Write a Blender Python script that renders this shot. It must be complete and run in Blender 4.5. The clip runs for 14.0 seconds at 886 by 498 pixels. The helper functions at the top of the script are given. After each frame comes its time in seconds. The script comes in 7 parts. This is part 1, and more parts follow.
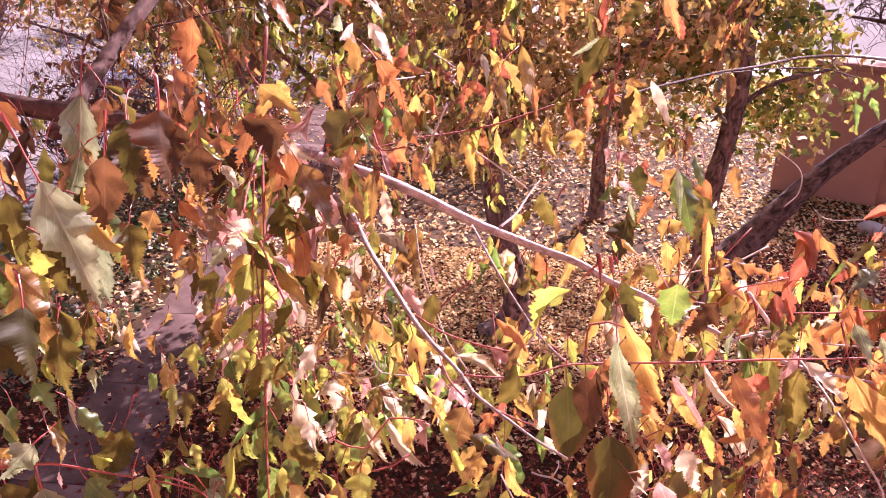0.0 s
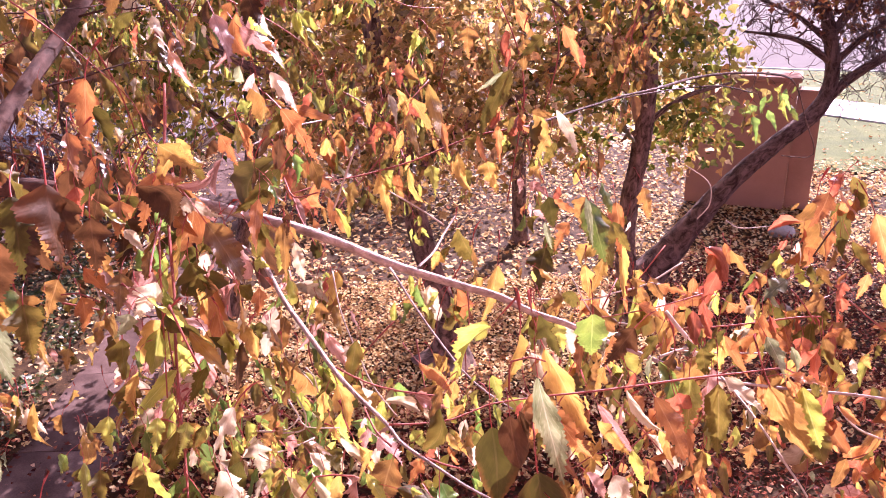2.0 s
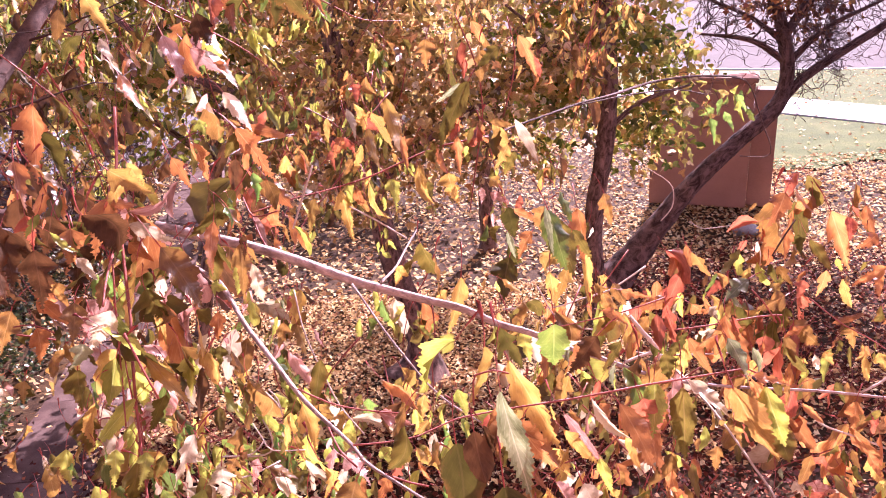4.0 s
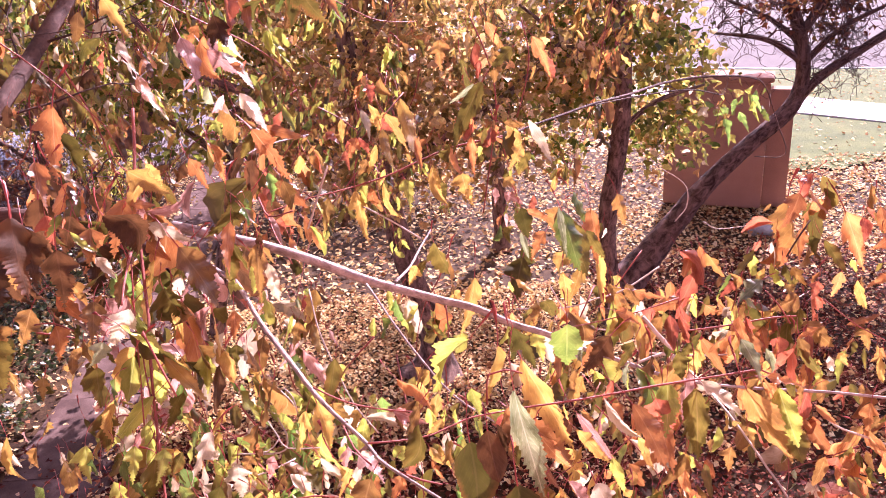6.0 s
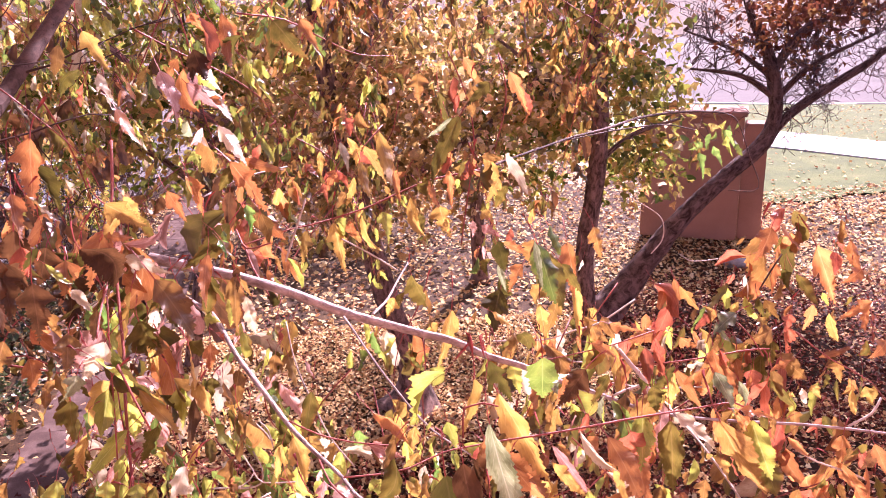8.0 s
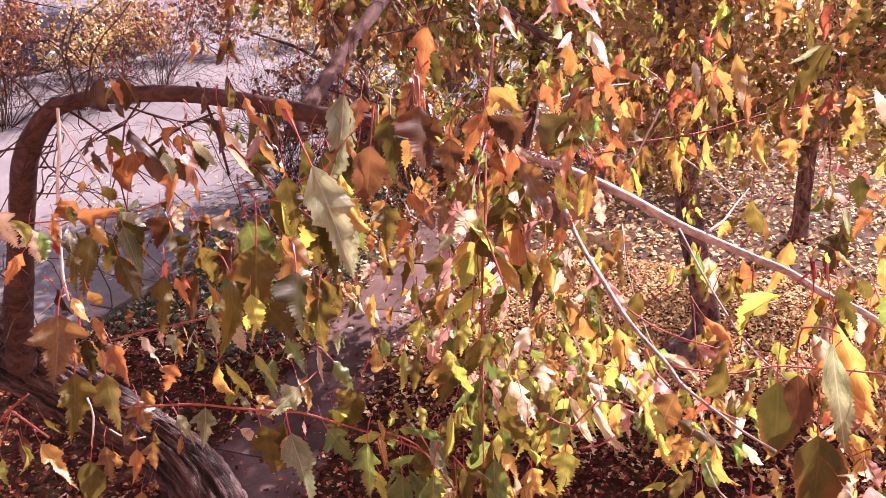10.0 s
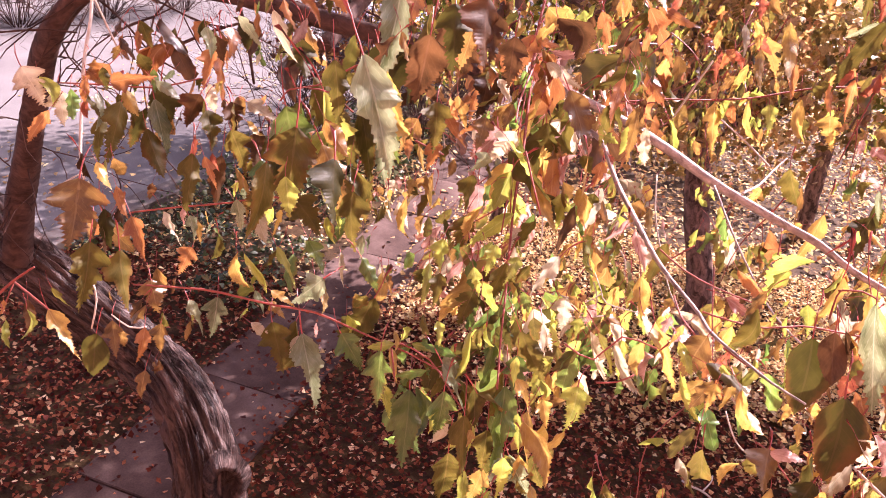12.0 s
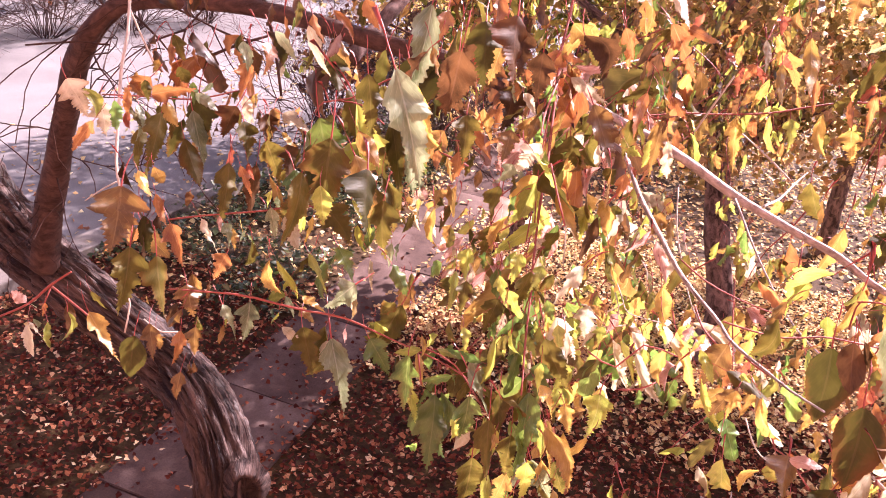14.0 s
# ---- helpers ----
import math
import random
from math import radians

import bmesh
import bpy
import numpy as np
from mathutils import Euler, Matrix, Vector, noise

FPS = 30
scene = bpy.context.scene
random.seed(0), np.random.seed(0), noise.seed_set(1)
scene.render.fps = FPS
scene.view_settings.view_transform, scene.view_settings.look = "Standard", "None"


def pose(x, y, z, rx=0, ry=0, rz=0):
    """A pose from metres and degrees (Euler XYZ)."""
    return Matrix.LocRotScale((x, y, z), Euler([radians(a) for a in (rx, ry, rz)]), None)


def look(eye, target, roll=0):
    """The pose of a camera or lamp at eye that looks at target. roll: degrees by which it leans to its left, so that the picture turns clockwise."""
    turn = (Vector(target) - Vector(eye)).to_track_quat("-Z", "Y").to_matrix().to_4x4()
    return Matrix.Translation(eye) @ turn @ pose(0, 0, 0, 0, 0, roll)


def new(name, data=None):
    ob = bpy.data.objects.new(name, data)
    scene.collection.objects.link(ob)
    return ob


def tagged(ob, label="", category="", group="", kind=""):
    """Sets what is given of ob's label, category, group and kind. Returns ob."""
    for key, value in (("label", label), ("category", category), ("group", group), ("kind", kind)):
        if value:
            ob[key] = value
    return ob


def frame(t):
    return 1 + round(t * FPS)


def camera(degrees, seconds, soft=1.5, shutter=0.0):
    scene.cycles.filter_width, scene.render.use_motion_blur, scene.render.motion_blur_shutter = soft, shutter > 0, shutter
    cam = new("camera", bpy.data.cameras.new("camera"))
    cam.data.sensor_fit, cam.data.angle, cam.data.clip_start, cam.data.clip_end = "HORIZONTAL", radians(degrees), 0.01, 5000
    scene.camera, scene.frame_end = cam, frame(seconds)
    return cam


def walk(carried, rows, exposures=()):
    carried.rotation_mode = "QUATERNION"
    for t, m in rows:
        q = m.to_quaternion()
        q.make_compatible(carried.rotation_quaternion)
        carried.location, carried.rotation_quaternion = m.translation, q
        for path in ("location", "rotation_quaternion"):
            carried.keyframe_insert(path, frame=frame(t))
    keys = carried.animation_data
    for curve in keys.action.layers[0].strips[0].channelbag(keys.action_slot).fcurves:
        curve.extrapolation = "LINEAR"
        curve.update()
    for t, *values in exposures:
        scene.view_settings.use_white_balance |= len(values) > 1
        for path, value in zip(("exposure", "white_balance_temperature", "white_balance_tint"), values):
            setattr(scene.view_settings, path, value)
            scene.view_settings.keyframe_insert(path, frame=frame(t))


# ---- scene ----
cam = camera(56.0, 14.0, soft=0.9)
# time, place, turn
ROWS = [
    (0, 0.0197, -0.0061, 3.8097, 67.55, -1.88, 1.99),
    (0.5, 0.0236, -0.0020, 3.8128, 69.26, -1.49, -0.65),
    (1, 0.0284, 0.0076, 3.8103, 67.34, -0.49, -2.01),
    (1.5, 0.0309, 0.0129, 3.8119, 67.83, -0.07, -2.22),
    (2, 0.0302, 0.0008, 3.8182, 69.79, 0.55, -4.26),
    (2.5, 0.0341, 0.0060, 3.8183, 70.79, 0.84, -5.20),
    (2.7, 0.0332, 0.0047, 3.8173, 70.75, 0.90, -5.23),
    (4.8, 0.0415, 0.0042, 3.8221, 69.79, 2.08, -8.00),
    (5, 0.0399, 0.0060, 3.8209, 69.29, 1.55, -7.61),
    (5.5, 0.0387, 0.0044, 3.8207, 69.14, 1.61, -7.03),
    (6, 0.0377, -0.0004, 3.8228, 70.43, 2.14, -6.10),
    (6.5, 0.0329, -0.0120, 3.8255, 71.74, 1.72, -3.93),
    (7, 0.0358, -0.0031, 3.8232, 71.26, 1.36, -6.54),
    (7.5, 0.0355, -0.0061, 3.8243, 72.36, 1.04, -7.14),
    (8, 0.0387, -0.0052, 3.8265, 72.51, 1.49, -7.43),
    (8.5, 0.0367, -0.0030, 3.8221, 69.41, 2.36, -5.46),
    (9, 0.0260, -0.0101, 3.8180, 65.76, 3.40, 3.47),
    (9.2, 0.0192, -0.0215, 3.8191, 66.39, 3.35, 6.59),
    (11.3, -0.0149, -0.0789, 3.7931, 68.19, -3.07, 20.33),
    (11.5, -0.0181, -0.0732, 3.7881, 67.89, -4.42, 18.45),
    (12, -0.0248, -0.0601, 3.7742, 64.84, -6.72, 17.60),
    (12.5, -0.0249, -0.0405, 3.7692, 60.25, -6.01, 14.97),
    (13, -0.0215, -0.0376, 3.7738, 62.11, -4.47, 14.59),
    (13.5, -0.0229, -0.0596, 3.7778, 62.92, -5.34, 17.56),
    (14, -0.0262, -0.0791, 3.7787, 65.50, -6.71, 18.98),
]
walk(
    cam,
    [(t, pose(x, y, z, rx, ry, rz)) for t, x, y, z, rx, ry, rz in ROWS],
    exposures=[(0.0, 1.80, 6150, 53), (2.5, 1.87, 5980, 54), (8.2, 1.87, 5980, 54), (9.2, 1.66, 6350, 49), (11.3, 2.06, 6300, 41), (12.5, 2.02, 6250, 42), (14.0, 2.20, 6250, 41)],
)

# ---- light ----
SUN_AZ, SUN_EL = radians(27), radians(40)
world = bpy.data.worlds.new("sky")
scene.world = world
world.use_nodes = True
sky = world.node_tree.nodes.new("ShaderNodeTexSky")
sky.sky_type, sky.sun_disc = "NISHITA", False
sky.air_density, sky.dust_density, sky.ozone_density = 0.45, 4.0, 0.4
sky.sun_elevation, sky.sun_rotation = SUN_EL, SUN_AZ
world.node_tree.links.new(sky.outputs[0], world.node_tree.nodes["Background"].inputs[0])
world.node_tree.nodes["Background"].inputs[1].default_value = 0.095
to_sun = Vector((math.sin(SUN_AZ) * math.cos(SUN_EL), math.cos(SUN_AZ) * math.cos(SUN_EL), math.sin(SUN_EL)))
sun = new("sun", bpy.data.lights.new("sun", "SUN"))
sun.data.energy, sun.data.angle, sun.data.color = 5.0, radians(0.55), (1.0, 0.93, 0.84)
sun.matrix_world = look(to_sun * 50, (0, 0, 0))


# ---- materials ----
def nodes_of(name):
    m = bpy.data.materials.new(name)
    m.use_nodes = True
    t = m.node_tree
    return m, t.nodes, t.links, t.nodes["Principled BSDF"]


def add(n, kind, **values):
    k = n.new(kind)
    for key, value in values.items():
        if key in k.inputs:
            k.inputs[key].default_value = value
    return k


def noise_node(n, l, vector, scale, detail=4, rough=0.6):
    k = add(n, "ShaderNodeTexNoise", Scale=scale, Detail=detail, Roughness=rough)
    if vector is not None:
        l.new(vector, k.inputs["Vector"])
    return k


def ramp(n, l, fac, stops):
    k = n.new("ShaderNodeValToRGB")
    el = k.color_ramp.elements
    while len(el) < len(stops):
        el.new(0.5)
    for e, (pos, col) in zip(el, stops):
        e.position, e.color = pos, (*col, 1)
    l.new(fac, k.inputs[0])
    return k


def mix_rgb(n, l, fac, a, b, kind="MIX"):
    k = n.new("ShaderNodeMix")
    k.data_type, k.blend_type = "RGBA", kind
    for value, slot in ((fac, 0), (a, 6), (b, 7)):
        if hasattr(value, "links"):
            l.new(value, k.inputs[slot])
        else:
            k.inputs[slot].default_value = value if slot == 0 else (*value, 1)
    return k.outputs[2]


def math_node(n, l, op, a, b=None, c=None):
    k = n.new("ShaderNodeMath")
    k.operation = op
    for i, v in enumerate((a, b, c)):
        if v is None:
            continue
        if hasattr(v, "links"):
            l.new(v, k.inputs[i])
        else:
            k.inputs[i].default_value = v
    return k.outputs[0]


def bump(n, l, b, height, strength, dist):
    k = add(n, "ShaderNodeBump", Strength=strength, Distance=dist)
    l.new(height, k.inputs["Height"])
    l.new(k.outputs[0], b.inputs["Normal"])


def surface(name, stops, scale, rough=0.85, fine=60.0, strength=0.5, dist=0.01, grit=0.35):
    """A rough mineral surface: broad stains, fine grain and relief."""
    m, n, l, b = nodes_of(name)
    co = n.new("ShaderNodeTexCoord").outputs["Object"]
    big = noise_node(n, l, co, scale, 5)
    small = noise_node(n, l, co, fine, 6, 0.7)
    col = ramp(n, l, big.outputs[0], stops).outputs[0]
    dark = ramp(n, l, small.outputs[0], [(0.3, (1 - grit,) * 3), (0.7, (1 + grit * 0.3,) * 3)]).outputs[0]
    l.new(mix_rgb(n, l, 1.0, col, dark, "MULTIPLY"), b.inputs["Base Color"])
    b.inputs["Roughness"].default_value = rough
    b.inputs["Specular IOR Level"].default_value = 0.1
    bump(n, l, b, small.outputs[0], strength, dist)
    return m


def leaf_material(name, low, high, vein, spot=(0.10, 0.04, 0.02), glow=0.52, rough=0.3, island=False):
    """A thin blade that lets light through: mottled colour, browned margins, pale veins, specks. UV: across, along."""
    m, n, l, b = nodes_of(name)
    uv = n.new("ShaderNodeTexCoord").outputs["UV"]
    rnd = n.new("ShaderNodeNewGeometry").outputs["Random Per Island"] if island else n.new("ShaderNodeObjectInfo").outputs["Random"]
    shift = add(n, "ShaderNodeVectorMath")
    shift.operation = "ADD"
    l.new(uv, shift.inputs[0])
    comb = n.new("ShaderNodeCombineXYZ")
    l.new(math_node(n, l, "MULTIPLY", rnd, 37.0), comb.inputs[0])
    l.new(math_node(n, l, "MULTIPLY", rnd, 11.0), comb.inputs[2])
    l.new(comb.outputs[0], shift.inputs[1])
    mott = noise_node(n, l, shift.outputs[0], 2.2, 3)
    speck = noise_node(n, l, shift.outputs[0], 9.0, 4, 0.7)
    fac = math_node(n, l, "ADD", math_node(n, l, "MULTIPLY", rnd, 0.5), math_node(n, l, "MULTIPLY_ADD", mott.outputs[0], 2.4, -0.95))
    col = mix_rgb(n, l, math_node(n, l, "MINIMUM", math_node(n, l, "MAXIMUM", fac, 0.0), 1.0), low, high)
    sep = n.new("ShaderNodeSeparateXYZ")
    l.new(uv, sep.inputs[0])
    off = math_node(n, l, "ABSOLUTE", math_node(n, l, "SUBTRACT", sep.outputs[0], 0.5))
    # margins and tip turn first, each leaf to its own degree
    ripe = math_node(n, l, "FRACT", math_node(n, l, "MULTIPLY", rnd, 7.31))
    rim = math_node(n, l, "MULTIPLY_ADD", off, 1.5, math_node(n, l, "MULTIPLY_ADD", sep.outputs[1], 0.35, math_node(n, l, "MULTIPLY_ADD", mott.outputs[0], 1.3, math_node(n, l, "MULTIPLY_ADD", ripe, 0.7, -1.75))))
    turned = tuple(0.55 * c + 0.45 * k for c, k in zip(low, (0.24, 0.07, 0.018)))
    col = mix_rgb(n, l, math_node(n, l, "MINIMUM", math_node(n, l, "MAXIMUM", math_node(n, l, "MULTIPLY", rim, 1.8), 0.0), 0.8), col, turned)
    mid = math_node(n, l, "LESS_THAN", off, 0.022)
    saw = math_node(n, l, "FRACT", math_node(n, l, "MULTIPLY_ADD", sep.outputs[1], 9.0, math_node(n, l, "MULTIPLY", off, -5.0)))
    side = math_node(n, l, "LESS_THAN", saw, 0.10)
    veins = math_node(n, l, "MAXIMUM", mid, math_node(n, l, "MULTIPLY", side, 0.55))
    col = mix_rgb(n, l, math_node(n, l, "MULTIPLY", veins, 0.38), col, vein)
    sp = ramp(n, l, speck.outputs[0], [(0.60, (0, 0, 0)), (0.72, (1, 1, 1))]).outputs[0]
    col = mix_rgb(n, l, math_node(n, l, "MULTIPLY", sp, 0.6), col, spot)
    age = math_node(n, l, "MULTIPLY_ADD", math_node(n, l, "FRACT", math_node(n, l, "MULTIPLY", rnd, 13.7)), 0.55, 0.62)
    tint = add(n, "ShaderNodeHueSaturation", Saturation=0.97)
    l.new(age, tint.inputs["Value"])
    l.new(col, tint.inputs["Color"])
    col = tint.outputs[0]
    l.new(col, b.inputs["Base Color"])
    b.inputs["Roughness"].default_value = rough
    b.inputs["Specular IOR Level"].default_value = 0.75 if rough < 0.5 else 0.3
    h = math_node(n, l, "ADD", math_node(n, l, "MULTIPLY", veins, -0.6), math_node(n, l, "MULTIPLY_ADD", speck.outputs[0], 0.7, saw))
    bump(n, l, b, h, 0.3, 0.002)
    tr = n.new("ShaderNodeBsdfTranslucent")
    sat = add(n, "ShaderNodeHueSaturation", Saturation=1.0, Value=1.3)
    l.new(col, sat.inputs["Color"])
    l.new(sat.outputs[0], tr.inputs[0])
    mx = n.new("ShaderNodeMixShader")
    mx.inputs[0].default_value = glow
    l.new(b.outputs[0], mx.inputs[1])
    l.new(tr.outputs[0], mx.inputs[2])
    l.new(mx.outputs[0], n["Material Output"].inputs[0])
    return m


def scatter_material(name, stops, glow=0.35, rough=0.5, shine=0.5):
    """Many small leaves: each its own colour from the ramp."""
    m, n, l, b = nodes_of(name)
    rnd = n.new("ShaderNodeNewGeometry").outputs["Random Per Island"]
    col = ramp(n, l, rnd, stops)
    co = n.new("ShaderNodeTexCoord").outputs["Object"]
    spot = noise_node(n, l, co, 70.0, 3)
    shade = ramp(n, l, spot.outputs[0], [(0.3, (0.65,) * 3), (0.6, (1.08,) * 3)]).outputs[0]
    base = mix_rgb(n, l, 1.0, col.outputs[0], shade, "MULTIPLY")
    l.new(base, b.inputs["Base Color"])
    b.inputs["Roughness"].default_value = rough
    b.inputs["Specular IOR Level"].default_value = shine
    tr = n.new("ShaderNodeBsdfTranslucent")
    l.new(base, tr.inputs[0])
    mx = n.new("ShaderNodeMixShader")
    mx.inputs[0].default_value = glow
    l.new(b.outputs[0], mx.inputs[1])
    l.new(tr.outputs[0], mx.inputs[2])
    l.new(mx.outputs[0], n["Material Output"].inputs[0])
    return m


def bark_material(name, low, high, furrow=1.0, around=7.0, along=9.0, dist=0.012, gloss=0.8):
    """Bark along a limb: furrows that run with it, plates and pale scuffs. UV: turns round, metres along."""
    m, n, l, b = nodes_of(name)
    uv = n.new("ShaderNodeTexCoord").outputs["UV"]
    co = n.new("ShaderNodeTexCoord").outputs["Object"]
    mp = n.new("ShaderNodeMapping")
    mp.inputs["Scale"].default_value = (around, along, 1)
    l.new(uv, mp.inputs["Vector"])
    ridge = noise_node(n, l, mp.outputs[0], 1.6, 6, 0.65)
    ridge.inputs["Distortion"].default_value = 0.6
    grain = noise_node(n, l, co, 90.0, 4)
    stain = noise_node(n, l, co, 5.0, 3)
    mixv = math_node(n, l, "MULTIPLY_ADD", grain.outputs[0], 0.35, math_node(n, l, "MULTIPLY_ADD", stain.outputs[0], 0.35, math_node(n, l, "MULTIPLY_ADD", ridge.outputs[0], furrow, -0.5 * furrow + 0.05)))
    col = ramp(n, l, mixv, [(0.22, low), (0.62, high)])
    l.new(col.outputs[0], b.inputs["Base Color"])
    b.inputs["Roughness"].default_value = gloss
    b.inputs["Specular IOR Level"].default_value = 0.15
    bump(n, l, b, math_node(n, l, "MULTIPLY_ADD", grain.outputs[0], 0.25, ridge.outputs[0]), 0.9, dist)
    return m


def plain(name, col, rough=0.5, metal=0.0):
    m, n, l, b = nodes_of(name)
    co = n.new("ShaderNodeTexCoord").outputs["Object"]
    k = noise_node(n, l, co, 14.0, 4)
    sh = ramp(n, l, k.outputs[0], [(0.3, tuple(c * 0.8 for c in col)), (0.7, tuple(min(1, c * 1.12) for c in col))])
    l.new(sh.outputs[0], b.inputs["Base Color"])
    b.inputs["Roughness"].default_value, b.inputs["Metallic"].default_value = rough, metal
    return m


M_SOIL = surface("leaf_mould", [(0.3, (0.026, 0.012, 0.007)), (0.55, (0.066, 0.036, 0.016)), (0.75, (0.15, 0.095, 0.040))], 6.0, fine=45, dist=0.02, grit=0.6)
M_TURF = surface("turf", [(0.3, (0.055, 0.085, 0.020)), (0.6, (0.098, 0.13, 0.034)), (0.8, (0.17, 0.165, 0.062))], 1.5, fine=50, dist=0.02, grit=0.5)
# path albedo darkened and reddened to stand in for canopy shade
M_PATH = surface("shade_darkened_concrete", [(0.3, (0.048, 0.027, 0.022)), (0.5, (0.088, 0.053, 0.044)), (0.75, (0.16, 0.108, 0.092))], 2.6, fine=80, dist=0.004)
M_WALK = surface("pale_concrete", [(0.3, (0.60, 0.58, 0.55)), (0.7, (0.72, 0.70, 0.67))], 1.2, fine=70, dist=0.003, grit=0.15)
M_ROAD = surface("worn_asphalt", [(0.3, (0.125, 0.113, 0.11)), (0.6, (0.185, 0.17, 0.166)), (0.8, (0.25, 0.232, 0.225))], 0.5, fine=110, dist=0.006, grit=0.3)
M_FAR_ROAD = surface("faded_asphalt", [(0.3, (0.062, 0.055, 0.052)), (0.6, (0.088, 0.078, 0.074)), (0.8, (0.125, 0.112, 0.106))], 0.5, fine=90, dist=0.006, grit=0.25)
M_STUCCO = surface("tan_stucco", [(0.3, (0.33, 0.185, 0.135)), (0.7, (0.43, 0.25, 0.185))], 1.6, fine=90, dist=0.004, grit=0.2)
M_STONE = surface("grey_stone", [(0.3, (0.30, 0.28, 0.26)), (0.7, (0.46, 0.43, 0.40))], 6.0, fine=60, dist=0.01)
M_BARK = bark_material("furrowed_bark", (0.016, 0.008, 0.007), (0.115, 0.074, 0.063), 1.9, 24.0, 3.4, 0.02, 0.42)
M_SMOOTH = bark_material("smooth_bark", (0.13, 0.092, 0.082), (0.52, 0.43, 0.40), 0.9, 2.0, 40.0, 0.003, 0.42)
# brown bark lightened to imitate haze over the limbs
M_LIMB = bark_material("brown_bark", (0.030, 0.016, 0.013), (0.12, 0.066, 0.053), 0.9, 3.0, 14.0, 0.006, 0.85)
M_TWIG_RED = bark_material("red_twig_bark", (0.16, 0.035, 0.03), (0.36, 0.11, 0.08), 0.6, 2.0, 60.0, 0.001, 0.45)
M_TWIG_PALE = bark_material("bleached_twig_bark", (0.34, 0.27, 0.22), (0.62, 0.54, 0.47), 0.6, 2.0, 50.0, 0.002, 0.6)
# lifted in colour to stand for haze before the farther trunks
M_DARK_BARK = bark_material("dark_bark", (0.045, 0.026, 0.020), (0.30, 0.19, 0.15), 1.5, 6.0, 5.0, 0.012)
M_MAUVE_BARK = bark_material("mauve_grey_bark", (0.036, 0.020, 0.017), (0.21, 0.135, 0.117), 1.6, 6.0, 5.0, 0.012, 0.65)
# kerb colour lowered to imitate the shadow over the planting strip
M_KERB = surface("shade_darkened_kerb", [(0.3, (0.11, 0.09, 0.08)), (0.6, (0.17, 0.145, 0.13)), (0.8, (0.24, 0.21, 0.19))], 2.2, fine=80, dist=0.004)
M_PETIOLE = plain("red_leaf_stalk", (0.30, 0.05, 0.04), 0.45)


# ---- building helpers ----
def mesh_object(name, verts, faces, mats, parent=None, label="", smooth=True, uvs=None, mat_index=None):
    me = bpy.data.meshes.new(name)
    me.from_pydata([tuple(map(float, v)) for v in verts], [], [tuple(map(int, f)) for f in faces])
    for m in mats if isinstance(mats, (list, tuple)) else [mats]:
        me.materials.append(m)
    if uvs is not None:
        layer = me.uv_layers.new(name="UVMap")
        idx = np.empty(len(me.loops), dtype=np.int32)
        me.loops.foreach_get("vertex_index", idx)
        layer.data.foreach_set("uv", np.asarray(uvs, dtype=np.float32)[idx].ravel())
    if mat_index is not None:
        me.polygons.foreach_set("material_index", np.asarray(mat_index, dtype=np.int32))
    if smooth:
        me.polygons.foreach_set("use_smooth", np.ones(len(me.polygons), dtype=bool))
    me.update()
    ob = new(name, me)
    if parent is not None:
        ob.parent = parent
    if label:
        ob["label"] = label
    return ob


def part(name, bm, material, parent, label="", smooth=False):
    me = bpy.data.meshes.new(name)
    bm.to_mesh(me)
    bm.free()
    me.materials.append(material)
    if smooth:
        me.polygons.foreach_set("use_smooth", np.ones(len(me.polygons), dtype=bool))
    ob = new(name, me)
    ob.parent = parent
    if label:
        ob["label"] = label
    return ob


def block(sx, sy, sz, m=Matrix(), bevel=0.01, seg=2):
    """A bevelled block that stands on its origin."""
    bm = bmesh.new()
    bmesh.ops.create_cube(bm, size=1, matrix=Matrix.Translation((0, 0, sz / 2)) @ Matrix.Diagonal((sx, sy, sz, 1)))
    if bevel:
        bmesh.ops.bevel(bm, geom=bm.edges[:], offset=bevel, segments=seg, affect="EDGES")
    bmesh.ops.transform(bm, matrix=m, verts=bm.verts)
    return bm


def smooth_path(points, step):
    """A soft curve through (x, y, z, r) points."""
    p = np.array(points, float)
    p = np.vstack([2 * p[0] - p[1], p, 2 * p[-1] - p[-2]])
    out = []
    for i in range(1, len(p) - 2):
        a, b, c, d = p[i - 1 : i + 3]
        n = max(2, int(np.linalg.norm((c - b)[:3]) / step))
        for t in np.arange(n) / n:
            out.append(0.5 * (2 * b + (c - a) * t + (2 * a - 5 * b + 4 * c - d) * t * t + (3 * b - a - 3 * c + d) * t**3))
    out.append(p[-2])
    return np.array(out)


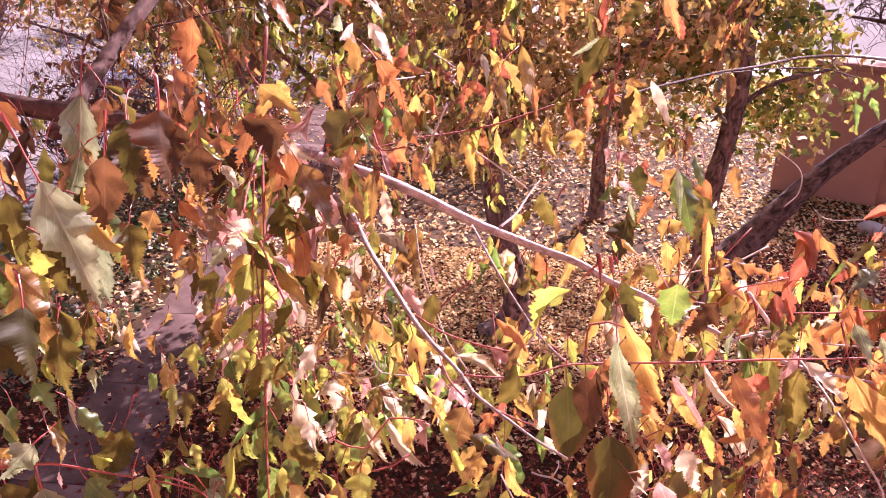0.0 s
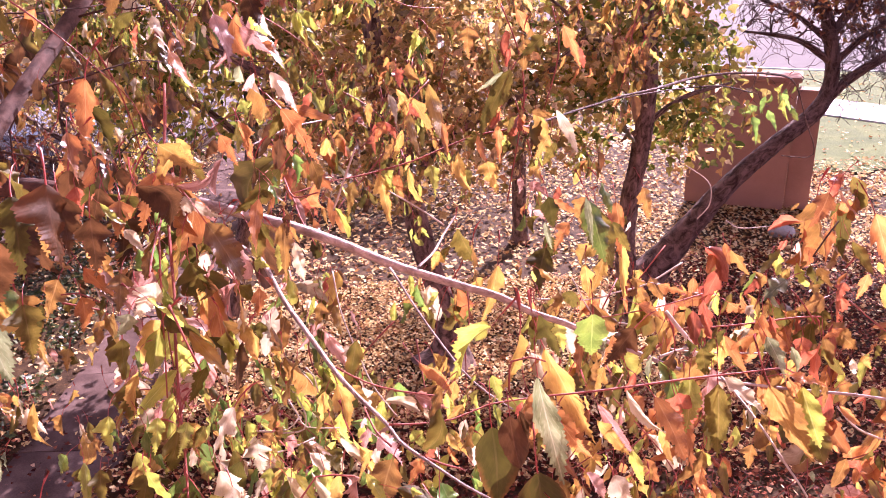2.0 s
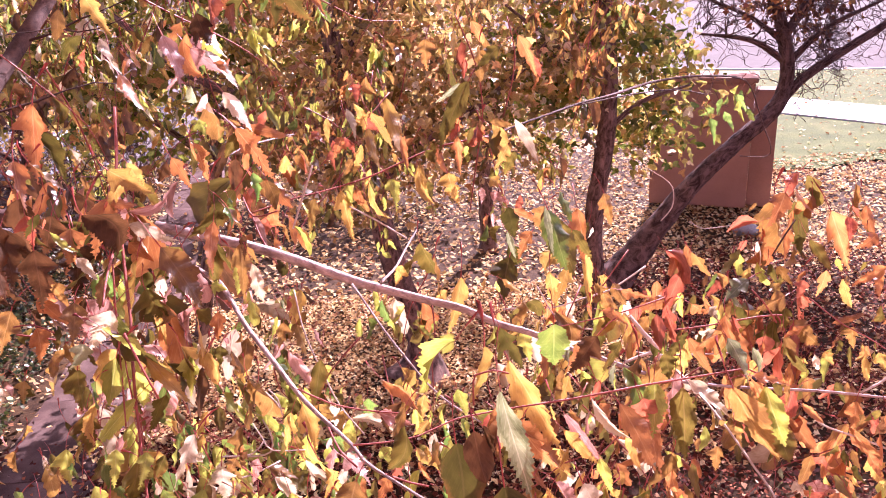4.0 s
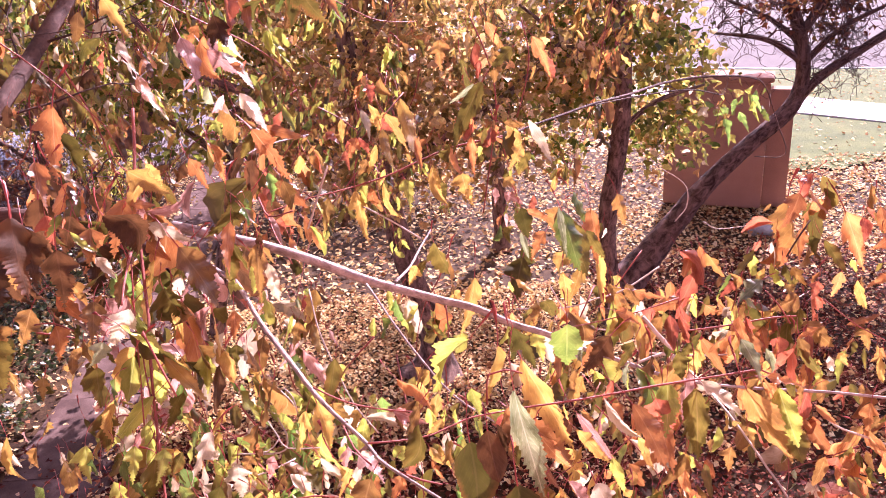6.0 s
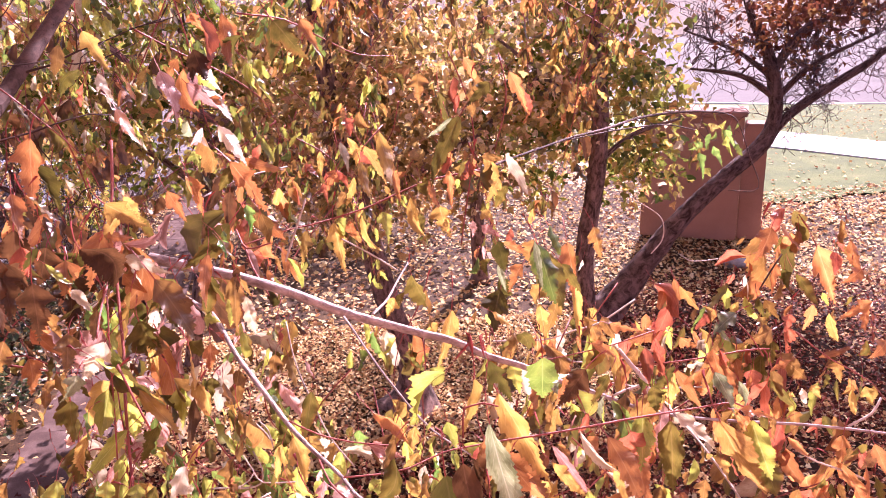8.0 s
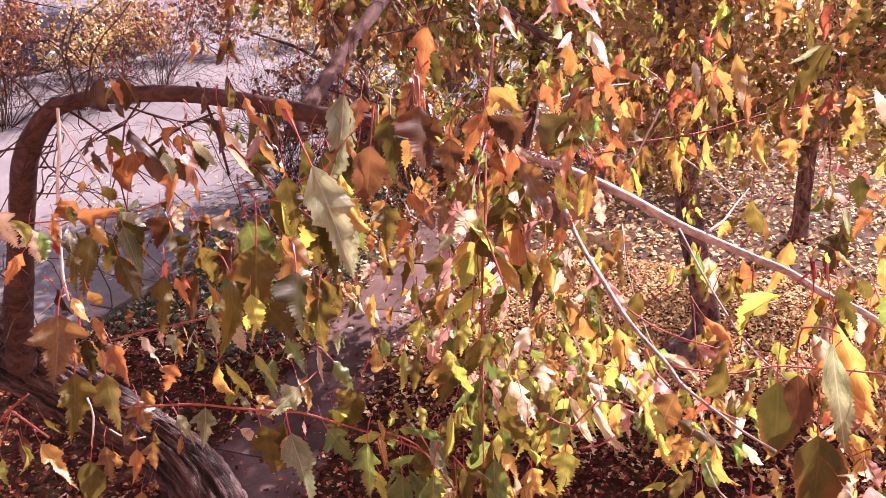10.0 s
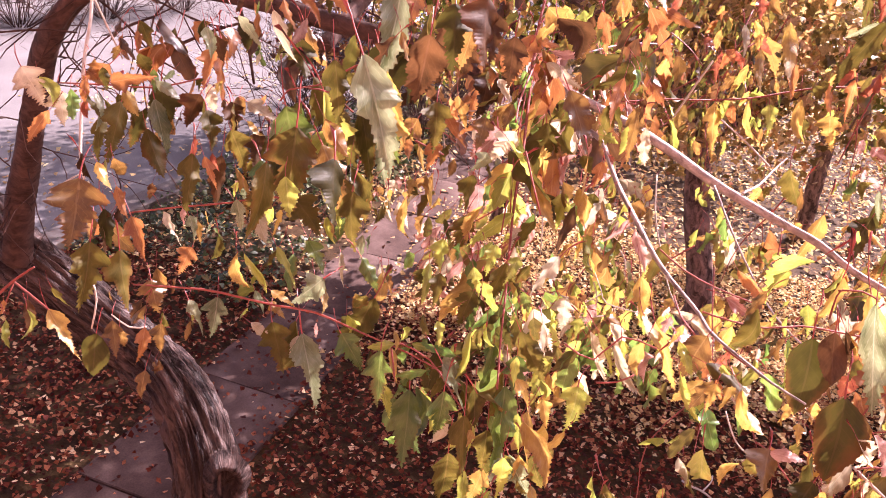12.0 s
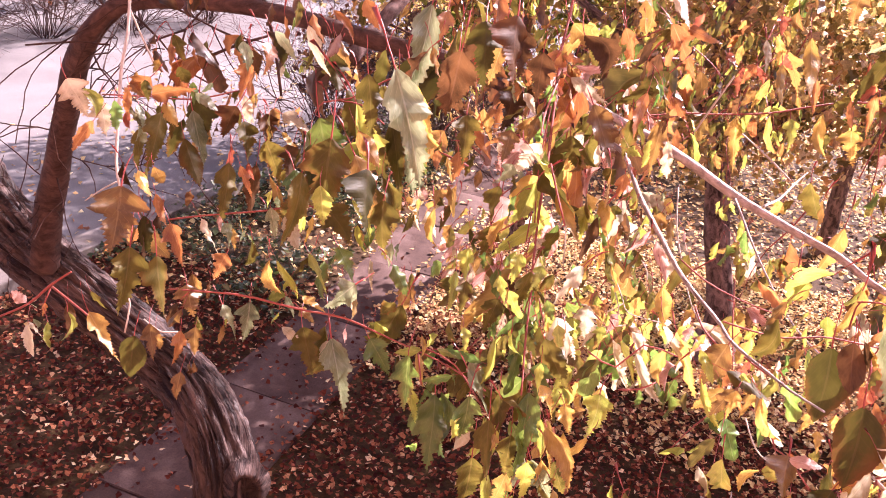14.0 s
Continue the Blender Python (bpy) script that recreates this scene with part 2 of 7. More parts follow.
def tube_data(path, sides, lump=0.0, seed=0):
    """Rings round a path, with closed ends: verts, faces, uvs."""
    rng = np.random.default_rng(seed)
    pts, rad = path[:, :3], path[:, 3]
    tan = np.gradient(pts, axis=0)
    tan /= np.linalg.norm(tan, axis=1, keepdims=True) + 1e-12
    ref = np.array((0.31, 0.95, 0.05)) if abs(tan[0] @ (0.31, 0.95, 0.05)) < 0.9 else np.array((1.0, 0, 0))
    verts, uvs, length = [], [], 0.0
    ang = np.linspace(0, 2 * np.pi, sides + 1)
    wave = rng.uniform(0, 6.28, 4)
    for i in range(len(pts)):
        u = ref - tan[i] * (ref @ tan[i])
        u /= np.linalg.norm(u)
        w = np.cross(tan[i], u)
        ref = u
        if i:
            length += np.linalg.norm(pts[i] - pts[i - 1])
        r = rad[i] * (1 + lump * (np.sin(2 * ang + wave[0] + length * 9) * 0.5 + np.sin(3 * ang + wave[1] - length * 14) * 0.4 + np.sin(5 * ang + wave[2]) * 0.2 + rng.uniform(-0.3, 0.3)))
        r[-1] = r[0]
        verts.append(pts[i] + np.outer(np.cos(ang) * r, u) + np.outer(np.sin(ang) * r, w))
        uvs.append(np.stack([ang / 6.2832, np.full(sides + 1, length)], 1))
    s = sides + 1
    faces = [(i * s + k, i * s + k + 1, (i + 1) * s + k + 1, (i + 1) * s + k) for i in range(len(pts) - 1) for k in range(sides)]
    faces += [tuple(range(sides))[::-1], tuple((len(pts) - 1) * s + k for k in range(sides))]
    return np.concatenate(verts), faces, np.concatenate(uvs)


def limb(name, points, mat, parent, step=0.02, sides=8, lump=0.06, label=""):
    path = smooth_path(points, step)
    v, f, uv = tube_data(path, sides, lump, len(name) + len(points))
    return mesh_object(name, v, f, mat, parent, label, uvs=uv)


def furrowed(name, points, mat, step, sides, depth, label=""):
    """A limb with deep, wandering furrows cut along it between plates of bark."""
    path = smooth_path(points, step)
    v, f, uv = tube_data(path, sides, 0.04, 5)
    ring = sides + 1
    for i in range(len(path)):
        centre = Vector(path[i, :3])
        run = uv[i * ring][1]
        for k in range(ring):
            a = math.tau * (k % sides) / sides
            spot = Vector((math.cos(a) * 7.5, math.sin(a) * 7.5, run * 5.0))
            wander = Vector((0, 0, 0.6 * noise.noise(spot * 0.7)))
            cut = min(1.0, abs(noise.noise(spot + wander)) * 3.6)
            plate = noise.noise(Vector((math.cos(a) * 8, math.sin(a) * 8, run * 22))) + 0.5 * noise.noise(Vector((math.cos(a) * 17, math.sin(a) * 17, run * 60)))
            away = Vector(v[i * ring + k]) - centre
            v[i * ring + k] = centre + away * (1 + (depth * (cut - 0.8) + 0.4 * depth * plate) / path[i, 3])
    return mesh_object(name, v, f, mat, None, label, uvs=uv)


def empty(name, place, label, category, group="", kind=""):
    ob = new(name)
    ob.location = place
    ob.empty_display_size = 0.1
    tagged(ob, label, category, group, kind)
    bpy.context.view_layer.update()
    return ob


def under(ob, thing):
    """Hang a part built in world places under its thing."""
    ob.parent = thing
    ob.matrix_parent_inverse = Matrix.Translation(thing.location).inverted()
    return ob


# ---- ground ----
# one sheet: fine near by, coarse to the horizon
xs = np.concatenate([[-2500, -600, -150, -60, -30], np.arange(-18, 18.01, 0.3), [30, 60, 150, 600, 2500]])
ys = np.concatenate([[-2500, -600, -150, -40, -15], np.arange(-6, 24.01, 0.3), [40, 80, 200, 700, 2500]])
gv = [(x, y, -0.02 + (noise.noise((x * 0.8, y * 0.8, 0)) * 0.03 if abs(x) < 18 and -6 < y < 24 else 0)) for y in ys for x in xs]
nx = len(xs)
gf = [(j * nx + i, j * nx + i + 1, (j + 1) * nx + i + 1, (j + 1) * nx + i) for j in range(len(ys) - 1) for i in range(nx - 1)]
ground = mesh_object("ground", gv, gf, M_SOIL)
tagged(ground, "bare brown earth under fallen leaves", "ground", kind="structure")

# street beside the garden, sunk below the kerb's top
road_pts = [(-60, -40), (-5.75, -40), (-5.75, 4.0), (-5.35, 8.6), (-4.6, 13.5), (-3.0, 23.5), (2.0, 60.0), (-60, 60.0)]
bm = bmesh.new()
bm.faces.new([bm.verts.new((x, y, 0.02)) for x, y in road_pts])
road = part("road", bm, M_ROAD, None)
tagged(road, "wide worn grey asphalt street in sun and shade", "road", kind="structure")

# street across the lawn
bm = bmesh.new()
bm.faces.new([bm.verts.new((x, y, 0.02)) for x, y in [(3.0, 30.0), (13.8, 25.0), (16.6, 24.1), (40, 17.0), (60, 12.0), (90, 60), (3.0, 60)]])
far_road = part("road", bm, M_FAR_ROAD, None)
tagged(far_road, "sunlit pale asphalt street beyond the lawn", "road", kind="structure")


random.seed(3)


def strip(name, a, b, width, height, pieces, mat, label, gap=0.004, piece="slab", ):
    """Slabs in a row from a to b, each a piece of its own with a joint between."""
    a, b = Vector(a), Vector(b)
    holder = empty(name, (*a, 0), label, name, kind="structure")
    d = (b - a) / pieces
    ang = math.atan2(d.y, d.x)
    bm = block(d.length - gap, width, height, Matrix.Translation((0, 0, 0)), 0.005)
    me = bpy.data.meshes.new(piece)
    bm.to_mesh(me)
    bm.free()
    me.materials.append(mat)
    for i in range(pieces):
        ob = new(piece, me)
        c = a + d * (i + 0.5)
        ob.parent = holder
        ob.location = (c.x - a.x, c.y - a.y, random.uniform(-0.006, 0.006) - 0.06)
        ob.rotation_euler = (random.uniform(-0.006, 0.006), random.uniform(-0.006, 0.006), ang + random.uniform(-0.004, 0.004))
    return holder


strip("pavement", (-2.76, -0.6), (-2.5, 7.2), 0.86, 0.09, 6, M_PATH, "narrow stained concrete garden path coloured dark for the shade on it")
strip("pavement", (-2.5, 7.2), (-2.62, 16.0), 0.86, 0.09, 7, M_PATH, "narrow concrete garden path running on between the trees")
strip("kerb", (-5.62, -6.0), (-5.5, 4.5), 0.3, 0.17, 5, M_KERB, "grey concrete kerb beside the street, coloured dark for shade", piece="kerbstone")
strip("kerb", (-5.5, 4.5), (-4.45, 14.0), 0.3, 0.17, 5, M_KERB, "grey concrete kerb along the planting strip, coloured dark for shade", piece="kerbstone")
strip("kerb", (-4.45, 14.0), (-2.85, 24.0), 0.3, 0.17, 5, M_KERB, "grey concrete kerb far along the street, coloured dark for shade", piece="kerbstone")
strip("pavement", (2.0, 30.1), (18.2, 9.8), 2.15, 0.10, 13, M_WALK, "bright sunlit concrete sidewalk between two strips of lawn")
strip("kerb", (3.0, 29.9), (13.8, 24.9), 0.16, 0.10, 6, M_WALK, "pale kerb at the edge of the far lawn", piece="kerbstone")
strip("kerb", (13.8, 24.9), (25.0, 21.4), 0.16, 0.10, 5, M_WALK, "pale kerb at the edge of the far lawn", piece="kerbstone")

# plain house wall behind the eye
wall = part("wall_south", block(12.0, 0.3, 6.2, Matrix.Translation((1.5, -1.15, -0.05)), 0.01), M_STUCCO, None)
tagged(wall, "plain tan stucco house wall", "wall", kind="structure")

# lawn beyond the trees
bm = bmesh.new()
lawn_pts = [(3.4, 29.5), (6.0, 16.5), (7.4, 13.4), (9.9, 13.8), (22.0, 9.0), (30, 19.7), (16.6, 24.0), (13.7, 24.8)]
border = []
for (ax, ay), (bx, by) in zip(lawn_pts, lawn_pts[1:] + lawn_pts[:1]):
    steps = max(1, int(math.hypot(bx - ax, by - ay) / 0.12)) if ay < 17 and by < 17 and max(ax, bx) < 23 else 1
    for i in range(steps):
        x, y = ax + (bx - ax) * i / steps, ay + (by - ay) * i / steps
        w = noise.noise((x * 2.1, y * 2.1, 9)) * 0.22 + noise.noise((x * 8, y * 8, 4)) * 0.14 if steps > 1 else 0
        border.append(bm.verts.new((x, y + w, 0.012)))
bm.faces.new(border)
bmesh.ops.triangulate(bm, faces=bm.faces[:])
lawn = part("lawn", bm, M_TURF, None)
tagged(lawn, "thin dry autumn lawn scattered with fallen leaves", "lawn", kind="structure")


def inside(x, y, poly):
    hit = np.zeros(len(x), bool)
    for (ax, ay), (bx, by) in zip(poly, poly[1:] + poly[:1]):
        cross = (ay > y) != (by > y)
        hit ^= cross & (x < (bx - ax) * (y - ay) / (by - ay + 1e-12) + ax)
    return hit


def scatter(name, pos, size, normal, spin, mat, label="", fold=0.25, parent=None, slim=0.55, simple=False):
    """Small folded, toothed leaves in one mesh: base, two flanks each side, tip, and the midrib."""
    n = len(pos)
    if simple:
        shape = np.array([(0, 0, 0), (-0.46, 0.26, 1), (-0.24, 0.62, 0.6), (0, 1, 0), (0.24, 0.62, 0.6), (0.46, 0.26, 1), (0, 0.45, 0)], float)
        tri = np.array([(0, 6, 1), (1, 6, 2), (2, 6, 3), (6, 0, 5), (6, 5, 4), (6, 4, 3)])
    else:
        shape = np.array([(0, 0, 0), (-0.42, 0.18, 1), (-0.5, 0.42, 1), (-0.2, 0.55, 0.5), (-0.16, 0.8, 0.4), (0, 1, 0), (0.16, 0.8, 0.4), (0.2, 0.55, 0.5), (0.5, 0.42, 1), (0.42, 0.18, 1), (0, 0.5, 0)], float)
        tri = np.array([(0, 10, 1), (1, 10, 2), (2, 10, 3), (3, 10, 4), (4, 10, 5), (10, 0, 9), (10, 9, 8), (10, 8, 7), (10, 7, 6), (10, 6, 5)])
    corners = len(shape)
    normal = normal / (np.linalg.norm(normal, axis=1, keepdims=True) + 1e-9)
    ref = np.stack([np.cos(spin), np.sin(spin), np.zeros(n)], 1) if spin.ndim == 1 else spin
    y = ref - normal * (ref * normal).sum(1, keepdims=True)
    y /= np.linalg.norm(y, axis=1, keepdims=True) + 1e-9
    x = np.cross(y, normal)
    f = (fold * np.random.default_rng(n).uniform(-0.6, 1.4, n))[:, None]
    wide = slim * np.random.default_rng(n + 1).uniform(0.7, 1.25, n)[:, None]
    curl = np.random.default_rng(n + 2).uniform(-0.25, 0.35, n)[:, None]
    s = shape[None]
    v = x[:, None] * (s[..., 0] * wide * 2)[..., None] + y[:, None] * (s[..., 1] * np.ones((n, 1)))[..., None] + normal[:, None] * (s[..., 2] * f * 0.6 - (s[..., 1] - 0.3) ** 2 * curl)[..., None]
    v = pos[:, None] + v * size[:, None, None]
    faces = (tri[None] + (np.arange(n) * corners)[:, None, None]).reshape(-1, 3)
    me = bpy.data.meshes.new(name)
    me.vertices.add(n * corners)
    me.vertices.foreach_set("co", v.astype(np.float32).ravel())
    me.loops.add(len(faces) * 3)
    me.loops.foreach_set("vertex_index", faces.astype(np.int32).ravel())
    me.polygons.add(len(faces))
    me.polygons.foreach_set("loop_start", np.arange(0, len(faces) * 3, 3, dtype=np.int32))
    me.update(calc_edges=True)
    me.materials.append(mat)
    ob = new(name, me)
    if parent is not None:
        under(ob, parent)
    tagged(ob, label, kind="stuff")
    return ob


# tan ramp brightened to carry the full sun on open ground
M_LITTER = scatter_material("fallen_leaves", [(0.0, (0.14, 0.045, 0.022)), (0.17, (0.36, 0.17, 0.07)), (0.4, (0.62, 0.40, 0.165)), (0.7, (0.77, 0.58, 0.27)), (0.93, (0.86, 0.74, 0.43)), (1.0, (0.44, 0.14, 0.06))], 0.3, 0.7, 0.10)


def litter(count, x0, x1, y0, y1, name, label, size=(0.035, 0.075), keep=1.0, seed=1, mat=None):
    rng = np.random.default_rng(seed)
    x, y = rng.uniform(x0, x1, count), rng.uniform(y0, y1, count)
    path_mid = np.where(y < 7.2, -2.72 + (y - 0.6) * 0.0333, -2.5 - (y - 7.2) * 0.0136)
    wander = np.array([noise.noise((a * 1.1, b * 1.1, 3)) for a, b in zip(x, y)])
    on_path = np.abs(x - path_mid) < 0.36 + 0.14 * wander
    edge = np.abs(x - path_mid) < 0.55
    keep_it = np.where(on_path, rng.random(count) < 0.09, np.where(edge, rng.random(count) < 0.6, rng.random(count) < keep))
    x, y = x[keep_it], y[keep_it]
    n = len(x)
    z = 0.012 + rng.random(n) ** 2 * 0.045
    z[np.abs(x - np.where(y < 7.2, -2.72 + (y - 0.6) * 0.0333, -2.5 - (y - 7.2) * 0.0136)) < 0.43] += 0.03
    normal = np.stack([rng.normal(0, 0.45, n), rng.normal(0, 0.45, n), np.ones(n)], 1)
    return scatter(name, np.stack([x, y, z], 1), rng.uniform(*size, n), normal, rng.uniform(0, 6.28, n), mat or M_LITTER, label, simple=True)


# red-brown leaves, coloured darker still for the tree shade they lie in
M_LITTER_SHADED = scatter_material("shade_tinted_fallen_leaves", [(0.0, (0.035, 0.006, 0.004)), (0.4, (0.11, 0.020, 0.010)), (0.7, (0.22, 0.058, 0.026)), (0.9, (0.42, 0.16, 0.075)), (0.97, (0.72, 0.46, 0.25)), (1.0, (0.82, 0.64, 0.40))], 0.3, 0.7, 0.12)
litter(37000, -2.4, 5.0, 2.4, 6.6, "leaf_litter", "thick carpet of fallen leaves tinted dark red-brown for shade", (0.02, 0.05), mat=M_LITTER_SHADED)
litter(4000, -5.3, 6.4, -0.9, 2.3, "leaf_litter", "fallen leaves below the house wall tinted red-brown for shade", (0.02, 0.05), seed=10, mat=M_LITTER_SHADED)
litter(16000, -5.3, -2.2, 1.5, 6.4, "leaf_litter", "fallen leaves beside and on the path tinted dark red-brown for shade", (0.02, 0.05), seed=9, mat=M_LITTER_SHADED)
litter(5000, -2.4, 6.4, 5.2, 6.6, "leaf_litter", "dry tan leaves fallen among shade-tinted red-brown ones", (0.03, 0.06), seed=8)
litter(34000, -2.4, 3.2, 6.1, 9.2, "leaf_litter", "thick carpet of dry tan and gold fallen leaves", (0.02, 0.05), seed=7)
litter(17000, 2.7, 7.0, 6.1, 9.9, "leaf_litter", "fallen leaves under the leaning tree tinted red-brown for shade", (0.02, 0.055), seed=11, mat=M_LITTER_SHADED)
litter(3500, 2.7, 7.0, 6.1, 9.9, "leaf_litter", "dry tan leaves fallen among shade-tinted red-brown ones", (0.025, 0.055), seed=12)
litter(16000, -4.0, 7.6, 9.0, 16.5, "leaf_litter", "carpet of dry tan fallen leaves under the trees", (0.04, 0.08), seed=2)
litter(5000, 7.6, 12.5, 8.5, 13.4, "leaf_litter", "dry tan fallen leaves on bare ground beside the lawn", (0.04, 0.08), seed=14)
litter(3500, 3.2, 7.4, 9.6, 12.0, "leaf_litter", "dry fallen leaves in the shade of the enclosure", (0.03, 0.06), seed=15)
litter(2600, -5.3, -2.2, 5.8, 11.0, "leaf_litter", "dry fallen leaves strewn beside the path", seed=3, keep=0.8)
litter(2600, 5.8, 14.0, 12.0, 14.3, "leaf_litter", "dry tan leaves gathered along the edge of the lawn", (0.05, 0.09), seed=13)
litter(2000, 6.2, 16.0, 12.6, 24.5, "leaf_litter", "tan fallen leaves strewn over the lawn", (0.05, 0.09), seed=4)
litter(14000, -3.2, 8.0, 16.0, 29.0, "leaf_litter", "tan fallen leaves under the farther trees", (0.07, 0.12), seed=6)
litter(1500, -9.0, -4.8, 3.0, 16.0, "leaf_litter", "scattered fallen leaves on the street edge", (0.04, 0.08), seed=5)


# ---- stucco enclosure ----
def enclosure():
    """A stepped block: broad body with a cap, a narrower pier set back at its side, a plinth below."""
    a = math.atan2(11.40 - 12.05, 5.89 - 4.62)
    base = empty("utility_enclosure", (5.255, 11.725, 0), "square tan stucco utility enclosure standing among fallen leaves", "enclosure")
    base.rotation_euler = (0, 0, a)
    part("body", block(1.42, 0.66, 1.88, Matrix.Translation((0, 0.33, 0.03)), 0.02), M_STUCCO, base)
    part("cap", block(1.50, 0.74, 0.07, Matrix.Translation((0, 0.33, 1.912)), 0.012), M_STUCCO, base, "thin tan stucco cap")
    part("pier", block(0.34, 0.36, 1.76, Matrix.Translation((0.882, 0.35, 0.03)), 0.015), M_STUCCO, base)
    return base


enclosure()


def stone(x, y, size, label):
    """A weathered field stone, half sunk in the leaves."""
    bm = bmesh.new()
    bmesh.ops.create_icosphere(bm, subdivisions=3, radius=size)
    for v in bm.verts:
        v.co *= 1 + 0.22 * noise.noise(v.co * 2.2 / size * 0.5 + Vector((x, y, 0))) + 0.05 * noise.noise(v.co * 9 / size * 0.5)
        v.co.z *= 0.62
    ob = part("stone", bm, M_STONE, None, smooth=True)
    ob.location = (x, y, size * 0.22)
    tagged(ob, label, "stone")
    return ob


stone(5.44, 10.46, 0.17, "small pale grey stone lying in the fallen leaves")


def stick(points, label):
    """A bleached forked twig lying on the leaves."""
    thing = empty("stick", points[0][:3], label, "stick")
    under(limb("stem", points, M_TWIG_PALE, None, 0.02, 6, 0.1), thing)
    x, y, z, r = points[len(points) // 2]
    under(limb("fork", [(x, y, z, r * 0.8), (x + 0.05, y + 0.09, z + 0.03, r * 0.6), (x + 0.06, y + 0.17, z + 0.03, r * 0.4)], M_TWIG_PALE, None, 0.02, 6, 0.1), thing)
    return thing


stick([(0.611, 4.956, 0.05, 0.007), (0.681, 4.912, 0.055, 0.008), (0.753, 4.902, 0.05, 0.008), (0.853, 4.827, 0.045, 0.006)], "small bleached forked stick lying on the fallen leaves")


# ---- trees ----
def spread(rng, centre, radius, count):
    p = rng.normal(0, 1, (count, 3))
    p /= np.linalg.norm(p, axis=1, keepdims=True)
    return np.array(centre) + p * rng.random((count, 1)) ** 0.5 * np.array(radius)


def crown(name, rng, centres, per, mat, parent, size=(0.045, 0.075), spreadr=(0.32, 0.32, 0.26), label=""):
    """Clumps of hanging leaves round twig ends."""
    pos = np.concatenate([spread(rng, c, spreadr, per) for c in centres])
    n = len(pos)
    normal = np.stack([rng.normal(0, 0.9, n), rng.normal(0.1, 0.9, n), rng.normal(0.5, 0.7, n)], 1)
    hang = np.stack([rng.normal(0, 0.5, n), rng.normal(0, 0.5, n), -np.ones(n)], 1)
    return scatter(name, pos, rng.uniform(*size, n), normal, hang, mat, label, parent=parent)


def bare_twigs(name, rng, starts, mat, parent, reach=0.5, forks=2, r=0.006, droop=0.0, label="", least=0.0012, crook=0.28):
    """Thin crooked twigs that fork, joined into one part."""
    verts, faces, uvs, at = [], [], [], 0
    todo = [(np.array(p, float), np.array(d, float), reach, r, forks) for p, d in starts]
    while todo:
        p, d, length, rad, left = todo.pop()
        pts = [(*p, rad)]
        steps = 5
        for i in range(steps):
            d = d + rng.normal(0, crook, 3) + (0, 0, -droop)
            d /= np.linalg.norm(d)
            p = p + d * length / steps
            pts.append((*p, max(least, rad * (1 - 0.75 * (i + 1) / steps))))
            if left and rng.random() < 0.75:
                side = d + rng.normal(0, 0.8, 3)
                todo.append((p, side / np.linalg.norm(side), length * rng.uniform(0.45, 0.75), pts[-1][3], left - 1))
        v, f, uv = tube_data(np.array(pts), 4, 0.0)
        verts.append(v)
        uvs.append(uv)
        faces += [tuple(k + at for k in q) for q in f]
        at += len(v)
    ob = mesh_object(name, np.concatenate(verts), faces, mat, None, label, uvs=np.concatenate(uvs))
    ob["kind"] = "stuff"
    return under(ob, parent)


# palest ramp ends of both crowns imitate sunlit highlights on leaves
M_CROWN_GREEN = scatter_material("green_yellow_leaves", [(0.0, (0.06, 0.09, 0.015)), (0.25, (0.19, 0.22, 0.035)), (0.5, (0.42, 0.38, 0.08)), (0.75, (0.62, 0.48, 0.14)), (0.9, (0.60, 0.30, 0.09)), (1.0, (0.78, 0.70, 0.48))], 0.62, 0.22, 0.8)
M_CROWN_OLIVE = scatter_material("olive_orange_leaves", [(0.0, (0.13, 0.09, 0.03)), (0.2, (0.30, 0.22, 0.06)), (0.45, (0.55, 0.38, 0.12)), (0.65, (0.70, 0.52, 0.20)), (0.8, (0.60, 0.28, 0.10)), (1.0, (0.80, 0.68, 0.42))], 0.62, 0.28, 0.7)
M_CROWN_RUST = scatter_material("rust_leaves", [(0.0, (0.10, 0.03, 0.02)), (0.5, (0.24, 0.08, 0.035)), (0.85, (0.38, 0.17, 0.055)), (1.0, (0.50, 0.33, 0.10))], 0.4)


def tree(name, trunk, branches, label, clumps, mat, seed, bark=M_DARK_BARK, per=24, size=(0.035, 0.095), twigs=True, tangle=1):
    base = trunk[0][:3]
    thing = empty(name, base, label, "tree", "trees in the garden")
    rng = np.random.default_rng(seed)
    under(furrowed("trunk", trunk, bark, 0.05, 36, 0.012), thing)
    for b in branches:
        under(limb("limb", b, bark, None, 0.06, 7, 0.06), thing)
    if twigs:
        starts = []
        for b in branches:
            path = smooth_path(b, 0.25)
            for p in path[2:]:
                starts.append((p[:3], rng.normal(0, 1, 3) + (0, 0, 0.2)))
        bare_twigs("twig_mass", rng, starts * tangle, bark, thing, 0.6 if tangle == 1 else 0.7, 1 + (tangle > 1), 0.006 if tangle == 1 else 0.008, 0.05, "", 0.002 if tangle == 1 else 0.0028, 0.28 if tangle == 1 else 0.55)
    low = [c for c in clumps if c[0][2] < 4.2]
    crown("crown", rng, np.concatenate([spread(rng, c, r, k) for c, r, k in low]), per, mat, thing, size)
    # unseen clumps above the view, added to throw shade below
    top = [c for c in clumps if c[0][2] >= 4.2]
    if top:
        crown("crown", rng, np.concatenate([spread(rng, c, r, k) for c, r, k in top]), per // 3, mat, thing, (0.09, 0.15))
    return thing


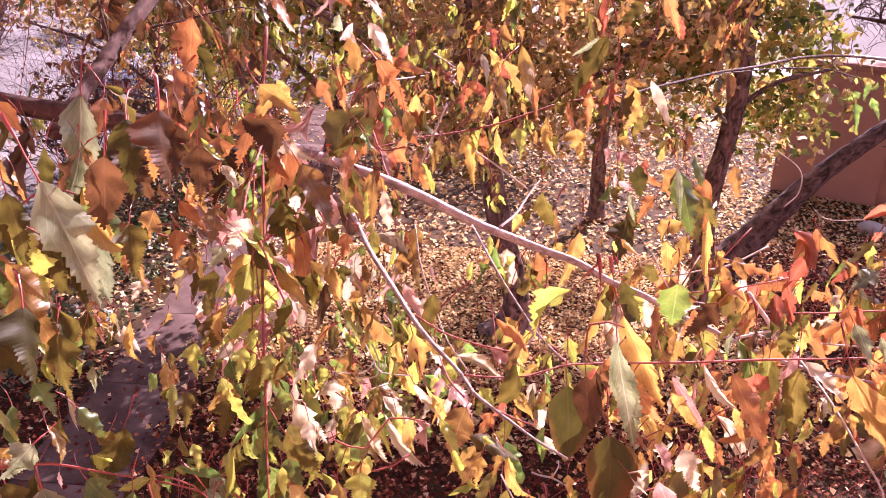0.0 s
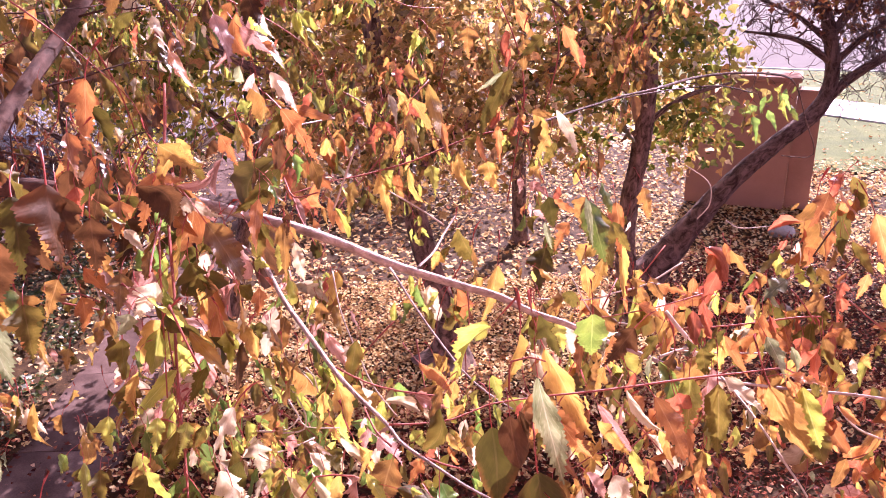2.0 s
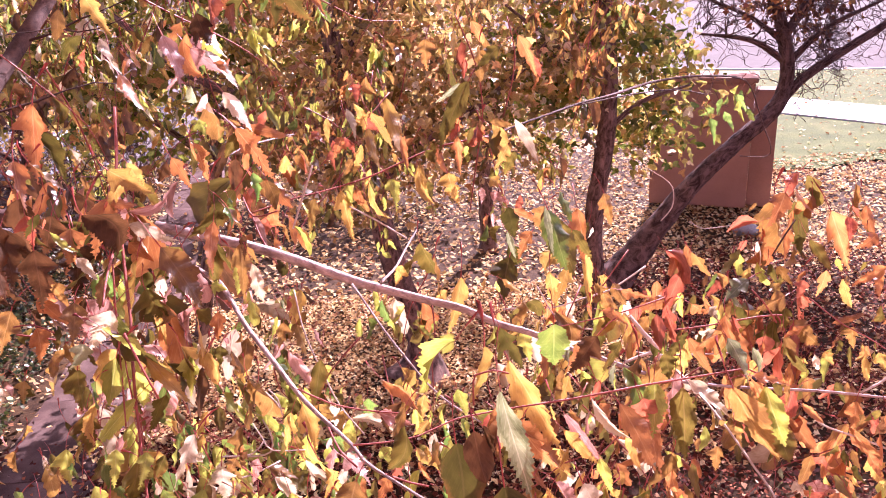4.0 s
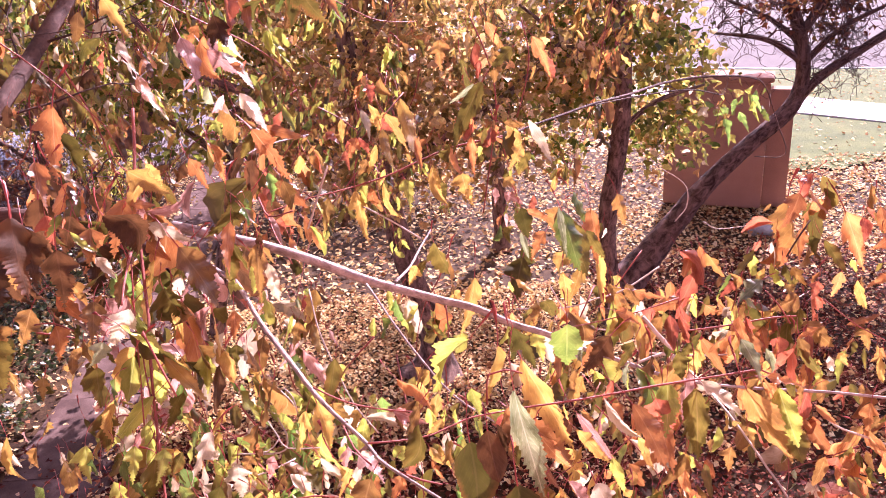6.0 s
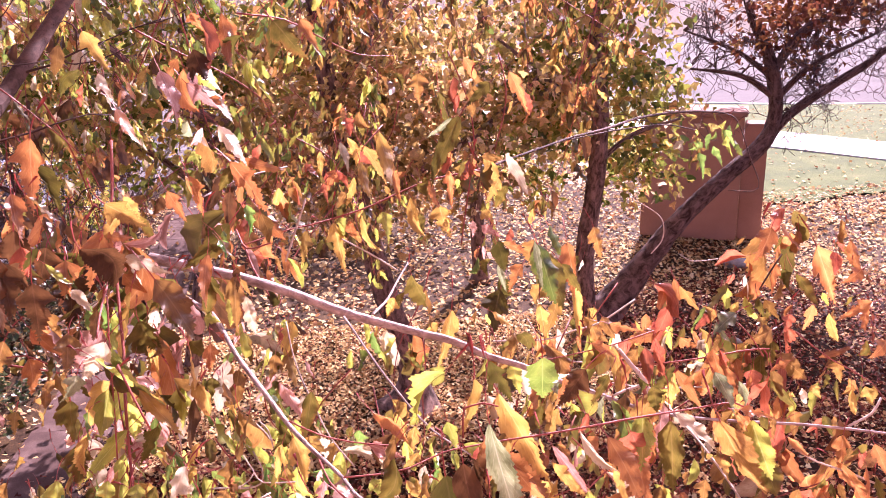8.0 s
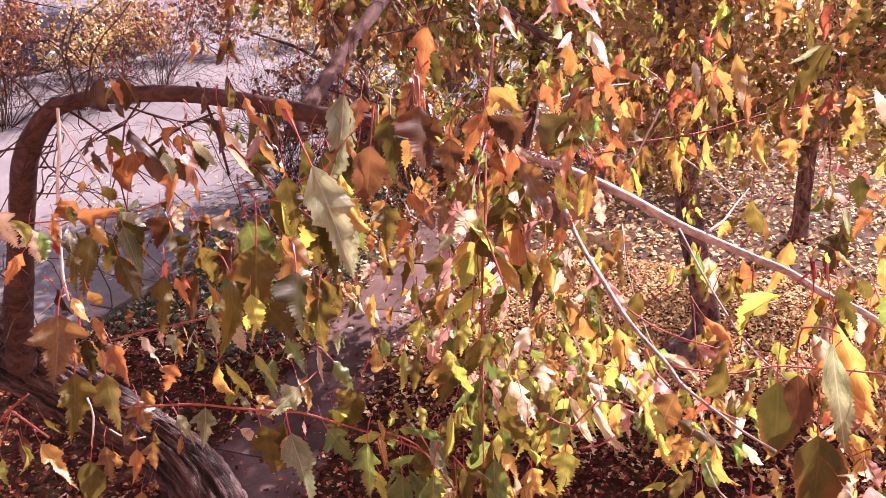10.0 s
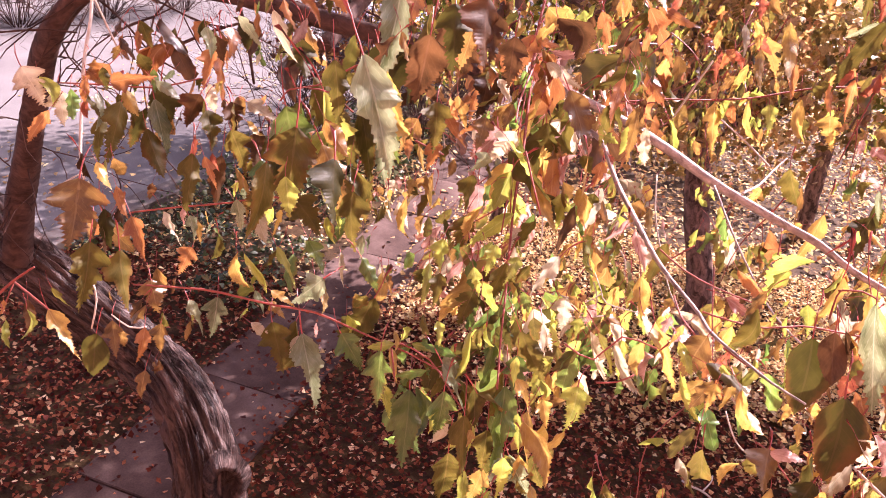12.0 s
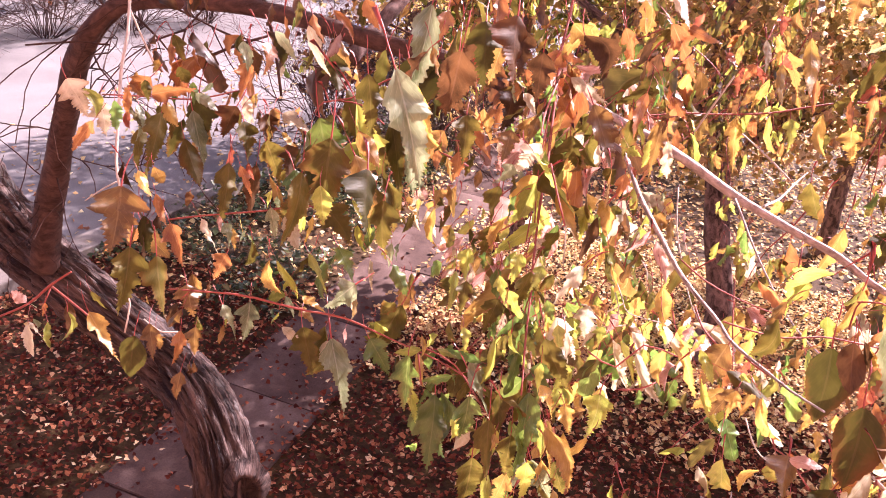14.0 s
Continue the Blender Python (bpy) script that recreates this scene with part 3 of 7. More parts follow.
tree(
    "maple_tree",
    [(0.56, 7.16, -0.05, 0.36), (0.59, 7.19, 0.08, 0.24), (0.59, 7.2, 0.30, 0.135), (0.52, 7.2, 0.65, 0.115), (0.40, 7.2, 1.05, 0.11), (0.28, 7.2, 1.55, 0.11), (0.17, 7.2, 2.05, 0.105), (0.0, 7.25, 2.9, 0.085), (-0.1, 7.3, 3.9, 0.06), (0.0, 7.4, 5.4, 0.02)],
    [
        [(0.22, 7.2, 1.85, 0.06), (0.8, 7.35, 2.3, 0.05), (1.4, 7.5, 2.6, 0.035), (2.1, 7.6, 3.2, 0.02)],
        [(0.16, 7.2, 2.1, 0.06), (-0.5, 7.15, 2.6, 0.05), (-1.2, 7.1, 2.95, 0.035), (-1.9, 7.1, 3.6, 0.02)],
        [(0.0, 7.25, 2.9, 0.05), (0.4, 7.7, 3.5, 0.04), (0.9, 8.2, 4.3, 0.02)],
    ],
    "autumn maple with a dark flared trunk and olive and orange leaves",
    [((0.45, 7.7, 2.75), (1.9, 1.1, 1.15), 310), ((0.1, 6.9, 2.45), (0.9, 0.5, 0.8), 75), ((-0.1, 8.3, 5.0), (2.0, 2.0, 0.9), 420)],
    M_CROWN_OLIVE,
    11,
)
tree(
    "maple_tree",
    [(-1.66, 8.5, -0.05, 0.13), (-1.65, 8.5, 0.15, 0.09), (-1.52, 8.5, 0.8, 0.078), (-1.38, 8.5, 1.45, 0.072), (-1.3, 8.55, 2.3, 0.06), (-1.4, 8.6, 3.4, 0.04), (-1.4, 8.7, 4.8, 0.015)],
    [
        [(-1.33, 8.5, 1.9, 0.04), (-1.9, 8.4, 2.4, 0.03), (-2.7, 8.3, 2.7, 0.015)],
        [(-1.3, 8.55, 2.3, 0.04), (-0.8, 8.6, 2.8, 0.03), (-0.3, 8.7, 3.4, 0.015)],
    ],
    "slender maple with a dark trunk and green and yellow leaves",
    [((-1.7, 8.5, 3.05), (1.8, 1.0, 1.05), 270), ((-1.4, 9.4, 4.7), (1.9, 1.7, 0.8), 160)],
    M_CROWN_GREEN,
    12,
    per=22,
    size=(0.045, 0.12),
)
tree(
    "maple_tree",
    [(1.84, 10.6, -0.05, 0.15), (1.83, 10.6, 0.2, 0.105), (1.80, 10.6, 0.9, 0.092), (1.81, 10.6, 1.6, 0.088), (1.86, 10.6, 2.8, 0.07), (1.96, 10.7, 4.0, 0.05), (2.0, 10.7, 5.4, 0.02)],
    [
        [(1.82, 10.6, 1.9, 0.045), (1.1, 10.5, 2.5, 0.03), (0.4, 10.4, 3.0, 0.015)],
        [(1.83, 10.6, 2.3, 0.045), (2.4, 10.5, 2.8, 0.03), (3.1, 10.5, 3.3, 0.015)],
    ],
    "maple with a dark straight trunk and dull gold leaves",
    [((1.7, 10.6, 2.9), (2.2, 0.8, 0.95), 110), ((1.6, 11.5, 5.2), (1.0, 0.8, 0.5), 50)],
    M_CROWN_OLIVE,
    13,
)
tree(
    "maple_tree",
    [(2.57, 8.0, -0.05, 0.17), (2.56, 8.0, 0.2, 0.12), (2.50, 8.0, 0.9, 0.098), (2.52, 8.0, 1.35, 0.094), (2.61, 8.0, 2.1, 0.088), (2.61, 8.0, 2.8, 0.08), (2.52, 8.0, 3.6, 0.058), (2.4, 8.1, 5.0, 0.015)],
    [
        [(2.5, 8.0, 2.0, 0.035), (2.95, 8.0, 2.35, 0.025), (3.45, 8.0, 2.5, 0.012)],
        [(2.5, 8.0, 2.6, 0.035), (2.0, 7.9, 3.0, 0.025), (1.5, 7.8, 3.4, 0.012)],
    ],
    "maple with a thin dark trunk and small green-gold leaves",
    [((2.4, 8.3, 2.9), (1.45, 0.8, 1.2), 165), ((3.2, 8.5, 2.0), (0.55, 0.4, 0.6), 22), ((3.2, 9.7, 4.9), (1.5, 1.4, 0.8), 210)],
    M_CROWN_GREEN,
    14,
    size=(0.045, 0.12),
)
tree(
    "maple_tree",
    [(-0.5, 14.6, -0.05, 0.15), (-0.5, 14.6, 0.3, 0.10), (-0.42, 14.6, 1.4, 0.085), (-0.5, 14.6, 2.6, 0.07), (-0.45, 14.7, 4.4, 0.02)],
    [
        [(-0.45, 14.6, 1.6, 0.05), (0.5, 14.6, 2.2, 0.035), (1.6, 14.6, 2.7, 0.015)],
        [(-0.45, 14.6, 1.9, 0.05), (-1.2, 14.6, 2.4, 0.035), (-2.1, 14.6, 2.8, 0.015)],
    ],
    "farther maple with a thin dark trunk and olive-gold leaves",
    [((0.4, 14.6, 2.7), (3.4, 1.0, 1.25), 220)],
    M_CROWN_OLIVE,
    18,
    per=28,
    size=(0.06, 0.11),
)
leaning = tree(
    "leaning_tree",
    [(2.90, 8.9, -0.06, 0.27), (3.2, 8.9, 0.28, 0.185), (3.52, 8.9, 0.69, 0.14), (3.95, 8.9, 1.22, 0.108), (4.45, 8.9, 1.68, 0.09), (4.84, 8.9, 2.02, 0.088), (4.96, 8.9, 2.36, 0.078), (4.90, 8.9, 2.76, 0.075), (4.8, 8.95, 3.1, 0.06), (4.6, 9.0, 3.5, 0.04), (4.4, 9.1, 4.3, 0.015)],
    [
        [(4.82, 8.9, 2.0, 0.07), (5.17, 8.9, 2.37, 0.055), (5.67, 8.9, 2.68, 0.05), (6.09, 8.9, 2.93, 0.04), (6.7, 8.95, 3.4, 0.025)],
        [(4.88, 8.9, 2.82, 0.055), (5.18, 8.9, 3.24, 0.05), (5.67, 8.95, 3.48, 0.04), (6.3, 9.0, 3.75, 0.02)],
        [(4.93, 8.9, 2.5, 0.04), (5.3, 8.8, 2.9, 0.03), (5.9, 8.7, 3.2, 0.015)],
        [(4.93, 8.9, 2.55, 0.04), (4.5, 8.9, 2.8, 0.03), (3.9, 8.9, 2.9, 0.012)],
        [(4.9, 8.9, 2.75, 0.035), (4.5, 9.0, 3.05, 0.025), (3.9, 9.1, 3.3, 0.012)],
    ],
    "leaning dark tree with a bent trunk and bare tangled twigs",
    # last two clumps are unseen, set sunward to shade the ground
    [((5.5, 9.1, 3.55), (1.5, 0.6, 0.38), 55), ((5.0, 9.0, 3.1), (0.9, 0.5, 0.4), 14), ((6.9, 11.8, 4.9), (1.7, 1.7, 0.8), 250), ((6.9, 14.0, 5.3), (1.9, 1.5, 0.6), 170)],
    M_CROWN_RUST,
    15,
    per=30,
    tangle=3,
    bark=M_MAUVE_BARK,
)
tree(
    "street_tree",
    [(-4.3, 11.4, -0.05, 0.12), (-4.3, 11.4, 0.3, 0.08), (-4.2, 11.4, 1.2, 0.065), (-4.3, 11.5, 2.2, 0.05), (-4.2, 11.6, 3.4, 0.03), (-4.2, 11.6, 4.6, 0.012)],
    [[(-4.2, 11.4, 1.3, 0.04), (-5.0, 11.3, 1.9, 0.03), (-5.9, 11.2, 2.2, 0.012)], [(-4.25, 11.45, 1.8, 0.04), (-3.6, 11.4, 2.3, 0.03), (-3.0, 11.3, 2.6, 0.012)]],
    "slender street tree with thinning rust and gold leaves by the kerb",
    # last two clumps are unseen, added to shade strip and street
    [((-4.4, 11.4, 2.9), (1.9, 1.0, 1.3), 200), ((-2.6, 11.4, 4.7), (1.6, 1.3, 0.4), 130), ((-3.6, 12.4, 5.1), (2.2, 1.6, 0.6), 190)],
    M_CROWN_OLIVE,
    16,
)

M_IVY = scatter_material("evergreen_leaves", [(0.0, (0.02, 0.035, 0.010)), (0.5, (0.05, 0.075, 0.018)), (0.85, (0.09, 0.12, 0.03)), (1.0, (0.22, 0.12, 0.04))], 0.25, 0.4)


def ground_cover(count, x0, x1, y0, y1, seed):
    rng = np.random.default_rng(seed)
    x, y = rng.uniform(x0, x1, count), rng.uniform(y0, y1, count)
    h = np.array([max(0.0, noise.noise((a * 1.3, b * 1.3, 7)) + 0.25) for a, b in zip(x, y)])
    keep = h > 0.05
    x, y, h = x[keep], y[keep], h[keep]
    n = len(x)
    pos = np.stack([x, y, 0.02 + rng.random(n) * np.minimum(h, 0.5) * 0.6], 1)
    normal = np.stack([rng.normal(0, 0.7, n), rng.normal(0, 0.7, n), np.ones(n)], 1)
    return scatter("ground_cover", pos, rng.uniform(0.035, 0.07, n), normal, rng.uniform(0, 6.28, n), M_IVY, "low dark evergreen ground cover between path and kerb")


ground_cover(6000, -5.2, -3.1, 5.6, 12.5, 31)



# ---- across the street ----
def shrub(x, y, width, height, seed, mat, label):
    rng = np.random.default_rng(seed)
    thing = empty("shrub", (x, y, 0), label, "shrub", "shrubs across the street")
    starts = [((x + rng.uniform(-0.2, 0.2), y + rng.uniform(-0.2, 0.2), 0.0), (rng.normal(0, 0.5), rng.normal(0, 0.5), 1)) for _ in range(9)]
    bare_twigs("stem_mass", rng, starts, M_DARK_BARK, thing, height * 1.05, 2, 0.018)
    centres = spread(rng, (x, y, height * 0.62), (width * 0.5, width * 0.4, height * 0.42), 40)
    crown("crown", rng, centres, 26, mat, thing, (0.08, 0.14), (0.4, 0.4, 0.35))
    return thing


for i, (x, y, w, h) in enumerate([(-13.6, 12.4, 2.6, 2.4), (-14.0, 15.2, 2.8, 2.6), (-13.2, 18.4, 2.6, 2.2), (-12.2, 21.6, 2.8, 2.4), (-10.4, 24.4, 2.8, 2.2), (-7.2, 25.5, 3.0, 2.6), (-3.8, 26.6, 3.0, 2.6), (0.5, 28.0, 3.2, 2.6)]):
    shrub(x, y, w, h, 60 + i, M_CROWN_RUST if i % 3 != 2 else M_CROWN_OLIVE, "rounded shrub with rust-red autumn leaves across the street" if i % 3 != 2 else "rounded shrub with dull gold leaves across the street")


def thicket(x, y, width, height, seed, mat, clumps, label):
    """Many thin upright stems from one stool, with few leaves left."""
    rng = np.random.default_rng(seed)
    thing = empty("shrub", (x, y, 0), label, "shrub", "shrubs along the street")
    starts = []
    for _ in range(34):
        a, lean = rng.uniform(0, 6.28), rng.uniform(0.1, 0.75)
        starts.append(((x + 0.12 * math.cos(a), y + 0.12 * math.sin(a), -0.02), (lean * math.cos(a) * width, lean * math.sin(a) * width, 1)))
    bare_twigs("stem_mass", rng, starts, M_LIMB, thing, height, 2, 0.008)
    centres = spread(rng, (x, y, height * 0.65), (width * 0.7, width * 0.6, height * 0.38), clumps)
    crown("crown", rng, centres, 14, mat, thing, (0.05, 0.09), (0.22, 0.22, 0.2))
    return thing


thicket(-4.85, 10.3, 1.0, 2.0, 91, M_CROWN_RUST, 46, "bare brown twiggy shrub with few rust leaves")
thicket(-4.75, 12.6, 1.1, 2.1, 92, M_CROWN_OLIVE, 50, "bushy brown shrub with scattered gold and olive leaves")
for x, y, width, height, seed, mat in [(-12.4, 11.0, 1.5, 2.3, 95, M_CROWN_RUST), (-12.0, 12.8, 1.5, 2.5, 96, M_CROWN_RUST), (-11.5, 14.6, 1.4, 2.3, 97, M_CROWN_OLIVE), (-11.0, 16.5, 1.5, 2.4, 98, M_CROWN_RUST)]:
    thicket(x, y, width, height, seed, mat, 60, "dense brown twiggy shrub on the far side of the street")
thicket(-3.75, 14.6, 1.1, 2.2, 93, M_CROWN_RUST, 50, "tall twiggy shrub with rust leaves beside the path")
thicket(-3.35, 10.9, 0.7, 2.3, 94, M_CROWN_GREEN, 60, "young shrub with lime-green and yellow leaves beside the path")


M_CAR = plain("dark_blue_paint", (0.025, 0.03, 0.05), 0.2, 0.3)
M_CAR_GLASS = plain("tinted_car_glass", (0.03, 0.035, 0.04), 0.06)
M_TYRE = plain("black_rubber", (0.02, 0.02, 0.02), 0.8)
M_RIM = plain("silver_alloy", (0.55, 0.55, 0.56), 0.3, 0.9)
M_TAIL = plain("red_lamp_plastic", (0.55, 0.02, 0.02), 0.25)
M_HEAD = plain("clear_lamp_plastic", (0.75, 0.75, 0.72), 0.15)


def profile(points, width, taper=0.0):
    """A side outline in (y, z) drawn across the width; the roof narrows by the taper."""
    bm = bmesh.new()
    top = max(z for _, z in points)
    low = min(z for _, z in points)
    rings = []
    for side in (-1, 1):
        rings.append([bm.verts.new((side * (width / 2 - taper * (z - low) / (top - low)), y, z)) for y, z in points])
    n = len(points)
    bm.faces.new(rings[0])
    bm.faces.new(rings[1][::-1])
    for i in range(n):
        bm.faces.new((rings[0][i], rings[1][i], rings[1][(i + 1) % n], rings[0][(i + 1) % n]))
    bmesh.ops.recalc_face_normals(bm, faces=bm.faces)
    bmesh.ops.bevel(bm, geom=bm.edges[:], offset=0.05, segments=3, affect="EDGES")
    return bm


M_SILVER = plain("silver_blue_paint", (0.42, 0.46, 0.52), 0.25, 0.4)


def parked_car(x, y, heading, label, paint):
    car = empty("car", (x, y, 0.02), label, "car")
    car.rotation_euler = (0, 0, heading)
    part("body", profile([(-2.2, 0.28), (-2.28, 0.62), (-2.2, 0.92), (-1.2, 0.98), (1.1, 0.95), (1.95, 0.82), (2.25, 0.62), (2.2, 0.26)], 1.78, 0.06), paint, car, smooth=False)
    cabin = part("cabin", profile([(-1.85, 0.93), (-1.25, 1.40), (0.1, 1.43), (1.0, 0.93)], 1.58, 0.16), paint, car)
    for name, pts, wide in (("windscreen", [(0.16, 1.385), (0.98, 0.97), (0.96, 0.955), (0.14, 1.37)], 1.34), ("rear_window", [(-1.28, 1.36), (-1.82, 0.97), (-1.84, 0.985), (-1.30, 1.38)], 1.3)):
        bm = bmesh.new()
        off = 0.03 if name == "windscreen" else -0.03
        v = [[bm.verts.new((s * wide / 2 * (1.08 if z < 1.1 else 0.96), yy + off, z + 0.03)) for yy, z in pts] for s in (-1, 1)]
        for i in range(4):
            bm.faces.new((v[0][i], v[1][i], v[1][(i + 1) % 4], v[0][(i + 1) % 4]))
        bm.faces.new(v[0])
        bm.faces.new(v[1][::-1])
        part(name, bm, M_CAR_GLASS, cabin)
    for s in (-1, 1):
        part("side_window", block(0.02, 1.75, 0.3, Matrix.Translation((s * 0.735, -0.42, 1.03)) @ Matrix.Rotation(-s * 0.28, 4, "Y"), 0.008), M_CAR_GLASS, cabin)
        part("mirror", block(0.16, 0.1, 0.12, Matrix.Translation((s * 0.93, 0.65, 0.95)), 0.03), paint, car)
        part("headlight", block(0.34, 0.1, 0.13, Matrix.Translation((s * 0.62, 2.17, 0.62)), 0.03), M_HEAD, car, "clear headlight")
        part("tail_light", block(0.3, 0.08, 0.16, Matrix.Translation((s * 0.66, -2.25, 0.7)), 0.03), M_TAIL, car, "red tail light")
        for yy in (-1.32, 1.36):
            bm = bmesh.new()
            turn = Matrix.Translation((s * 0.8, yy, 0.32)) @ Matrix.Rotation(radians(90), 4, "Y")
            bmesh.ops.create_cone(bm, cap_ends=True, segments=28, radius1=0.32, radius2=0.32, depth=0.21, matrix=turn)
            bmesh.ops.bevel(bm, geom=bm.edges[:], offset=0.02, segments=1, affect="EDGES")
            wheel = part("wheel", bm, M_TYRE, car)
            bm = bmesh.new()
            bmesh.ops.create_cone(bm, cap_ends=True, segments=20, radius1=0.2, radius2=0.17, depth=0.03, matrix=Matrix.Translation((s * 0.915, yy, 0.32)) @ Matrix.Rotation(radians(90 * s), 4, "Y"))
            part("rim", bm, M_RIM, wheel, "silver rim")
    return car


parked_car(-5.75, 17.2, radians(171), "silver-blue parked car beside the kerb behind branches", M_SILVER)
parked_car(-15.6, 19.6, radians(-14), "dark parked car with red tail lights behind the shrubs", M_CAR)

# ---- the maple that the eye looks through ----
BARKS = {"bark": M_BARK, "smooth": M_SMOOTH, "brown": M_LIMB, "red": M_TWIG_RED, "pale": M_TWIG_PALE, "mauve": M_MAUVE_BARK}
TWIGS = []


def grow(name, bark, points):
    """One limb or twig through (x, y, z, radius) points."""
    TWIGS.append((name, bark, points))


grow("trunk", "bark", [(-1.076, 1.612, 1.426, 0.1407), (-1.121, 1.681, 1.655, 0.1143), (-1.135, 1.736, 1.85, 0.1068), (-1.216, 1.817, 1.995, 0.1036), (-1.366, 1.912, 2.092, 0.0984), (-1.559, 1.992, 2.137, 0.0955), (-1.838, 1.958, 2.321, 0.0981), (-2.161, 2.009, 2.438, 0.1055), (-2.39, 2.07, 2.582, 0.1038), (-2.558, 2.154, 2.782, 0.0907), (-2.768, 2.29, 3.008, 0.0761), (-3.159, 2.52, 3.336, 0.0693), (-3.5, 2.827, 3.803, 0.0549)])
grow("limb_1", "brown", [(-1.935, 1.885, 2.451, 0.0485), (-1.81, 1.786, 2.68, 0.0431), (-1.705, 1.707, 2.839, 0.0372), (-1.49, 1.537, 3.122, 0.0309), (-1.335, 1.405, 3.293, 0.0263), (-1.188, 1.293, 3.412, 0.0226), (-1.038, 1.187, 3.495, 0.0173)])
grow("branch_2", "brown", [(-1.115, 1.19, 3.423, 0.0163), (-1.059, 1.182, 3.478, 0.0149), (-0.981, 1.17, 3.51, 0.0137), (-0.879, 1.147, 3.53, 0.0132), (-0.752, 1.111, 3.546, 0.0133), (-0.622, 1.065, 3.552, 0.014), (-0.511, 1.016, 3.554, 0.0138), (-0.41, 0.967, 3.558, 0.0123), (-0.333, 0.924, 3.563, 0.0104), (-0.279, 0.887, 3.56, 0.0088), (-0.204, 0.829, 3.557, 0.0071), (-0.14, 0.772, 3.557, 0.0056)])
grow("branch_3", "brown", [(-0.559, 1.126, 3.493, 0.0121), (-0.582, 1.302, 3.527, 0.0137), (-0.591, 1.483, 3.579, 0.0149), (-0.584, 1.662, 3.645, 0.0155), (-0.555, 1.936, 3.776, 0.016), (-0.515, 2.156, 3.904, 0.0163)])
grow("branch_4", "smooth", [(-0.167, 0.86, 3.563, 0.006), (-0.123, 0.856, 3.551, 0.0056), (-0.072, 0.852, 3.536, 0.0056), (-0.027, 0.846, 3.52, 0.0056), (0.031, 0.838, 3.495, 0.0054), (0.066, 0.834, 3.483, 0.0049), (0.113, 0.829, 3.468, 0.0044), (0.149, 0.825, 3.457, 0.0042), (0.185, 0.819, 3.439, 0.0037), (0.222, 0.815, 3.426, 0.0035), (0.256, 0.809, 3.41, 0.0029), (0.302, 0.803, 3.392, 0.0024), (0.34, 0.797, 3.376, 0.0022), (0.391, 0.792, 3.361, 0.0019), (0.444, 0.788, 3.352, 0.0016), (0.497, 0.785, 3.345, 0.0017), (0.544, 0.783, 3.339, 0.0017), (0.594, 0.779, 3.331, 0.0017), (0.644, 0.775, 3.322, 0.0014)])
grow("branch_5", "smooth", [(-0.109, 0.742, 3.557, 0.0022), (-0.1, 0.732, 3.554, 0.0026), (-0.085, 0.716, 3.551, 0.0026), (-0.074, 0.696, 3.542, 0.0025), (-0.06, 0.668, 3.529, 0.0025), (-0.043, 0.638, 3.519, 0.0024), (-0.028, 0.612, 3.51, 0.0023), (-0.014, 0.587, 3.502, 0.0021), (0.001, 0.562, 3.497, 0.0018), (0.017, 0.537, 3.494, 0.0016), (0.027, 0.52, 3.492, 0.0014), (0.034, 0.504, 3.49, 0.0014), (0.047, 0.485, 3.49, 0.0011), (0.061, 0.464, 3.492, 0.001), (0.074, 0.444, 3.494, 0.0009), (0.091, 0.416, 3.501, 0.0007)])
grow("twig_6", "red", [(-0.012, 0.565, 3.518, 0.0007), (0.01, 0.558, 3.508, 0.0007), (0.035, 0.553, 3.502, 0.0006), (0.064, 0.548, 3.499, 0.0006)])
grow("twig_7", "red", [(0.027, 0.51, 3.5, 0.0008), (0.049, 0.519, 3.494, 0.0007), (0.074, 0.531, 3.489, 0.0007), (0.101, 0.545, 3.491, 0.0007), (0.12, 0.553, 3.489, 0.0007), (0.148, 0.564, 3.485, 0.0007), (0.188, 0.578, 3.479, 0.0009), (0.229, 0.592, 3.474, 0.0009), (0.273, 0.606, 3.47, 0.001), (0.331, 0.623, 3.464, 0.0008), (0.38, 0.636, 3.459, 0.0008), (0.396, 0.638, 3.446, 0.0007)])
grow("twig_8", "smooth", [(0.032, 0.821, 3.497, 0.0012), (0.046, 0.799, 3.48, 0.0012), (0.064, 0.771, 3.459, 0.0011), (0.081, 0.746, 3.442, 0.0011), (0.1, 0.72, 3.425, 0.0009), (0.119, 0.698, 3.414, 0.0009), (0.143, 0.676, 3.406, 0.0007)])
grow("twig_9", "smooth", [(0.063, 0.836, 3.491, 0.0016), (0.082, 0.886, 3.488, 0.0015), (0.099, 0.943, 3.491, 0.0013), (0.116, 0.993, 3.495, 0.0012)])
grow("twig_10", "pale", [(-0.026, 0.859, 3.55, 0.001), (-0.013, 0.859, 3.584, 0.0012), (0, 0.86, 3.617, 0.001)])
grow("twig_11", "red", [(-0.098, 1.087, 3.503, 0.001), (-0.041, 1.127, 3.509, 0.001), (0.005, 1.155, 3.51, 0.0013), (0.071, 1.194, 3.517, 0.0014), (0.123, 1.227, 3.529, 0.0014), (0.179, 1.259, 3.54, 0.0014), (0.265, 1.298, 3.544, 0.0018), (0.316, 1.324, 3.553, 0.0018)])
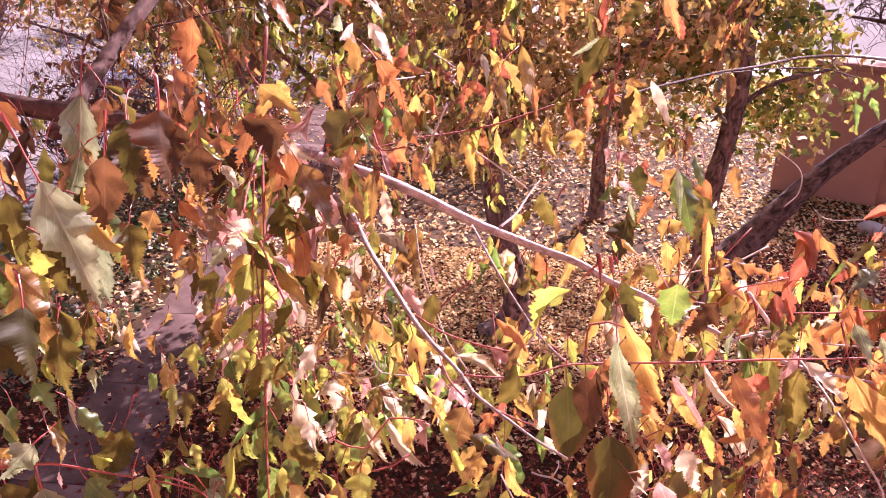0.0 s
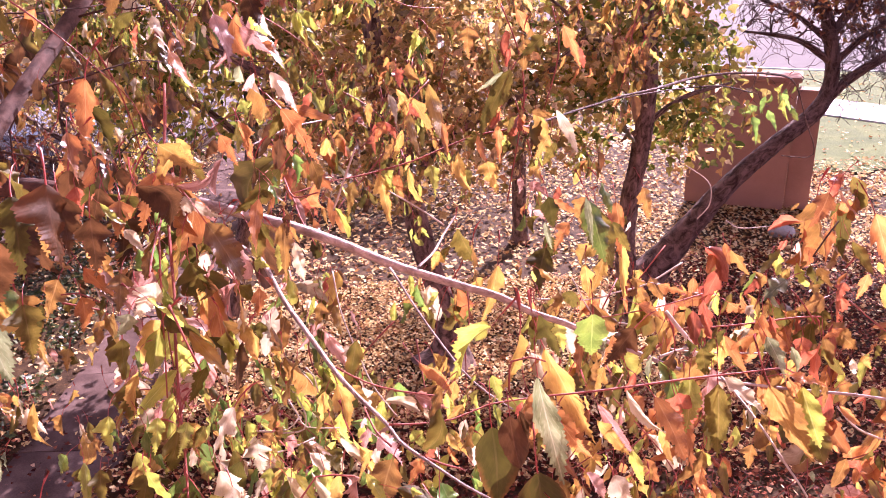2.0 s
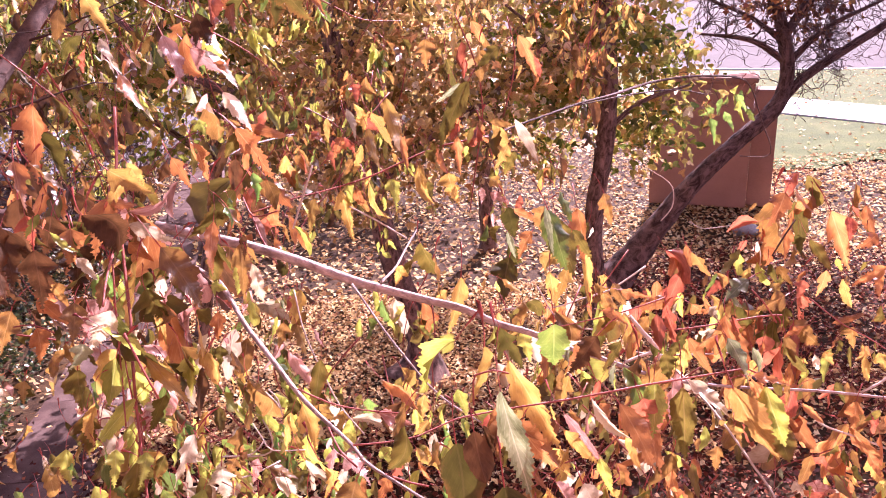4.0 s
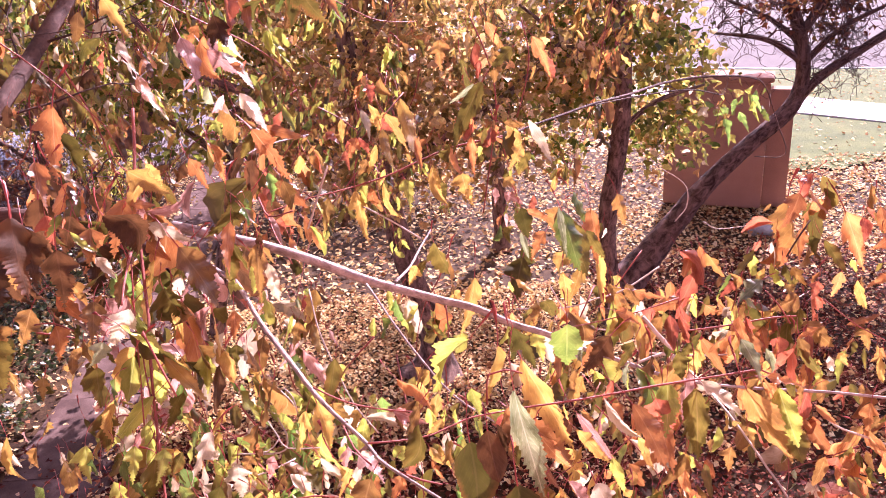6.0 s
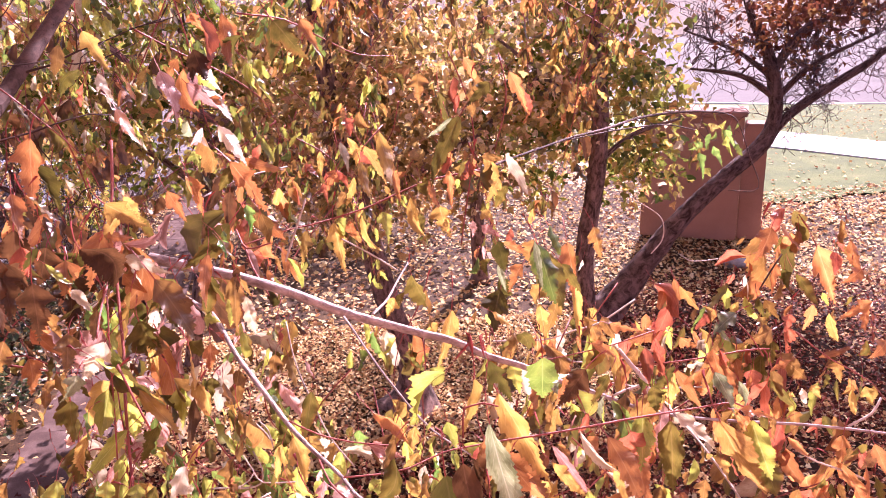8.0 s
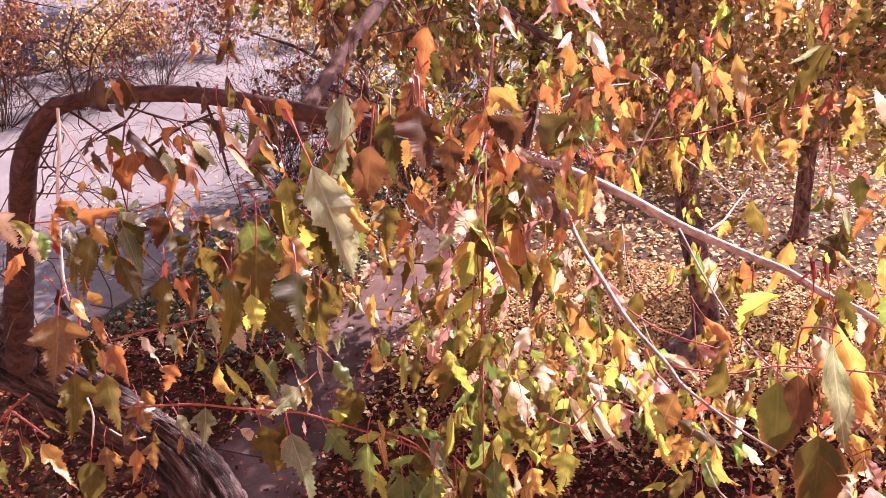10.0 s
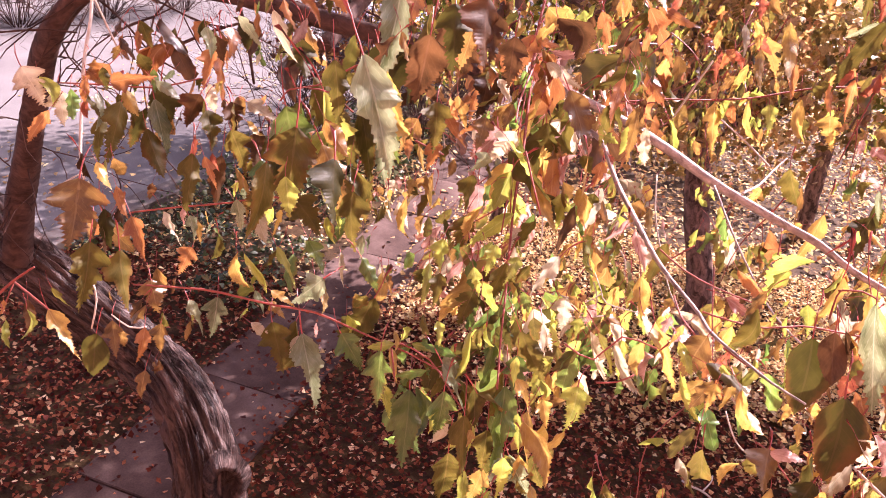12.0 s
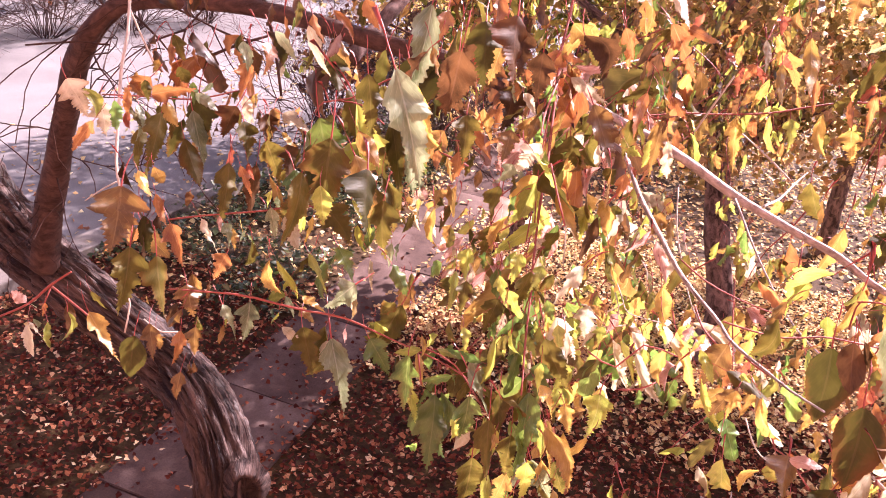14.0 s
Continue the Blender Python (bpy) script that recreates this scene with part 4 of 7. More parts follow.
grow("twig_12", "mauve", [(0.27, 1.275, 3.55, 0.0016), (0.317, 1.328, 3.552, 0.0017), (0.392, 1.404, 3.554, 0.002), (0.459, 1.466, 3.557, 0.0021), (0.545, 1.538, 3.557, 0.0026), (0.655, 1.624, 3.563, 0.0027), (0.787, 1.712, 3.556, 0.0025), (0.91, 1.783, 3.536, 0.0023), (0.954, 1.805, 3.505, 0.0015), (1.008, 1.847, 3.42, 0.0016), (1.053, 1.878, 3.35, 0.0016), (1.05, 1.894, 3.323, 0.0012), (1.014, 1.955, 3.313, 0.0013)])
grow("twig_13", "mauve", [(0.45, 1.469, 3.552, 0.0012), (0.611, 1.629, 3.539, 0.0014), (0.754, 1.75, 3.523, 0.0015), (0.861, 1.827, 3.494, 0.0015)])
grow("twig_14", "red", [(0.22, 1.349, 3.728, 0.0012), (0.24, 1.326, 3.675, 0.0012), (0.25, 1.309, 3.633, 0.0012), (0.251, 1.29, 3.583, 0.0012), (0.243, 1.275, 3.542, 0.0012), (0.23, 1.255, 3.485, 0.0012), (0.219, 1.237, 3.436, 0.0009)])
grow("twig_15", "red", [(0.3, 1.337, 3.723, 0.0012), (0.308, 1.317, 3.673, 0.0012), (0.302, 1.302, 3.632, 0.0012), (0.282, 1.283, 3.574, 0.0009)])
grow("twig_16", "pale", [(0.034, 1.072, 3.508, 0.001), (0.071, 1.06, 3.488, 0.0012), (0.106, 1.047, 3.466, 0.0012)])
grow("twig_17", "red", [(0.378, 0.875, 3.384, 0.0009), (0.442, 0.869, 3.389, 0.0011), (0.51, 0.864, 3.398, 0.0011), (0.538, 0.861, 3.399, 0.0009)])
grow("twig_18", "red", [(0.481, 0.833, 3.448, 0.0009), (0.494, 0.825, 3.433, 0.0009), (0.506, 0.816, 3.412, 0.0009)])
grow("twig_19", "brown", [(0.581, 0.975, 3.43, 0.001), (0.598, 0.982, 3.452, 0.0012), (0.616, 0.988, 3.474, 0.001)])
grow("twig_20", "pale", [(0.392, 1.002, 3.297, 0.001), (0.45, 1.002, 3.284, 0.0013), (0.543, 1.008, 3.275, 0.0013), (0.645, 1.014, 3.27, 0.0011)])
grow("twig_21", "pale", [(0.342, 0.841, 3.424, 0.0021), (0.354, 0.833, 3.408, 0.0026), (0.369, 0.824, 3.389, 0.0028), (0.374, 0.815, 3.366, 0.0021)])
grow("twig_22", "pale", [(0.328, 0.815, 3.379, 0.0015), (0.346, 0.819, 3.383, 0.0017), (0.37, 0.823, 3.387, 0.0015)])
grow("twig_23", "pale", [(0.346, 0.7, 3.423, 0.0011), (0.359, 0.664, 3.409, 0.0011), (0.367, 0.631, 3.397, 0.001), (0.373, 0.595, 3.384, 0.001), (0.377, 0.566, 3.375, 0.0008), (0.372, 0.546, 3.367, 0.0008)])
grow("twig_24", "pale", [(0.5, 0.74, 3.352, 0.001), (0.535, 0.75, 3.316, 0.0012), (0.599, 0.768, 3.279, 0.0013), (0.665, 0.785, 3.239, 0.0013)])
grow("twig_25", "pale", [(0.681, 0.898, 3.259, 0.0015), (0.714, 0.9, 3.274, 0.0017), (0.728, 0.905, 3.293, 0.0017)])
grow("twig_26", "pale", [(0.242, 1.088, 3.335, 0.0011), (0.319, 1.095, 3.328, 0.0011), (0.363, 1.102, 3.335, 0.0011), (0.408, 1.11, 3.342, 0.0014), (0.467, 1.127, 3.368, 0.0014)])
grow("twig_27", "pale", [(0.293, 1.093, 3.364, 0.0011), (0.325, 1.07, 3.313, 0.0011), (0.393, 1.057, 3.3, 0.0011)])
grow("twig_28", "pale", [(1.132, 2.746, 2.885, 0.0018), (1.176, 2.758, 2.931, 0.0022), (1.185, 2.779, 2.988, 0.0022), (1.163, 2.795, 3.023, 0.0018), (1.101, 2.818, 3.063, 0.0018)])
grow("twig_29", "pale", [(1.233, 2.733, 2.882, 0.0016), (1.281, 2.717, 2.856, 0.0016), (1.393, 2.706, 2.864, 0.0012)])
grow("twig_30", "pale", [(-0.104, 0.732, 3.361, 0.0009), (-0.075, 0.728, 3.36, 0.0009), (-0.059, 0.727, 3.364, 0.0009), (-0.057, 0.732, 3.378, 0.0009), (-0.065, 0.739, 3.394, 0.0007)])
grow("twig_31", "pale", [(-0.028, 0.817, 3.497, 0.0008), (-0.021, 0.79, 3.467, 0.0008), (-0.011, 0.769, 3.445, 0.0007), (-0.001, 0.751, 3.428, 0.0007), (0.012, 0.729, 3.407, 0.0007), (0.034, 0.703, 3.388, 0.0007)])
grow("twig_32", "red", [(0.008, 0.569, 3.48, 0.0007), (0.016, 0.544, 3.475, 0.0008), (0.028, 0.522, 3.474, 0.0008)])
grow("twig_33", "red", [(0.047, 0.5, 3.481, 0.0008), (0.063, 0.496, 3.475, 0.0008), (0.077, 0.493, 3.472, 0.0006)])
grow("twig_34", "pale", [(-0.07, 0.821, 3.379, 0.001), (-0.058, 0.815, 3.367, 0.001), (-0.054, 0.809, 3.354, 0.0008)])
grow("twig_35", "red", [(-0.099, 1.046, 3.537, 0.0012), (-0.084, 1.012, 3.521, 0.0011), (-0.052, 0.985, 3.534, 0.0009)])
grow("twig_36", "red", [(-0.089, 1.037, 3.516, 0.0012), (-0.078, 1.006, 3.497, 0.0012), (-0.057, 0.963, 3.474, 0.0009)])
grow("twig_37", "smooth", [(-0.179, 1.318, 3.519, 0.0015), (-0.127, 1.419, 3.525, 0.0016), (-0.058, 1.519, 3.52, 0.0013)])
grow("twig_38", "red", [(0.118, 0.551, 3.523, 0.0007), (0.133, 0.55, 3.527, 0.0007), (0.145, 0.548, 3.524, 0.0006)])
grow("twig_39", "red", [(0.117, 0.543, 3.503, 0.0008), (0.118, 0.549, 3.519, 0.0007), (0.121, 0.551, 3.525, 0.0006)])
grow("twig_40", "red", [(-0.177, 0.82, 3.694, 0.0015), (-0.171, 0.779, 3.66, 0.0015), (-0.169, 0.756, 3.641, 0.0013), (-0.165, 0.733, 3.622, 0.0015), (-0.158, 0.701, 3.597, 0.0014), (-0.151, 0.669, 3.572, 0.0014), (-0.144, 0.638, 3.549, 0.0013), (-0.139, 0.607, 3.528, 0.0013), (-0.134, 0.582, 3.511, 0.0011), (-0.126, 0.548, 3.489, 0.0011), (-0.118, 0.516, 3.469, 0.0009), (-0.112, 0.488, 3.454, 0.0009), (-0.101, 0.444, 3.432, 0.0007)])
grow("twig_41", "red", [(-0.16, 0.716, 3.61, 0.0011), (-0.152, 0.629, 3.597, 0.001), (-0.143, 0.576, 3.592, 0.0008)])
grow("twig_42", "red", [(-0.13, 0.57, 3.572, 0.0009), (-0.119, 0.555, 3.555, 0.0009), (-0.105, 0.537, 3.535, 0.0007)])
grow("twig_43", "red", [(-0.474, 0.456, 3.586, 0.0006), (-0.436, 0.468, 3.589, 0.0007), (-0.404, 0.478, 3.591, 0.0007), (-0.374, 0.492, 3.601, 0.0006)])
grow("twig_44", "red", [(-0.39, 0.421, 3.511, 0.0007), (-0.369, 0.43, 3.516, 0.0007), (-0.345, 0.439, 3.521, 0.0007), (-0.321, 0.448, 3.526, 0.0007), (-0.294, 0.46, 3.533, 0.0007), (-0.268, 0.465, 3.53, 0.0006)])
grow("twig_45", "red", [(-0.387, 0.418, 3.453, 0.0006), (-0.336, 0.434, 3.455, 0.0009), (-0.309, 0.44, 3.453, 0.0009), (-0.28, 0.447, 3.45, 0.0009), (-0.252, 0.455, 3.448, 0.0009), (-0.214, 0.46, 3.438, 0.0007), (-0.186, 0.465, 3.43, 0.0007), (-0.162, 0.468, 3.422, 0.0007), (-0.133, 0.47, 3.409, 0.0006)])
grow("twig_46", "red", [(-0.286, 0.452, 3.609, 0.0006), (-0.282, 0.457, 3.617, 0.0006), (-0.264, 0.464, 3.622, 0.0006), (-0.248, 0.474, 3.633, 0.0007), (-0.237, 0.48, 3.639, 0.0007), (-0.221, 0.482, 3.634, 0.0006)])
grow("twig_47", "red", [(-0.239, 0.477, 3.634, 0.0006), (-0.233, 0.476, 3.628, 0.0007), (-0.228, 0.474, 3.622, 0.0006)])
grow("twig_48", "red", [(-0.278, 0.479, 3.614, 0.0006), (-0.263, 0.483, 3.613, 0.0006), (-0.244, 0.483, 3.602, 0.0006)])
grow("twig_49", "pale", [(-0.667, 0.741, 3.606, 0.0021), (-0.653, 0.717, 3.569, 0.0019), (-0.644, 0.693, 3.536, 0.0019), (-0.628, 0.665, 3.494, 0.0019), (-0.608, 0.633, 3.448, 0.0018), (-0.595, 0.621, 3.427, 0.0014)])
grow("twig_50", "pale", [(-0.665, 0.736, 3.595, 0.0015), (-0.659, 0.748, 3.564, 0.0013), (-0.649, 0.763, 3.52, 0.0011)])
grow("twig_51", "pale", [(-0.612, 0.637, 3.425, 0.001), (-0.626, 0.629, 3.415, 0.0008), (-0.64, 0.618, 3.402, 0.0006)])
grow("twig_52", "red", [(-0.686, 0.528, 3.285, 0.0014), (-0.644, 0.53, 3.313, 0.0014), (-0.615, 0.533, 3.342, 0.0015), (-0.59, 0.535, 3.363, 0.001)])
grow("twig_53", "red", [(-0.619, 0.537, 3.338, 0.0014), (-0.578, 0.515, 3.344, 0.0013), (-0.532, 0.489, 3.352, 0.0011)])
grow("twig_54", "red", [(-0.619, 0.537, 3.337, 0.001), (-0.622, 0.526, 3.316, 0.0008)])
grow("twig_55", "brown", [(-1.194, 1.124, 3.405, 0.0017), (-1.114, 1.153, 3.42, 0.002), (-1.051, 1.173, 3.423, 0.0017)])
grow("twig_56", "brown", [(-1.058, 1.355, 3.329, 0.0034), (-1.002, 1.391, 3.371, 0.0034), (-0.943, 1.424, 3.406, 0.003), (-0.883, 1.454, 3.432, 0.0023)])
grow("twig_57", "brown", [(-0.97, 1.286, 3.372, 0.0018), (-0.865, 1.298, 3.334, 0.0018)])
grow("twig_58", "pale", [(-0.306, 0.897, 3.475, 0.0012), (-0.272, 0.91, 3.482, 0.0014), (-0.247, 0.921, 3.492, 0.0014), (-0.224, 0.935, 3.507, 0.0012)])
grow("twig_59", "pale", [(-0.303, 0.897, 3.474, 0.0012), (-0.293, 0.891, 3.456, 0.0012), (-0.281, 0.886, 3.438, 0.0009)])
grow("twig_60", "pale", [(-0.291, 0.9, 3.473, 0.0009), (-0.263, 0.907, 3.472, 0.0007)])
grow("twig_61", "red", [(-0.278, 0.746, 3.502, 0.001), (-0.265, 0.748, 3.498, 0.001), (-0.246, 0.75, 3.492, 0.0008)])
grow("twig_62", "red", [(-0.062, 0.472, 3.467, 0.0007), (-0.04, 0.474, 3.459, 0.0007), (-0.024, 0.487, 3.476, 0.0007), (0.002, 0.492, 3.471, 0.0006)])
grow("twig_63", "red", [(-0.034, 0.469, 3.444, 0.0007), (-0.02, 0.474, 3.446, 0.0007), (-0.009, 0.48, 3.452, 0.0006)])
grow("twig_64", "pale", [(-0.075, 0.596, 3.423, 0.0007), (-0.056, 0.602, 3.424, 0.0007), (-0.036, 0.609, 3.429, 0.0007)])
grow("twig_65", "brown", [(-0.708, 1.11, 3.566, 0.0029), (-0.698, 1.133, 3.49, 0.0027), (-0.692, 1.152, 3.403, 0.0022)])
grow("twig_66", "pale", [(-0.564, 0.585, 3.333, 0.0012), (-0.555, 0.579, 3.314, 0.0012), (-0.553, 0.566, 3.286, 0.001)])
grow("twig_67", "pale", [(-0.537, 0.578, 3.302, 0.0008), (-0.516, 0.579, 3.292, 0.001), (-0.499, 0.585, 3.294, 0.0008)])
grow("twig_68", "pale", [(0.054, 0.453, 3.459, 0.0006), (0.062, 0.447, 3.446, 0.0006), (0.07, 0.445, 3.438, 0.0006), (0.081, 0.444, 3.434, 0.0006)])
grow("twig_69", "red", [(0.074, 0.432, 3.455, 0.0006), (0.084, 0.431, 3.451, 0.0006), (0.094, 0.428, 3.442, 0.0006), (0.101, 0.426, 3.436, 0.0006)])
grow("twig_70", "pale", [(0.155, 0.495, 3.415, 0.0011), (0.179, 0.499, 3.397, 0.0011), (0.216, 0.505, 3.37, 0.001)])
grow("twig_71", "red", [(0.158, 0.495, 3.413, 0.0008), (0.166, 0.486, 3.396, 0.0007)])
grow("twig_72", "red", [(0.18, 0.502, 3.417, 0.0007), (0.168, 0.499, 3.417, 0.0007), (0.157, 0.495, 3.414, 0.0006)])
grow("twig_73", "red", [(-0.19, 0.46, 3.435, 0.0007), (-0.184, 0.453, 3.421, 0.0007), (-0.18, 0.448, 3.412, 0.0006)])
grow("twig_74", "red", [(-0.186, 0.462, 3.437, 0.0007), (-0.159, 0.463, 3.429, 0.0007), (-0.127, 0.453, 3.401, 0.0006)])
grow("twig_75", "pale", [(-0.245, 0.771, 3.536, 0.0007), (-0.221, 0.771, 3.54, 0.0007), (-0.192, 0.773, 3.553, 0.0006)])
grow("twig_76", "pale", [(-0.237, 0.77, 3.535, 0.0006), (-0.239, 0.766, 3.525, 0.0006), (-0.237, 0.762, 3.514, 0.0006)])
grow("twig_77", "pale", [(-0.236, 0.769, 3.532, 0.0006), (-0.216, 0.769, 3.536, 0.0006)])
grow("twig_78", "pale", [(-0.263, 0.786, 3.515, 0.0007), (-0.256, 0.779, 3.5, 0.0007), (-0.25, 0.773, 3.483, 0.0006)])
grow("twig_79", "pale", [(-0.252, 0.767, 3.525, 0.0006), (-0.236, 0.765, 3.522, 0.0006), (-0.222, 0.761, 3.514, 0.0006)])
grow("twig_80", "pale", [(-0.061, 0.641, 3.451, 0.0006), (-0.051, 0.629, 3.439, 0.0006), (-0.043, 0.621, 3.432, 0.0006), (-0.015, 0.611, 3.436, 0.0006)])
grow("twig_81", "pale", [(-0.088, 0.633, 3.423, 0.0006), (-0.062, 0.631, 3.424, 0.0006), (-0.051, 0.634, 3.434, 0.0006)])
grow("twig_82", "pale", [(-0.128, 0.692, 3.491, 0.0007), (-0.121, 0.683, 3.466, 0.0007), (-0.117, 0.673, 3.441, 0.0006)])
grow("twig_83", "pale", [(-0.044, 0.648, 3.475, 0.0006), (-0.037, 0.645, 3.467, 0.0006), (-0.034, 0.64, 3.454, 0.0006)])
grow("twig_84", "red", [(-0.15, 0.639, 3.601, 0.0007), (-0.146, 0.61, 3.565, 0.0007), (-0.141, 0.582, 3.53, 0.0007), (-0.137, 0.558, 3.502, 0.0006)])
grow("twig_85", "red", [(-0.146, 0.616, 3.542, 0.0006), (-0.142, 0.6, 3.526, 0.0006), (-0.136, 0.582, 3.51, 0.0006)])
grow("twig_86", "red", [(-0.245, 0.667, 3.543, 0.0006), (-0.229, 0.666, 3.544, 0.0006), (-0.212, 0.662, 3.537, 0.0006)])
near_tree = empty("near_maple_tree", (-1.2, 1.9, 0), "old maple with furrowed trunk and hanging red, orange and yellow leaves", "tree", "trees in the garden")
for name, bark, points in TWIGS:
    plainname = "twig" if name.startswith(("twig", "dead", "fork", "stem")) else "trunk" if name.startswith("trunk") else "branch"
    if name == "trunk":
        x, y, z, r = points[0]
        points = [(x + 0.25, y + 0.05, -0.05, r * 1.5), (x + 0.2, y + 0.04, 0.3, r * 1.15), (x + 0.08, y + 0.02, z * 0.6, r)] + points
    big = bark == "bark"
    if big:
        under(furrowed(plainname, points, M_BARK, 0.014, 112, 0.021), near_tree)
        continue
    under(limb(plainname, points, BARKS[bark], None, 0.03 if big else 0.012, 20 if big else 8 if points[0][3] > 0.006 else 6, 0.09 if big else 0.08), near_tree)

# bare twiglets off the limbs
twig_rng = np.random.default_rng(41)
starts = []
for name, low, high in (("limb_1", 2, 14), ("branch_2", 1, 8), ("branch_3", 1, 8)):
    path = smooth_path([p for n, _, pts in TWIGS if n == name for p in pts], 0.09)[low:high]
    starts += [(p[:3], twig_rng.normal(0, 1, 3) + (-0.2, 0.3, 0.1)) for p in path]
bare_twigs("twig_mass", twig_rng, starts, M_LIMB, near_tree, 0.30, 1, 0.0026, 0.05, crook=0.2)

# unseen leaf masses overhead, added to block sky and sun from path and trunk
crown("crown", np.random.default_rng(43), spread(np.random.default_rng(42), (-2.9, 2.3, 5.6), (2.1, 2.6, 1.2), 340), 14, M_CROWN_OLIVE, near_tree, (0.10, 0.16))
crown("crown", np.random.default_rng(45), spread(np.random.default_rng(44), (-0.35, 4.1, 4.95), (1.0, 1.3, 0.45), 70), 36, M_CROWN_OLIVE, near_tree, (0.045, 0.08))
crown("crown", np.random.default_rng(47), spread(np.random.default_rng(46), (-0.35, 2.2, 5.0), (0.7, 0.65, 0.4), 70), 40, M_CROWN_OLIVE, near_tree, (0.045, 0.08))


def knot(place, normal, wide, tall):
    """A healed branch scar: raised rim, hollow middle."""
    n = Vector(normal).normalized()
    up = Vector((0.15, 0, 1))
    x = up.cross(n).normalized()
    y = n.cross(x)
    rng = random.Random(5)
    rings = [(1.45, -0.02), (1.22, 0.008), (1.05, 0.028), (0.88, 0.034), (0.72, 0.022), (0.6, -0.004), (0.45, -0.022), (0.25, -0.016), (0.02, -0.012)]
    verts, uvs, faces = [], [], []
    for r, h in rings:
        for k in range(24):
            a = k * math.tau / 24
            w = 1 + 0.07 * math.sin(3 * a + 1) + rng.uniform(-0.03, 0.03)
            p = Vector(place) + x * (math.cos(a) * wide * r * w) + y * (math.sin(a) * tall * r * w) + n * (h + rng.uniform(-0.002, 0.002))
            verts.append(p)
            uvs.append((k / 24, r * 0.3))
    for i in range(len(rings) - 1):
        for k in range(24):
            faces.append((i * 24 + k, i * 24 + (k + 1) % 24, (i + 1) * 24 + (k + 1) % 24, (i + 1) * 24 + k))
    return under(mesh_object("knot", verts, faces, M_BARK, None, "dark hollow knot with a raised rim", uvs=uvs), near_tree)


knot((-1.066, 1.709, 1.981), (0.5, -0.8, 0.3), 0.050, 0.066)

LEAF_COLOURS = {
    "green": ((0.055, 0.10, 0.012), (0.14, 0.20, 0.028), (0.25, 0.30, 0.09)),
    "bright_green": ((0.10, 0.24, 0.030), (0.22, 0.36, 0.06), (0.36, 0.45, 0.17)),
    "lime": ((0.22, 0.26, 0.030), (0.47, 0.48, 0.07), (0.55, 0.54, 0.19)),
    "yellow": ((0.30, 0.17, 0.026), (0.55, 0.365, 0.065), (0.60, 0.43, 0.16)),
    "orange": ((0.27, 0.085, 0.018), (0.47, 0.20, 0.045), (0.58, 0.32, 0.13)),
    "ochre": ((0.13, 0.062, 0.011), (0.30, 0.16, 0.030), (0.42, 0.26, 0.09)),
    "red": ((0.24, 0.045, 0.022), (0.42, 0.12, 0.045), (0.50, 0.20, 0.10)),
    # pink imitates sun glare on leaf faces
    "pink": ((0.33, 0.13, 0.09), (0.58, 0.36, 0.30), (0.70, 0.50, 0.45)),
    "pale": ((0.10, 0.125, 0.045), (0.27, 0.30, 0.16), (0.46, 0.47, 0.32)),
    # cream likewise whitens leaves as if they caught the sun
    "cream": ((0.38, 0.31, 0.17), (0.60, 0.53, 0.37), (0.70, 0.63, 0.46)),
    "olive": ((0.066, 0.056, 0.008), (0.155, 0.118, 0.017), (0.20, 0.14, 0.045)),
    "umber": ((0.042, 0.038, 0.006), (0.085, 0.074, 0.011), (0.09, 0.065, 0.02)),
    "brown": ((0.042, 0.019, 0.006), (0.115, 0.050, 0.015), (0.14, 0.065, 0.03)),
}
LEAF_MATS = {k: leaf_material(k + "_leaf", *v, rough=0.55 if k in ("brown", "umber", "olive") else 0.3) for k, v in LEAF_COLOURS.items()}

# half-widths along the blade, from stalk to tip
OUTLINES = {
    "lobed": [(0.0, 0.02), (0.04, 0.18), (0.09, 0.32), (0.15, 0.42), (0.22, 0.47), (0.29, 0.50), (0.33, 0.34), (0.37, 0.24), (0.42, 0.26), (0.48, 0.30), (0.55, 0.27), (0.62, 0.20), (0.69, 0.20), (0.77, 0.13), (0.84, 0.11), (0.92, 0.05), (1.0, 0.004)],
    "narrow": [(0.0, 0.02), (0.05, 0.20), (0.12, 0.36), (0.2, 0.46), (0.3, 0.50), (0.36, 0.42), (0.44, 0.46), (0.5, 0.38), (0.58, 0.40), (0.66, 0.30), (0.74, 0.29), (0.82, 0.19), (0.9, 0.13), (1.0, 0.004)],
    "blade": [(0.0, 0.02), (0.04, 0.20), (0.10, 0.37), (0.18, 0.46), (0.27, 0.50), (0.38, 0.47), (0.50, 0.41), (0.60, 0.34), (0.70, 0.26), (0.80, 0.18), (0.90, 0.09), (1.0, 0.004)],
    "sickle": [(0.0, 0.02), (0.06, 0.22), (0.14, 0.38), (0.25, 0.48), (0.38, 0.50), (0.50, 0.44), (0.62, 0.38), (0.74, 0.28), (0.86, 0.16), (1.0, 0.004)],
    "ovate": [(0.0, 0.02), (0.05, 0.24), (0.12, 0.38), (0.2, 0.45), (0.3, 0.50), (0.42, 0.48), (0.55, 0.44), (0.66, 0.36), (0.76, 0.28), (0.86, 0.18), (0.94, 0.08), (1.0, 0.004)],
}


